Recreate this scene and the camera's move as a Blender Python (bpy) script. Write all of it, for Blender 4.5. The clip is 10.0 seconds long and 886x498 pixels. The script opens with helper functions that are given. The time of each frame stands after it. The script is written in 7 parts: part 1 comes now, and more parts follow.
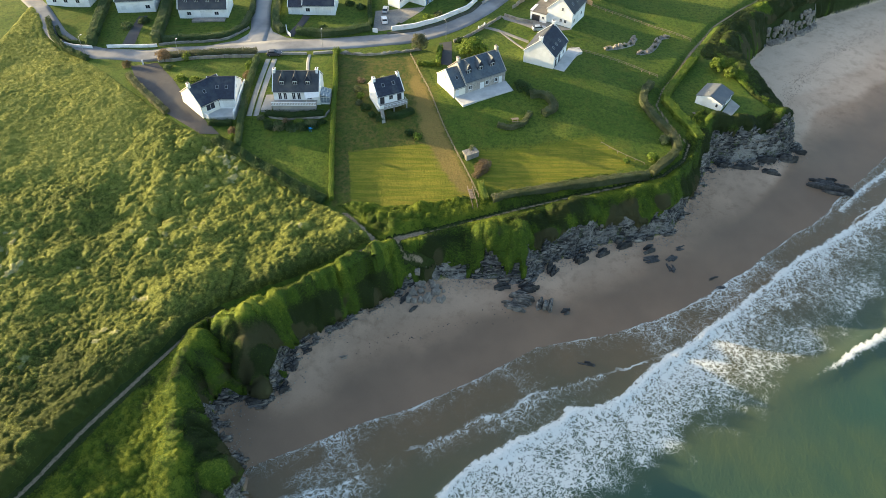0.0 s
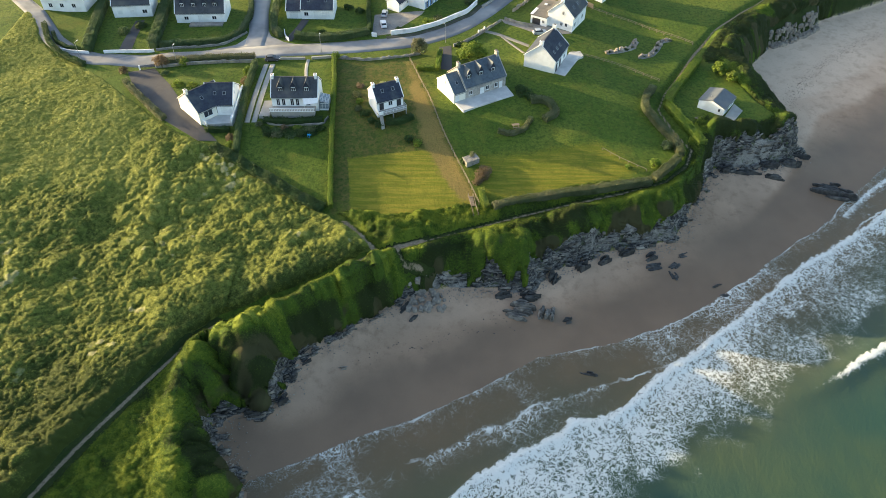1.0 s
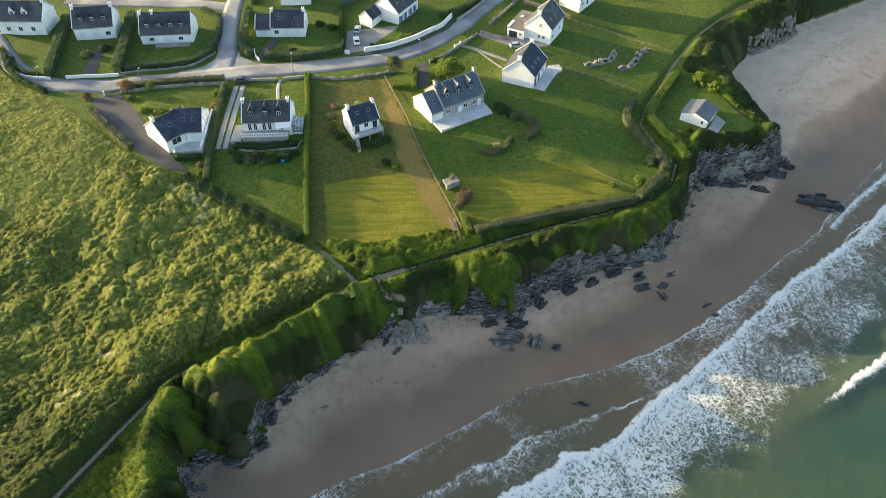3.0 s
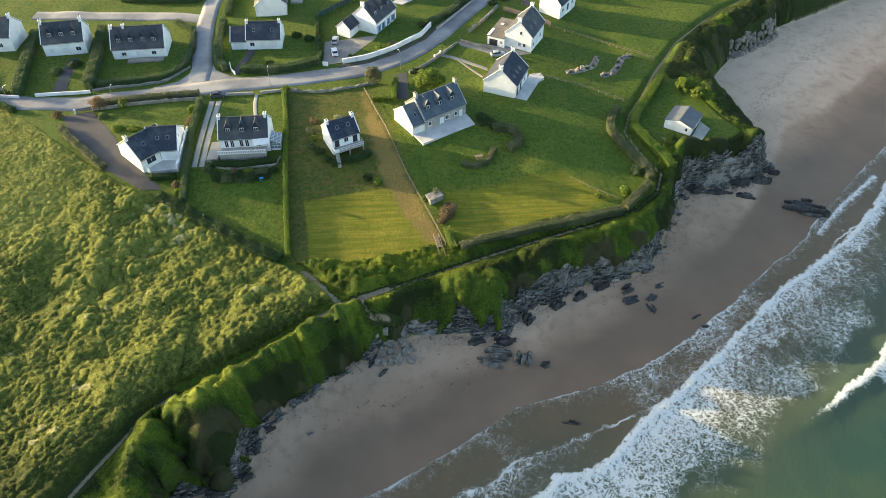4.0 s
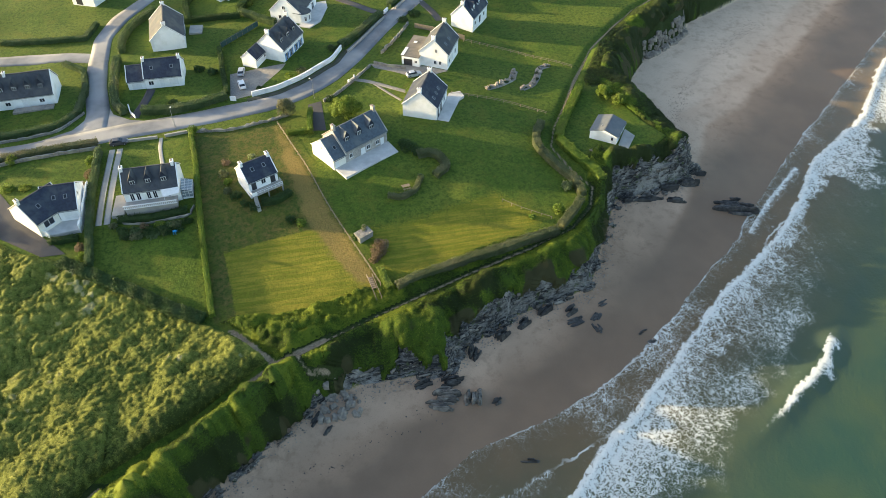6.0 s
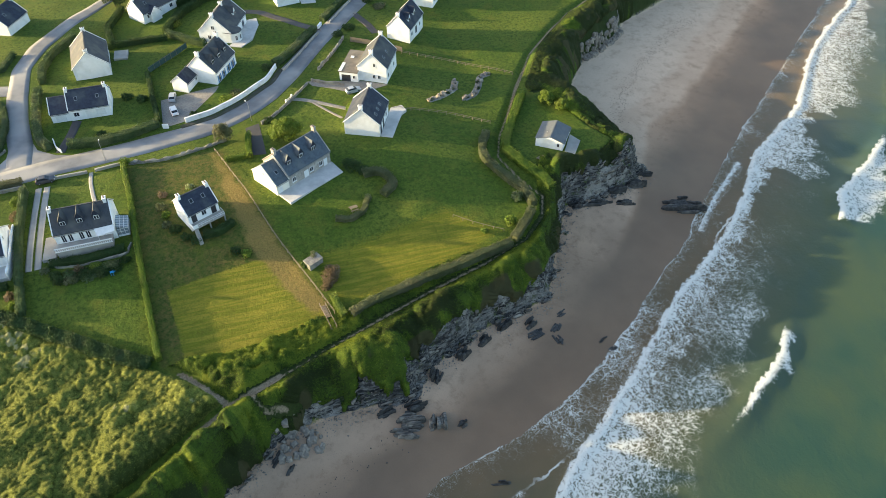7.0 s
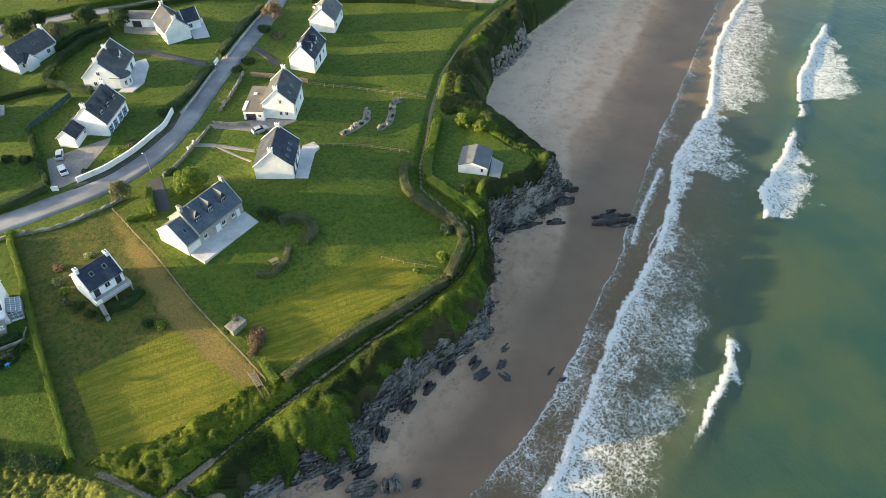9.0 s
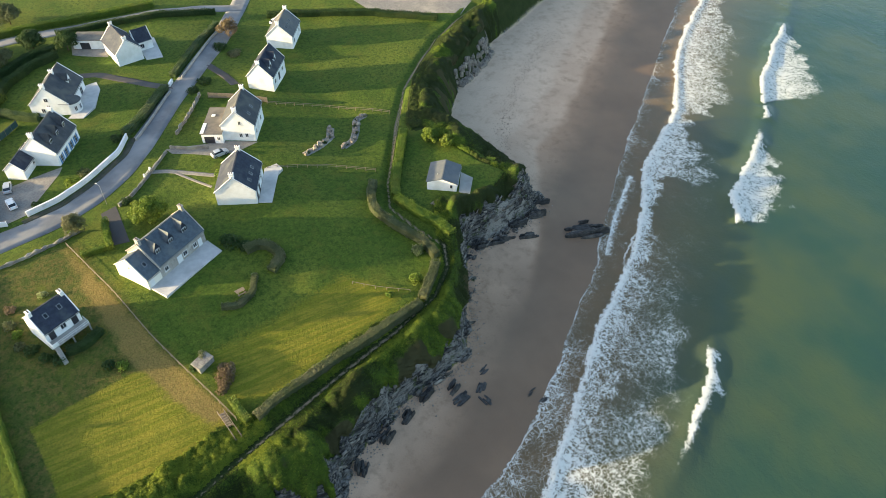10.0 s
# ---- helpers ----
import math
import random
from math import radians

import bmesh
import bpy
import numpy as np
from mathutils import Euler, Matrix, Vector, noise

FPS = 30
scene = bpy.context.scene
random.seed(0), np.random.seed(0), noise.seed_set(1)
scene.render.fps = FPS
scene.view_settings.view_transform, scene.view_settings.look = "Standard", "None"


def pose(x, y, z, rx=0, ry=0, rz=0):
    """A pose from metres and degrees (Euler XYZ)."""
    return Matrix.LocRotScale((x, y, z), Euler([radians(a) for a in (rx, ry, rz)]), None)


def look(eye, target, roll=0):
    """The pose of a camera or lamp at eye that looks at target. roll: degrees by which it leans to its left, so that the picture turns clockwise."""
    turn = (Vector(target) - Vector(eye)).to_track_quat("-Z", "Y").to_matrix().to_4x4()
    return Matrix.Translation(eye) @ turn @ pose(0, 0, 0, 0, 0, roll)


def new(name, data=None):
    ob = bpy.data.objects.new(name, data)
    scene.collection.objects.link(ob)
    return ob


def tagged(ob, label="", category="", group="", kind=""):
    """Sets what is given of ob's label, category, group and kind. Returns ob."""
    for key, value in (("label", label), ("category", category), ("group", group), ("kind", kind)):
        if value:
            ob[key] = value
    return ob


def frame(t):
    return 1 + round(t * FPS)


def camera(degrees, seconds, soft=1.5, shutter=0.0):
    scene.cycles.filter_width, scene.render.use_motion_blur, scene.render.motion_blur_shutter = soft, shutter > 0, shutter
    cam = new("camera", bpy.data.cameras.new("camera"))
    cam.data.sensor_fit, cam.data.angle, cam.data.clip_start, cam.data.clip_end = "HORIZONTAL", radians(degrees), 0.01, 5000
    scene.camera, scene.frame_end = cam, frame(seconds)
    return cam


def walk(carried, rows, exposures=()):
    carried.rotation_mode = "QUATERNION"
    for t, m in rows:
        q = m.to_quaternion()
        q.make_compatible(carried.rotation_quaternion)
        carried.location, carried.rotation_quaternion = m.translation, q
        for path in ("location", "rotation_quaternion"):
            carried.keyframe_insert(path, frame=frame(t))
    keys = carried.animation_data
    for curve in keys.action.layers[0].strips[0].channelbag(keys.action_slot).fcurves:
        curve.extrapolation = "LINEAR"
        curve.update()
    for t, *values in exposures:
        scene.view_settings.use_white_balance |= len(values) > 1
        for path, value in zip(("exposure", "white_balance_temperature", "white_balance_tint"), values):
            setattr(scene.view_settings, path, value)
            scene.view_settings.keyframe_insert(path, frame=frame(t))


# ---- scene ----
cam = camera(62.50, 10.0, soft=0.6)
PATH = [
    (0, (-0.00, -0.00, 119.02), (-0.62, 70.87, 48.48), 0.38),
    (0.5, (-0.10, 1.31, 119.31), (-0.70, 72.04, 48.61), 0.31),
    (1, (-0.12, 2.69, 119.27), (-0.74, 73.44, 48.60), 0.21),
    (1.5, (-0.25, 4.24, 119.21), (-0.40, 75.05, 48.60), 0.10),
    (2, (-0.25, 6.20, 119.41), (0.12, 76.96, 48.75), 0.01),
    (2.5, (-0.32, 8.26, 119.58), (0.84, 79.00, 48.90), -0.04),
    (4, (-0.28, 15.25, 119.90), (3.92, 85.89, 49.24), -0.15),
    (4.5, (-0.26, 17.71, 119.86), (5.65, 88.28, 49.25), -0.17),
    (5, (-0.30, 20.38, 119.92), (7.63, 90.71, 49.28), -0.19),
    (6.5, (0.03, 28.40, 120.09), (17.26, 97.10, 49.50), -0.17),
    (7, (0.21, 31.01, 120.10), (20.86, 98.87, 49.61), -0.14),
    (7.5, (0.56, 33.78, 120.01), (24.36, 100.71, 49.62), -0.09),
    (8, (1.06, 36.55, 120.06), (27.53, 102.55, 49.75), -0.05),
    (8.5, (1.70, 39.31, 119.91), (30.41, 104.50, 49.73), -0.05),
    (9, (2.50, 42.06, 119.70), (33.17, 106.49, 49.63), -0.07),
    (9.5, (3.32, 44.72, 119.44), (36.01, 108.34, 49.55), -0.08),
    (10, (4.07, 47.44, 119.11), (38.90, 110.16, 49.44), -0.07),
]
walk(cam, [(t, look(eye, target, roll)) for t, eye, target, roll in PATH], [(0, 1.54, 6100, 8), (10, 1.5, 6100, 8)])

# ---- light ----
SUN_AZ = radians(-70.0)          # clockwise from +y; the sun stands low over the land on the left
SUN_EL = radians(10.5)
world = bpy.data.worlds.new("sky")
scene.world = world
world.use_nodes = True
wn = world.node_tree
sky = wn.nodes.new("ShaderNodeTexSky")
sky.sky_type, sky.sun_disc = "NISHITA", False
sky.sun_elevation, sky.sun_rotation = SUN_EL, SUN_AZ
sky.air_density, sky.dust_density, sky.ozone_density = 1.0, 2.2, 1.0
wn.links.new(sky.outputs[0], wn.nodes["Background"].inputs[0])
wn.nodes["Background"].inputs[1].default_value = 0.170
sun = new("sun", bpy.data.lights.new("sun", "SUN"))
sun.data.energy, sun.data.angle, sun.data.color = 5.3, radians(0.6), (1.0, 0.74, 0.37)
to_sun = Vector((math.sin(SUN_AZ) * math.cos(SUN_EL), math.cos(SUN_AZ) * math.cos(SUN_EL), math.sin(SUN_EL)))
sun.matrix_world = look(to_sun * 200, (0, 0, 0))

# ---- materials ----


def nodes_of(name, rough=0.85, metal=0.0, spec=0.3):
    m = bpy.data.materials.new(name)
    m.use_nodes = True
    b = m.node_tree.nodes["Principled BSDF"]
    b.inputs["Roughness"].default_value, b.inputs["Metallic"].default_value = rough, metal
    b.inputs["Specular IOR Level"].default_value = spec
    return m, m.node_tree, b


def add(nt, kind, **props):
    n = nt.nodes.new(kind)
    for k, v in props.items():
        if k == "operation":
            n.operation = v
        elif k == "data_type":
            n.data_type = v
        elif k == "blend_type":
            n.blend_type = v
    return n


def noise_of(nt, scale, detail=3.0, rough=0.55, stretch=None, turn=0.0):
    geo = add(nt, "ShaderNodeNewGeometry")
    n = add(nt, "ShaderNodeTexNoise")
    n.inputs["Scale"].default_value, n.inputs["Detail"].default_value, n.inputs["Roughness"].default_value = scale, detail, rough
    if stretch:
        mp = add(nt, "ShaderNodeMapping")
        mp.inputs["Scale"].default_value, mp.inputs["Rotation"].default_value = stretch, (0, 0, turn)
        nt.links.new(geo.outputs["Position"], mp.inputs["Vector"])
        nt.links.new(mp.outputs[0], n.inputs["Vector"])
    else:
        nt.links.new(geo.outputs["Position"], n.inputs["Vector"])
    return n.outputs[0]


def ramp_of(nt, fac, lo, hi):
    n = add(nt, "ShaderNodeMapRange")
    n.interpolation_type = "SMOOTHSTEP"
    n.inputs[1].default_value, n.inputs[2].default_value = lo, hi
    nt.links.new(fac, n.inputs[0])
    return n.outputs[0]


def math_of(nt, op, a, b):
    n = add(nt, "ShaderNodeMath", operation=op)
    for i, v in enumerate((a, b)):
        if isinstance(v, (int, float)):
            n.inputs[i].default_value = v
        else:
            nt.links.new(v, n.inputs[i])
    return n.outputs[0]


def mix_of(nt, fac, a, b, blend="MIX"):
    n = add(nt, "ShaderNodeMix", data_type="RGBA", blend_type=blend)
    for i, v in ((0, fac), (6, a), (7, b)):
        if isinstance(v, (int, float)):
            n.inputs[i].default_value = v
        elif isinstance(v, tuple):
            n.inputs[i].default_value = (*v, 1)
        else:
            nt.links.new(v, n.inputs[i])
    return n.outputs[2]


def bump_of(nt, b, height, strength, dist):
    n = add(nt, "ShaderNodeBump")
    n.inputs["Strength"].default_value, n.inputs["Distance"].default_value = strength, dist
    nt.links.new(height, n.inputs["Height"])
    nt.links.new(n.outputs[0], b.inputs["Normal"])


def mask_of(nt, name):
    n = add(nt, "ShaderNodeAttribute")
    n.attribute_name = name
    return n.outputs["Fac"]


def surface(name, c1, c2, scale=0.8, c3=None, scale3=0.12, rough=0.85, metal=0.0, spec=0.3, bump=0.4, bscale=6.0, bdist=0.03, stretch=None, turn=0.0, island=0.0, rand=0.0, spread=0.2):
    """Two colours at one scale, a third one in stains at a larger scale, relief, and a shade of its own for each island or object."""
    m, nt, b = nodes_of(name, rough, metal, spec)
    col = mix_of(nt, ramp_of(nt, noise_of(nt, scale, 4, 0.6, stretch, turn), 0.5 - spread, 0.5 + spread), c1, c2)
    if c3:
        col = mix_of(nt, ramp_of(nt, noise_of(nt, scale3, 3), 0.45, 0.72), col, c3)
    if island or rand:
        if island:
            r = add(nt, "ShaderNodeNewGeometry").outputs["Random Per Island"]
        else:
            r = add(nt, "ShaderNodeObjectInfo").outputs["Random"]
        amount = island or rand
        n = add(nt, "ShaderNodeMapRange")
        n.inputs[3].default_value, n.inputs[4].default_value = 1 - amount, 1 + amount
        nt.links.new(r, n.inputs[0])
        hsv = add(nt, "ShaderNodeHueSaturation")
        nt.links.new(n.outputs[0], hsv.inputs["Value"])
        nt.links.new(col, hsv.inputs["Color"])
        col = hsv.outputs[0]
    nt.links.new(col, b.inputs["Base Color"])
    if bump:
        bump_of(nt, b, noise_of(nt, bscale, 4, 0.6, stretch, turn), bump, bdist)
    return m


def leaf_material(name, c1, c2, c3, scale=0.35, island=0.18):
    m = surface(name, c1, c2, scale, c3, 0.16, 0.7, 0, 0.25, 0, island=island, spread=0.1)
    nt = m.node_tree
    b = nt.nodes["Principled BSDF"]
    thin = add(nt, "ShaderNodeBsdfTranslucent")
    nt.links.new(b.inputs["Base Color"].links[0].from_socket, thin.inputs["Color"])
    both = add(nt, "ShaderNodeMixShader")
    both.inputs[0].default_value = 0.32
    nt.links.new(b.outputs[0], both.inputs[1])
    nt.links.new(thin.outputs[0], both.inputs[2])
    nt.links.new(both.outputs[0], nt.nodes["Material Output"].inputs["Surface"])
    return m


M = {
    "render": surface("white_render", (0.90, 0.90, 0.89), (0.85, 0.85, 0.84), 0.6, (0.75, 0.75, 0.72), 0.3, 0.9, bump=0.25, bscale=9),
    # Warm low sunlight is put into this wall colour for sun-facing gables.
    "sunlit": surface("sunlit_render", (0.84, 0.80, 0.70), (0.79, 0.75, 0.65), 0.6, (0.72, 0.68, 0.58), 0.3, 0.9, bump=0.25, bscale=9),
    "granite": surface("granite_wall", (0.42, 0.38, 0.33), (0.28, 0.26, 0.24), 2.6, (0.50, 0.47, 0.42), 0.7, 0.9, bump=0.7, bscale=3.5, bdist=0.05),
    "slate": surface("slate_roof", (0.042, 0.050, 0.074), (0.028, 0.034, 0.052), 1.6, (0.072, 0.080, 0.090), 0.35, 0.68, spec=0.22, bump=0.5, bscale=5, bdist=0.03),
    "slate_blue": surface("blue_slate_roof", (0.104, 0.126, 0.150), (0.074, 0.092, 0.112), 1.6, (0.135, 0.148, 0.155), 0.35, 0.66, spec=0.25, bump=0.5, bscale=5, bdist=0.03),
    "slate_mid": surface("aged_slate_roof", (0.070, 0.076, 0.086), (0.046, 0.050, 0.058), 1.4, (0.105, 0.106, 0.100), 0.35, 0.66, spec=0.28, bump=0.5, bscale=5, bdist=0.03),
    "slate_grey": surface("weathered_slate_roof", (0.13, 0.135, 0.14), (0.09, 0.095, 0.10), 1.4, (0.16, 0.155, 0.135), 0.35, 0.65, spec=0.35, bump=0.5, bscale=5, bdist=0.03),
    "sheet": surface("grey_sheet_roof", (0.125, 0.136, 0.147), (0.103, 0.114, 0.125), 0.9, (0.147, 0.150, 0.147), 0.3, 0.55, bump=0.2),
    "brown_roof": surface("brown_flat_roof", (0.185, 0.165, 0.138), (0.135, 0.122, 0.105), 1.2, (0.23, 0.205, 0.165), 0.3, 0.9),
    "pane": surface("window_glass", (0.02, 0.025, 0.03), (0.03, 0.035, 0.045), 0.5, None, 0.1, 0.08, spec=0.6, bump=0),
    "frame": surface("white_frame", (0.80, 0.80, 0.79), (0.72, 0.72, 0.71), 2.0, None, 0.1, 0.5, bump=0),
    "shutter_blue": surface("blue_shutter", (0.06, 0.20, 0.44), (0.05, 0.16, 0.36), 2.0, None, 0.1, 0.55, bump=0.1),
    "dark_door": surface("dark_joinery", (0.035, 0.035, 0.04), (0.05, 0.05, 0.055), 1.0, None, 0.1, 0.5, bump=0),
    "concrete": surface("concrete", (0.368, 0.348, 0.316), (0.304, 0.292, 0.269), 0.7, (0.416, 0.395, 0.354), 0.2, 0.9, bump=0.3),
    "paving": surface("pale_paving", (0.58, 0.56, 0.53), (0.50, 0.48, 0.46), 0.8, (0.42, 0.41, 0.39), 0.25, 0.85, bump=0.2),
    "asphalt": surface("road_asphalt", (0.215, 0.216, 0.222), (0.165, 0.168, 0.176), 0.35, (0.310, 0.305, 0.300), 0.08, 0.9, bump=0.35, bscale=10),
    "dark_asphalt": surface("dark_drive", (0.075, 0.072, 0.075), (0.058, 0.056, 0.060), 0.6, (0.10, 0.095, 0.09), 0.15, 0.9, bump=0.3, bscale=10),
    "gravel": surface("gravel", (0.270, 0.252, 0.225), (0.198, 0.180, 0.162), 2.2, (0.324, 0.297, 0.252), 0.3, 0.95, bump=0.5),
    "stonewall": surface("dry_stone", (0.270, 0.252, 0.225), (0.153, 0.144, 0.131), 2.0, (0.324, 0.315, 0.243), 0.5, 0.95, bump=0.9, bscale=3.0, bdist=0.08),
    "whitewall": surface("white_wall", (0.86, 0.86, 0.85), (0.79, 0.79, 0.78), 0.9, (0.62, 0.61, 0.58), 0.4, 0.9, bump=0.3),
    "wood": surface("weathered_wood", (0.26, 0.21, 0.15), (0.18, 0.145, 0.11), 2.5, None, 0.1, 0.85, bump=0.3),
    "bark": surface("bark", (0.12, 0.09, 0.065), (0.07, 0.055, 0.04), 3.0, None, 0.1, 0.95, bump=0.6),
    "rock": surface("wet_rock", (0.058, 0.056, 0.054), (0.020, 0.020, 0.021), 1.6, (0.100, 0.095, 0.086), 0.5, 0.6, spec=0.35, bump=1.0, bscale=3.0, bdist=0.15, rand=0.3),
    "shard": surface("cliff_shards", (0.215, 0.190, 0.158), (0.050, 0.045, 0.040), 0.9, (0.290, 0.260, 0.215), 0.18, 0.85, spec=0.3, bump=0.8, bscale=3.0, bdist=0.1, island=0.45),
    "ledge": surface("layered_ledge_rock", (0.175, 0.160, 0.140), (0.060, 0.056, 0.052), 1.1, (0.235, 0.215, 0.185), 0.5, 0.8, bump=1.0, bscale=2.4, bdist=0.12, stretch=(0.35, 2.4, 1.6), turn=radians(-8), rand=0.35),
    "paleblock": surface("pale_boulder", (0.270, 0.232, 0.190), (0.165, 0.145, 0.122), 1.4, (0.330, 0.285, 0.225), 0.5, 0.85, bump=0.8, bscale=3, bdist=0.1, island=0.2),
    "leaf_dark": leaf_material("dark_leaves", (0.037, 0.073, 0.020), (0.056, 0.098, 0.027), (0.072, 0.102, 0.036)),
    "leaf_hedge": leaf_material("hedge_leaves", (0.074, 0.120, 0.043), (0.106, 0.152, 0.059), (0.129, 0.156, 0.078)),
    "leaf_light": leaf_material("light_leaves", (0.112, 0.179, 0.022), (0.156, 0.216, 0.029), (0.181, 0.216, 0.043)),
    "leaf_olive": leaf_material("olive_leaves", (0.100, 0.122, 0.052), (0.140, 0.156, 0.074), (0.172, 0.168, 0.092)),
    "leaf_brown": leaf_material("russet_leaves", (0.165, 0.120, 0.064), (0.217, 0.158, 0.094), (0.128, 0.112, 0.053)),
    "heath_pale": leaf_material("pale_heath_leaves", (0.302, 0.332, 0.160), (0.190, 0.241, 0.081), (0.347, 0.343, 0.205), 0.8, 0.22),
    "screen": surface("green_screen_boards", (0.035, 0.085, 0.085), (0.028, 0.068, 0.070), 2.0, None, 0.1, 0.7, bump=0.1),
    "earth": surface("dark_verge", (0.075, 0.068, 0.055), (0.050, 0.062, 0.028), 0.9, (0.105, 0.095, 0.075), 0.4, 0.95, bump=0.5),
    "wrack": surface("dried_seaweed", (0.17, 0.125, 0.085), (0.12, 0.09, 0.06), 2.0, None, 0.1, 0.95, bump=0, island=0.3),
    "ivy": leaf_material("ivy_leaves", (0.020, 0.042, 0.011), (0.036, 0.070, 0.016), (0.052, 0.074, 0.024), 0.5, 0.3),
    "metal": surface("galvanised_metal", (0.42, 0.43, 0.44), (0.36, 0.37, 0.38), 2.0, None, 0.1, 0.45, 0.7, bump=0),
    "rubber": surface("tyre_rubber", (0.02, 0.02, 0.02), (0.03, 0.03, 0.03), 3.0, None, 0.1, 0.9, bump=0),
    "car_silver": surface("silver_paint", (0.52, 0.53, 0.55), (0.48, 0.49, 0.51), 0.5, None, 0.1, 0.3, 0.3, 0.5, bump=0),
    "car_white": surface("white_paint", (0.72, 0.73, 0.75), (0.68, 0.69, 0.71), 0.5, None, 0.1, 0.3, 0.0, 0.5, bump=0),
    "car_dark": surface("dark_paint", (0.09, 0.09, 0.10), (0.075, 0.075, 0.085), 0.5, None, 0.1, 0.3, 0.2, 0.5, bump=0),
    "blue_plastic": surface("blue_plastic", (0.04, 0.30, 0.62), (0.04, 0.26, 0.55), 2.0, None, 0.1, 0.4, bump=0),
    "lead": surface("lead_flashing", (0.26, 0.27, 0.28), (0.20, 0.21, 0.22), 1.5, None, 0.1, 0.6, bump=0.1),
    "clay": surface("dark_pot", (0.16, 0.13, 0.12), (0.12, 0.10, 0.095), 2.0, None, 0.1, 0.85, bump=0.1),
    "glass_pale": surface("pale_glass", (0.22, 0.26, 0.29), (0.17, 0.21, 0.24), 0.8, None, 0.1, 0.12, spec=0.6, bump=0),
    "red": surface("red_flowers", (0.50, 0.09, 0.08), (0.60, 0.25, 0.22), 2.0, None, 0.1, 0.8, bump=0, island=0.3),
}


# ---- plan of the coast ----
TOP = [(-26, -300), (-38, 30), (-43, 55), (-44.5, 62), (-45.7, 68), (-46.6, 74), (-46.9, 78.5), (-46.6, 82), (-47.0, 84.6), (-45, 87.4), (-42.4, 88.2), (-37.3, 88.2), (-31.4, 93.1), (-25.7, 98.0),
       (-19.4, 101.8), (-14.1, 106.2),
       (-11.8, 108.0), (-10.4, 111.0), (-8.2, 111.2), (-6, 110.6), (-3, 113.6), (4.5, 116.6), (13.7, 119), (26, 123.6), (39, 127.2), (50, 131.8), (55.6, 136),
       (60, 142.2), (62.4, 149), (66, 156), (71.7, 155.6), (78.6, 157), (83.5, 160), (80.8, 166), (78.4, 174), (76.2, 181), (75, 188), (81, 198), (87.5, 208),
       (94, 215.5), (105, 224.5), (116.5, 231), (130, 237), (165, 255), (1000, 700)]
FOOT = [(-16, -300), (-29, 30), (-33.5, 55), (-35, 61.5), (-39.5, 66.5), (-42.3, 72.5), (-43.6, 76.6), (-38.5, 76.8), (-33.3, 77.4), (-30.6, 82), (-31.6, 85.5), (-29.5, 89.8), (-26.0, 93.2), (-17.8, 99.8),
        (-11.5, 104.4), (-5.8, 107.0), (0.9, 109.0), (9.5, 108.6), (18, 108.4), (20.9, 112.5), (26, 115.4), (34.4, 119.6), (43.7, 121.8), (52, 124.0), (58.5, 135.4),
        (65.3, 146.5), (67.8, 150.3), (78, 151.0), (89, 153.8), (92, 158), (92.5, 167), (91.3, 177), (88, 187), (86.8, 193), (92, 201), (101, 212.3), (107.4, 215.4), (117.4, 222.6),
        (123.5, 230.2), (136.6, 236.2), (152, 245), (190, 262), (1000, 690)]
WATER = [(-40, -300), (-40, 50), (-36, 63.5), (-18, 72), (-5, 77.5), (5, 83), (18, 91.5), (35, 95.5), (50, 102), (68, 115), (87, 130), (110, 150.5), (130, 169),
         (158, 191), (198, 225), (1000, 680)]
PATH_LINE = [(-75, 38), (-64.8, 56.2), (-61.3, 63.7), (-55.9, 73), (-50.6, 81.5), (-47.7, 86.3), (-42.5, 91.8), (-35.4, 95.8), (-27.8, 100.5), (-21.2, 105.6), (-14.7, 109.9),
             (-7.5, 112.9), (4.5, 118.0), (13.8, 121.2), (26, 125.6), (39.2, 129.4), (50.4, 134.0), (56.3, 139.6), (58.8, 145.5), (55.8, 153.5), (53.6, 161),
             (57, 169.3), (63, 179), (69.6, 190.5), (79, 204.5), (89, 215), (100.5, 225.5), (111, 232), (122, 238)]
PATH_B = [(-27.5, 123), (-21.2, 117.9), (-18.3, 114.2), (-14.7, 109.9)]
PATH_C = [(-11.2, 111.4), (-9.9, 109.4), (-9.0, 108.4), (-6.3, 109.0), (-3.2, 109.2)]
GULLY_A = [(-44.6, 86.6), (-41.5, 83.6), (-37.5, 79.2)]
GULLY_B = [(-13.4, 109.6), (-12.2, 107.2), (-10.4, 104.6)]
HEATH_EDGE = [(-200, 190), (-97.7, 174.3), (-90.3, 168.3), (-83.8, 161.8), (-73.3, 152.8), (-63.4, 145.4), (-56, 142.6), (-48.1, 136.9), (-34.9, 127.4), (-25.7, 121.2),
              (-18.5, 115), (-14.8, 110.2)]


def smooth(t):
    t = np.clip(t, 0, 1)
    return t * t * (3 - 2 * t)


def away(x, y, line):
    """The distance of points from a line of the plan, and how far along it they lie."""
    best, along, run = np.full(np.shape(x), 1e9), np.zeros(np.shape(x)), 0.0
    for (ax, ay), (bx, by) in zip(line, line[1:]):
        dx, dy = bx - ax, by - ay
        size = math.hypot(dx, dy)
        t = np.clip(((x - ax) * dx + (y - ay) * dy) / size**2, 0, 1)
        d = np.hypot(x - ax - t * dx, y - ay - t * dy)
        near = d < best
        best = np.where(near, d, best)
        along = np.where(near, run + t * size, along)
        run += size
    return best, along


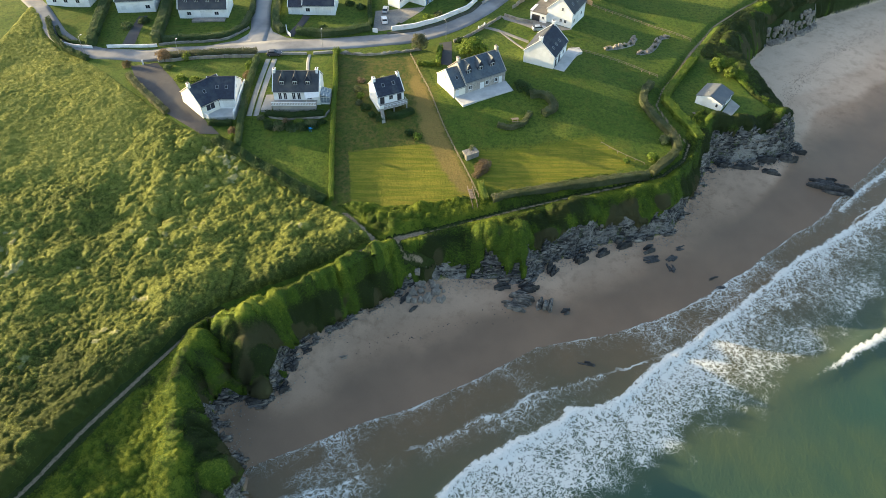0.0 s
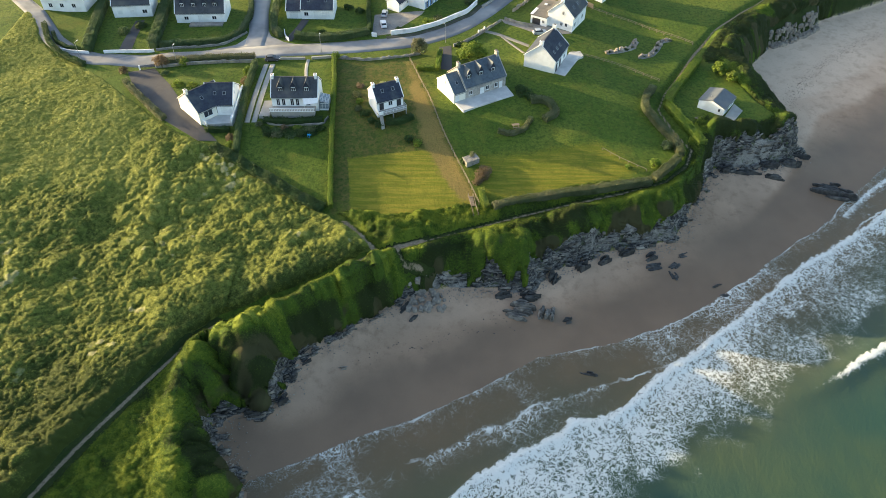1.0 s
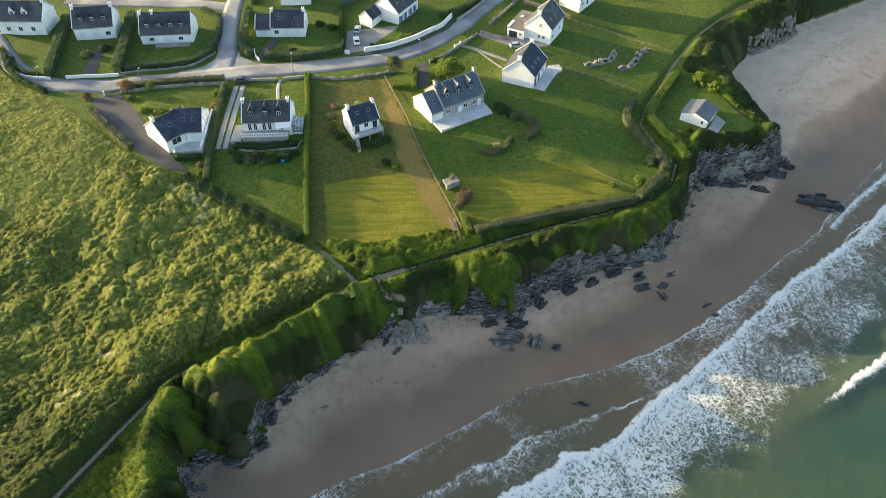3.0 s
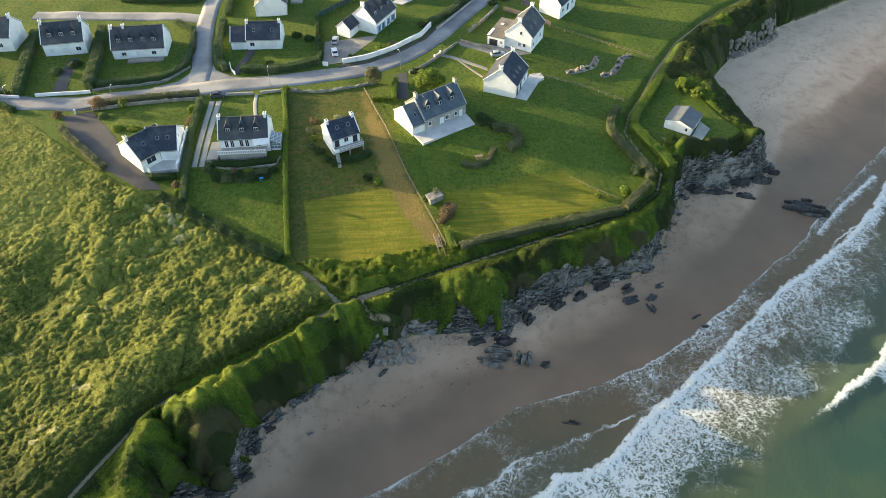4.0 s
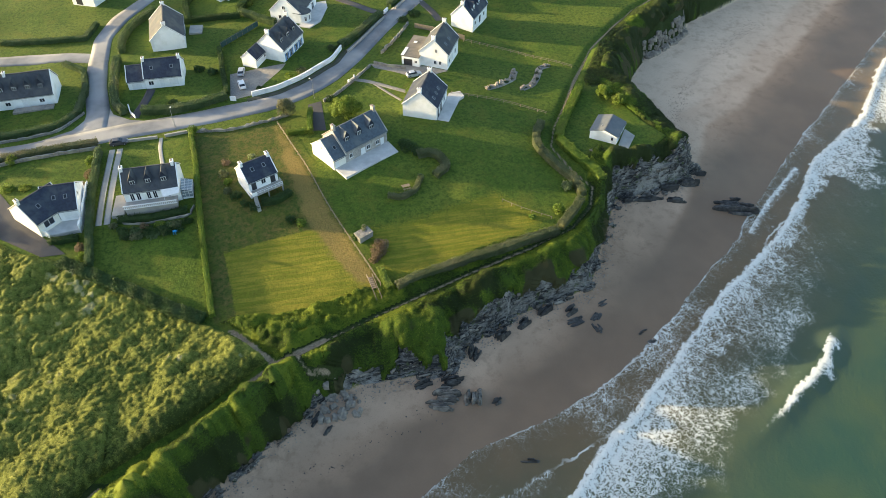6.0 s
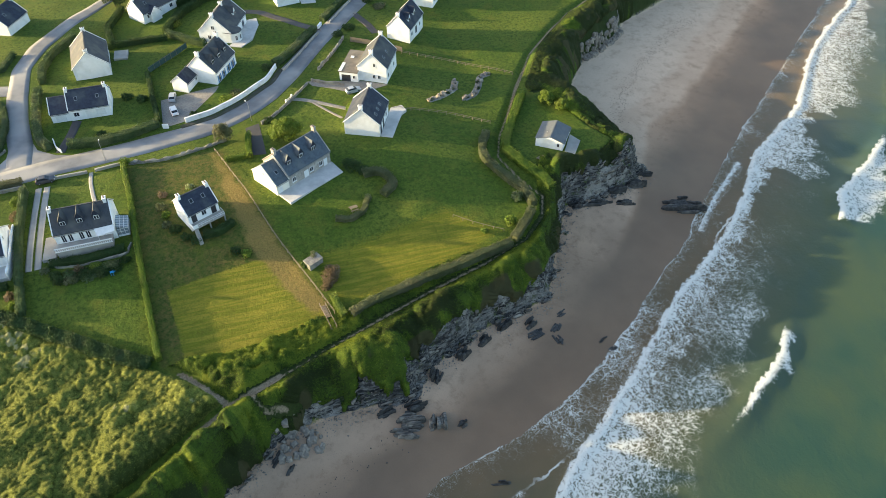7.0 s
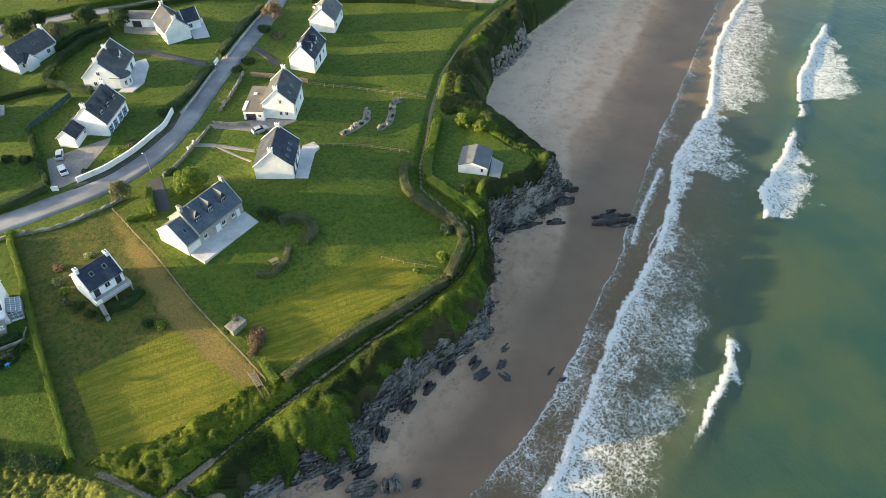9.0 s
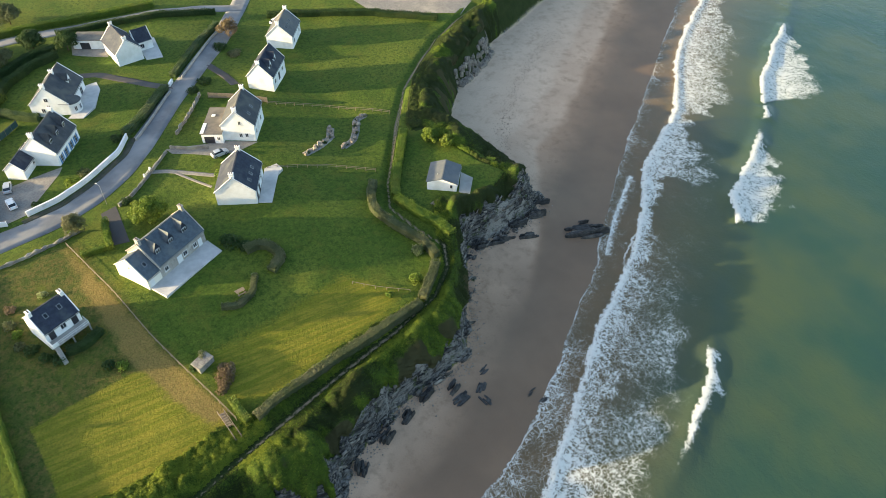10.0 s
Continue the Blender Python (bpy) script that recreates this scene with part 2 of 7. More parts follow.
def inside(x, y, ring):
    odd = np.zeros(np.shape(x), bool)
    for (ax, ay), (bx, by) in zip(ring, ring[1:] + ring[:1]):
        cross = (ay > y) != (by > y)
        with np.errstate(divide="ignore", invalid="ignore"):
            odd ^= cross & (x < ax + (y - ay) / (by - ay if by != ay else 1e-9) * (bx - ax))
    return odd


LANDWARD = [(9000, 5000), (9000, 9000), (-9000, 9000), (-9000, -9000), (-30, -9000)]
TOP_RING, FOOT_RING, DRY_RING = TOP + LANDWARD, FOOT + LANDWARD, WATER + LANDWARD


def hash_noise(x, y, scale, seed):
    """Smooth value noise in the plan, from 0 to 1."""
    u, v = np.asarray(x) / scale + seed * 17.3, np.asarray(y) / scale - seed * 9.1
    iu, iv = np.floor(u), np.floor(v)
    fu, fv = smooth(u - iu), smooth(v - iv)

    def at(a, b):
        s = np.sin(a * 127.1 + b * 311.7 + seed * 74.7) * 43758.5453
        return s - np.floor(s)

    return (at(iu, iv) * (1 - fu) + at(iu + 1, iv) * fu) * (1 - fv) + (at(iu, iv + 1) * (1 - fu) + at(iu + 1, iv + 1) * fu) * fv


def plateau(x, y):
    up = 4.5 * smooth((y - 118) / 45)
    return 11.0 + up * (1 - 0.82 * smooth((x - 28) / 35)) + 0.5 * (hash_noise(x, y, 24, 1) - 0.5) + 0.5 * (hash_noise(x, y, 7.5, 64) - 0.5)


HEATH_RING = HEATH_EDGE + [(-14.8, 110.2)] + [p for p in PATH_LINE[::-1] if p[0] < -14] + [(-400, 20)]


def land_form(x, y):
    """Height, share of the slope from foot to edge, and masks of the zones."""
    x, y = np.asarray(x, float), np.asarray(y, float)
    on_top, on_foot = inside(x, y, TOP_RING), inside(x, y, FOOT_RING)
    wx, wy = x + 2.2 * (hash_noise(x, y, 5, 2) - 0.5) + 1.0 * (hash_noise(x, y, 2.1, 8) - 0.5), y + 2.2 * (hash_noise(x, y, 5, 3) - 0.5) + 1.0 * (hash_noise(x, y, 2.1, 9) - 0.5)
    on_foot_w = inside(wx, wy, FOOT_RING)
    dt, _ = away(x, y, TOP)
    df, _ = away(x, y, FOOT)
    dw, _ = away(x, y, WATER)
    dry = inside(x, y, DRY_RING)
    crest = plateau(x, y)
    sand = np.where(dry, 1.7 * (dw / (dw + df + 1e-6)) ** 0.9 + 0.02, -np.minimum(0.035 * dw + 0.02, 5.0)) + 0.12 * (hash_noise(x, y, 9, 4) - 0.5)
    sand = np.where(on_foot, 1.7, sand)
    on_heath = inside(x, y, HEATH_RING)
    inner = smooth(np.minimum(away(x, y, HEATH_EDGE)[0], away(x, y, PATH_LINE)[0] - 0.6) / 3.5)
    flat = smooth((y - 122) / 14) * smooth((-62 - (y - 128) * 0.2 - x) / 14)
    swell = (1.7 * (hash_noise(x, y, 6.5, 61) - 0.5) + 1.2 * (hash_noise(x, y, 2.9, 62) - 0.5)) * (1 - 0.8 * flat)
    crest = crest + np.where(on_heath, inner * swell + np.where(x < -43, 2.0, 1.2) * smooth((away(x, y, PATH_LINE)[0] - 0.4) / 2.8) * (1 - smooth((away(x, y, PATH_LINE)[0] - 4) / 14)), 0)
    rim = np.where(y < 88, 1.8, 2.3 * smooth((-9 - x) / 5) * smooth((x + 42) / 5)) * smooth((y - 50) / 6) * np.exp(-((dt - 0.2) / 2.3) ** 2) * (away(x, y, PATH_LINE)[0] > 0.7)
    crest = crest + np.where(x < -10, rim, 0)
    u = np.where(on_top, 1.0, np.where(on_foot, df / (df + dt + 1e-6), 0.0))
    fold = hash_noise(x + 0.6 * y, y * 0.8 - 0.5 * x, 6.5, 31) * 0.65 + hash_noise(x, y, 3.0, 32) * 0.35
    rise = 1 - (1 - u) ** np.where(x < -9, 1.5 + 2.1 * fold - 1.5 * np.exp(-(((x + 40.5) / 4.5) ** 2) - ((y - 82.5) / 4.0) ** 2), 1.7 + 3.0 * fold**1.4)
    slope = (u > 0) & (u < 1)
    rise = np.where(slope, rise * smooth(df / 1.3 + 0.15), rise)
    rough_rock = (hash_noise(x + y * 0.4, y * 0.5 - x * 0.2, 1.5, 5) - 0.5) * 1.9 + (hash_noise(x, y, 3.3, 6) - 0.5) * 2.4
    tuft = (hash_noise(x, y, 2.3, 7) - 0.5) * 0.9 + (hash_noise(x, y, 6.5, 12) - 0.5) * 4.2
    stony = np.where(x > 61, 0.56, np.where(x > 18, 0.25, np.where(x > 8, 0.27, np.where(x > -8, 0.20, np.where((y < 78) & (x > -48), 0.36, 0.12))))) + 0.46 * (hash_noise(x, y, 4.5, 10) - 0.5) + 0.2 * (hash_noise(x, y, 1.7, 11) - 0.5)
    stony = np.where(y > 162, 0.10, stony)
    rock = smooth((stony - u) / 0.12) * np.where(slope, 1.0, 0.0)
    z = sand + (crest - sand) * rise + np.where(slope, np.minimum(1, 8 * u * (1 - u) + 0.1) * (rock * rough_rock + (1 - rock) * tuft), 0)
    gully = 4.2 * np.exp(-((away(x, y, GULLY_A)[0] / 1.7) ** 2)) + 3.2 * np.exp(-((away(x, y, GULLY_B)[0] / 1.3) ** 2))
    z = np.where(slope, np.maximum(z - gully, np.minimum(z, sand + 0.4)), z)
    z = np.where(slope, np.minimum(z, sand + 1.2 + 2.4 * df), z)
    # ledges and rubble spill on to the sand
    apron = np.where(~on_foot & dry, np.exp(-df / np.where(x > 62, 1.5, np.where(x < -4, 1.5, 0.8))) * np.where(y < 160, 1.0, 0.15), 0)
    rubble = apron * smooth((hash_noise(x + 0.5 * y, y - 0.3 * x, 1.6, 13) - 0.38) / 0.3)
    z = z + rubble * 0.8
    rock = np.maximum(rock, smooth(rubble * 2.0))
    # the coast path is trodden into the ground
    dp = np.minimum(away(x, y, PATH_LINE)[0], np.minimum(away(x, y, PATH_B)[0], away(x, y, PATH_C)[0] + 0.35))
    z = z - np.where(u > 0.3, np.where(x > 4, 0.75, np.where(x > -43, 0.6, 0.25)) * np.exp(-((dp / 1.0) ** 2)), 0)
    return z, u, rock, dp, dry, dw, df, on_top


def height(x, y):
    return float(land_form(np.array([x]), np.array([y]))[0][0])


def heights(x, y):
    return land_form(x, y)[0]


def axis(lo, hi, step, far):
    mid = np.arange(lo, hi + step / 2, step)
    grow, d = [], step
    while sum(grow) < far:
        d *= 1.35
        grow.append(d)
    out = np.cumsum(grow)
    return np.r_[lo - out[::-1], mid, hi + out]


def sheet(name, xs, ys, z, material, masks, keep=None):
    nx, ny = len(xs), len(ys)
    gx, gy = np.meshgrid(xs, ys)
    co = np.stack([gx.ravel(), gy.ravel(), z.ravel()], 1)
    i = np.arange(nx * ny).reshape(ny, nx)
    quads = np.stack([i[:-1, :-1], i[:-1, 1:], i[1:, 1:], i[1:, :-1]], -1).reshape(-1, 4)
    if keep is not None:
        quads = quads[keep.ravel()[quads].any(1)]
    ob = new(name, fast_mesh(name, co, quads, material))
    for key, value in masks.items():
        a = ob.data.attributes.new(key, "FLOAT", "POINT")
        a.data.foreach_set("value", np.ascontiguousarray(value.ravel(), np.float32))
    ob.data.polygons.foreach_set("use_smooth", np.ones(len(ob.data.polygons), bool))
    return ob


def fast_mesh(name, co, quads, material):
    me = bpy.data.meshes.new(name)
    me.vertices.add(len(co))
    me.vertices.foreach_set("co", np.ascontiguousarray(co, np.float32).ravel())
    n = quads.shape[1]
    me.loops.add(quads.size)
    me.loops.foreach_set("vertex_index", np.ascontiguousarray(quads, np.int32).ravel())
    me.polygons.add(len(quads))
    me.polygons.foreach_set("loop_start", np.arange(0, quads.size, n, dtype=np.int32))
    me.update(calc_edges=True)
    me.materials.append(material)
    return me


# ---- ground ----
FIELD = [(-21.5, 121.5), (-23.8, 139.0), (-6.7, 141.9), (-2.6, 141.1), (5.4, 125.6), (-4.2, 122.0), (-11.5, 121.0), (-18.9, 120.9)]
STRIP = [(-12.5, 178.6), (-10.9, 178.9), (-5.4, 161.7), (-1.2, 146.7), (4.2, 132.3), (6.6, 125.6), (2.8, 125.8), (-2.4, 134.5), (-6.4, 144.0), (-9.6, 160)]
YARD = [(-26, 121.5), (-27.4, 136), (-29, 151), (-31.5, 178.5), (-9, 178.5), (0, 146), (6, 128), (-6, 121), (-20, 121)]
LAWN_D = [(7.2, 127), (13, 126), (26, 130), (39, 133), (46, 137), (36, 146), (20, 142), (6, 140)]


def soft_in(ring, wide):
    d = away(GX, GY, ring + ring[:1])[0] + 0.8 * (hash_noise(GX, GY, 2.2, 51) - 0.5)
    return 0.5 + 0.5 * np.clip(np.where(inside(GX, GY, ring), d, -d) / wide, -1, 1)


def ground_material():
    m, nt, b = nodes_of("ground_cover", 0.92, 0, 0.2)
    fine, mid, wide = noise_of(nt, 2.4, 5, 0.65), noise_of(nt, 0.45, 4), noise_of(nt, 0.07, 3)
    grass = mix_of(nt, ramp_of(nt, mid, 0.3, 0.7), (0.055, 0.096, 0.010), (0.079, 0.118, 0.013))
    grass = mix_of(nt, ramp_of(nt, wide, 0.4, 0.65), grass, (0.098, 0.128, 0.017))
    tan = mix_of(nt, ramp_of(nt, mid, 0.35, 0.65), (0.119, 0.098, 0.026), (0.072, 0.086, 0.016))
    grass = mix_of(nt, ramp_of(nt, math_of(nt, "ADD", mask_of(nt, "tan"), math_of(nt, "SUBTRACT", wide, 0.5)), 0.25, 0.85), grass, tan)
    grass = mix_of(nt, ramp_of(nt, noise_of(nt, 1.1, 5, 0.7), 0.42, 0.68), grass, (0.034, 0.064, 0.007))
    grass = mix_of(nt, ramp_of(nt, noise_of(nt, 0.22, 5, 0.7), 0.48, 0.74), grass, (0.092, 0.108, 0.014))
    stripes = noise_of(nt, 1.0, 2, 0.5, (0.10, 1.5, 1.0), radians(-14))
    mown = mix_of(nt, ramp_of(nt, stripes, 0.38, 0.62), (0.128, 0.140, 0.011), (0.196, 0.176, 0.020))
    mown = mix_of(nt, ramp_of(nt, mid, 0.45, 0.75), mown, (0.124, 0.132, 0.013))
    dry = mix_of(nt, ramp_of(nt, fine, 0.3, 0.7), (0.217, 0.152, 0.048), (0.165, 0.133, 0.035))
    wild = mix_of(nt, ramp_of(nt, mid, 0.3, 0.7), (0.022, 0.038, 0.007), (0.037, 0.050, 0.012))
    wild = mix_of(nt, ramp_of(nt, fine, 0.5, 0.8), wild, (0.042, 0.036, 0.019))
    brown = mix_of(nt, ramp_of(nt, wide, 0.3, 0.7), (0.480, 0.316, 0.205), (0.402, 0.265, 0.172))
    pale = mix_of(nt, ramp_of(nt, wide, 0.3, 0.7), (0.60, 0.450, 0.325), (0.54, 0.400, 0.285))
    sand = mix_of(nt, mask_of(nt, "pale"), brown, pale)
    sand = mix_of(nt, ramp_of(nt, noise_of(nt, 0.35, 6, 0.7), 0.46, 0.72), sand, mix_of(nt, mask_of(nt, "pale"), (0.300, 0.195, 0.125), (0.44, 0.320, 0.220)))
    sand = mix_of(nt, ramp_of(nt, noise_of(nt, 6.0, 3, 0.7), 0.60, 0.72), sand, (0.20, 0.155, 0.115))
    wet = mix_of(nt, ramp_of(nt, wide, 0.3, 0.7), (0.208, 0.141, 0.092), (0.173, 0.118, 0.078))
    strata = noise_of(nt, 1.0, 5, 0.65, (0.35, 1.1, 2.2), radians(30))
    rock = mix_of(nt, ramp_of(nt, strata, 0.40, 0.62), (0.026, 0.025, 0.025), (0.165, 0.157, 0.146))
    rock = mix_of(nt, ramp_of(nt, noise_of(nt, 0.16, 4, 0.65), 0.47, 0.62), rock, (0.27, 0.25, 0.22))
    rock = mix_of(nt, ramp_of(nt, noise_of(nt, 0.5, 5, 0.7), 0.55, 0.66), rock, (0.060, 0.075, 0.028))
    rock = mix_of(nt, ramp_of(nt, fine, 0.58, 0.8), rock, (0.27, 0.255, 0.23))
    crack = noise_of(nt, 1.0, 4, 0.7, (0.5, 2.6, 1.0), radians(24))
    rock = mix_of(nt, ramp_of(nt, crack, 0.45, 0.37), rock, (0.014, 0.014, 0.015))
    track = mix_of(nt, ramp_of(nt, fine, 0.3, 0.7), (0.345, 0.265, 0.172), (0.210, 0.163, 0.106))
    edge = math_of(nt, "MULTIPLY", math_of(nt, "SUBTRACT", fine, 0.5), 0.7)

    def laid(col, name, cover, soft=0.2):
        f = ramp_of(nt, math_of(nt, "ADD", mask_of(nt, name), edge), 0.5 - soft, 0.5 + soft)
        return mix_of(nt, f, col, cover), f

    col = grass
    for name, cover in (("mown", mown), ("dry", dry), ("wild", wild)):
        col, _ = laid(col, name, cover)
    col, _ = laid(col, "sand", sand)
    wet_f = ramp_of(nt, math_of(nt, "ADD", mask_of(nt, "wet"), math_of(nt, "MULTIPLY", math_of(nt, "SUBTRACT", noise_of(nt, 0.06, 3), 0.5), 0.45)), 0.2, 0.8)
    col = mix_of(nt, wet_f, col, wet)
    col, rock_f = laid(col, "rock", rock, 0.12)
    col, _ = laid(col, "track", track, 0.12)
    grain = add(nt, "ShaderNodeMapRange")
    nt.links.new(noise_of(nt, 3.4, 6, 0.75), grain.inputs[0])
    grain.inputs[1].default_value, grain.inputs[2].default_value, grain.inputs[3].default_value, grain.inputs[4].default_value = 0.3, 0.7, 0.66, 1.34
    hsv = add(nt, "ShaderNodeHueSaturation")
    nt.links.new(col, hsv.inputs["Color"])
    nt.links.new(grain.outputs[0], hsv.inputs["Value"])
    smooth_sand = math_of(nt, "SUBTRACT", 1.0, math_of(nt, "MULTIPLY", mask_of(nt, "sand"), math_of(nt, "SUBTRACT", 0.85, rock_f)))
    nt.links.new(smooth_sand, hsv.inputs["Fac"])
    nt.links.new(hsv.outputs[0], b.inputs["Base Color"])
    r = add(nt, "ShaderNodeMapRange")
    r.inputs[3].default_value, r.inputs[4].default_value = 0.92, 0.5
    nt.links.new(wet_f, r.inputs[0])
    nt.links.new(r.outputs[0], b.inputs["Roughness"])
    rel = math_of(nt, "MULTIPLY", noise_of(nt, 1.6, 6, 0.7), math_of(nt, "SUBTRACT", 1.05, mask_of(nt, "sand")))
    rel = math_of(nt, "ADD", rel, math_of(nt, "MULTIPLY", strata, math_of(nt, "MULTIPLY", rock_f, 2.0)))
    bump_of(nt, b, rel, 0.8, 0.22)
    return m


XS, YS = axis(-126, 168, 0.7, 4200), axis(46, 285, 0.7, 4200)
GX, GY = np.meshgrid(XS, YS)
GZ, GU, GROCK, GPATH, GDRY, GDW, GDF, GTOP = land_form(GX, GY)
overgrown = smooth((GX + 44) / 2) * smooth((-23 - GX) / 2)
near_path = np.clip(np.where((GX > -23) & (GX < -5), 1.12, np.where(GX < -44, 0.85, 0.80)) * (GX <= -5) + (GX > -5) * (0.66 + 0.10 * smooth((GX - 45) / 8) + 0.25 * (hash_noise(GX, GY, 9, 73) - 0.5)) - GPATH - 0.6 * overgrown, 0, 1) * (GU > 0.3)
heath_in = inside(GX, GY, HEATH_RING)
wild_in = ((GU > 0) & (GU < 1)) | (GTOP & (away(GX, GY, TOP)[0] < 3.2)) | (GTOP & (GX < -40) & (GY < 92))
wild_in = wild_in & ~((GX > 62) & (GX < 84) & GTOP & (GY > 152) & (GY < 185))
sand_m = np.clip(0.5 - np.where(GU > 0, GDF, -GDF) / 1.6, 0, 1)
wetness = sand_m * np.where(GDRY, np.clip(np.maximum(1.15 - GDW / np.where(GX > 70, 26.0, 22.0), 0.42 * (1 - smooth((GX - 60) / 25)) * smooth(GDF / 7)), 0, 1), 1.0)
TIDE = [(60, 118), (72, 134), (82, 146), (94, 156), (103, 175), (118.5, 184), (133, 197), (147, 209), (177, 233), (1000, 720)]
d_tide = away(GX, GY, TIDE)[0] * np.where(inside(GX, GY, TIDE + LANDWARD), 1, -1) + 5 * (hash_noise(GX, GY, 14, 74) - 0.5) + 1.6 * (hash_noise(GX, GY, 4, 75) - 0.5)
PALE = smooth((GX - 62) / 30) * smooth((d_tide + 1.5) / 3.0) * (0.62 + 0.38 * smooth((d_tide - 7) / 3.0))
cove = (1 - smooth((GX - 30) / 25)) * smooth((GX + 38) / 8)
PALE = np.maximum(PALE, 0.24 * cove * smooth((13 - GDF + 9 * (hash_noise(GX, GY, 9, 76) - 0.5)) / 9))
wetness = wetness * (1 - 0.85 * PALE)
under_scrub = (GU > 0.08) & (GU < 0.97) & (GROCK < 0.3) & (GPATH > 1.6)
ground = sheet("ground", XS, YS, GZ - np.where(under_scrub, 0.5, 0.0), ground_material(), {
    "sand": sand_m, "wet": wetness, "rock": GROCK, "track": near_path, "wild": np.where(wild_in, 1.0, 0.0),
    "tan": soft_in(YARD, 2.0), "pale": PALE, "mown": np.maximum(soft_in(FIELD, 0.7), 0.85 * soft_in(LAWN_D, 3.0)), "dry": soft_in(STRIP, 1.6) * (0.50 + 0.75 * (0.6 * hash_noise(GX, GY, 3.2, 71) + 0.4 * hash_noise(GX + 0.5 * GY, GY, 1.3, 72)))})
tagged(ground, "grassy headland, rocky cliff slopes and brown sand beach", "ground", kind="structure")

# ---- sea ----
CREST = [(-30, -9000), (-26, -300), (-16, 20), (-5, 55), (5, 66), (12, 70), (21, 73.5), (23.4, 76.6), (30, 78), (38, 84), (49, 92.4), (60, 101), (71, 110), (79.5, 117), (91, 125), (106, 136.5), (113, 142), (122.5, 152.6),
         (124.5, 154.8), (139, 165), (152, 174), (154, 176), (165, 189), (189, 210), (201.5, 218), (300, 300)]
CREST_WIDE = [14, 14, 14, 15, 16, 17, 16, 16, 16, 15, 13, 9, 6.5, 6, 6, 5, 3.5, 3.2, 20, 11, 4, 15, 16, 18, 8, 8]
CREST_THICK = [1, 1, 1, 1, 1, 1, 1, 1, 1, 1, 1, 0.78, 0.72, 0.72, 0.75, 0.85, 1, 1, 0.8, 0.85, 1, 0.8, 0.8, 0.7, 0.8, 0.7]
INNER = [(94, 133.5), (101, 140), (108, 146), (116, 152), (121, 156)]
OUTER = [(10, -9000), (14, -300), (28, 30), (46, 66), (57, 78), (59, 79), (69, 83), (80, 90), (92, 97), (97, 103), (99, 105), (112, 116), (130.5, 128), (132.6, 129.8), (136.4, 135.3), (150, 143.5), (160.4, 149.9), (168, 155.5), (171.8, 157.8),
         (176, 163), (178.9, 166.5), (183.7, 171.3), (200, 182), (214, 191), (220, 195), (300, 255)]
OUTER_WIDE = [0, 0, 0, 0, 0, 0, 0, 0.9, 2.0, 0.5, 0, 0, 0, 8, 13, 8, 1, 0, 2, 0, 12, 18, 13, 2, 0, 0]
SEA_RING = WATER + [(9000, 4800), (9000, -9000), (-40, -9000)]


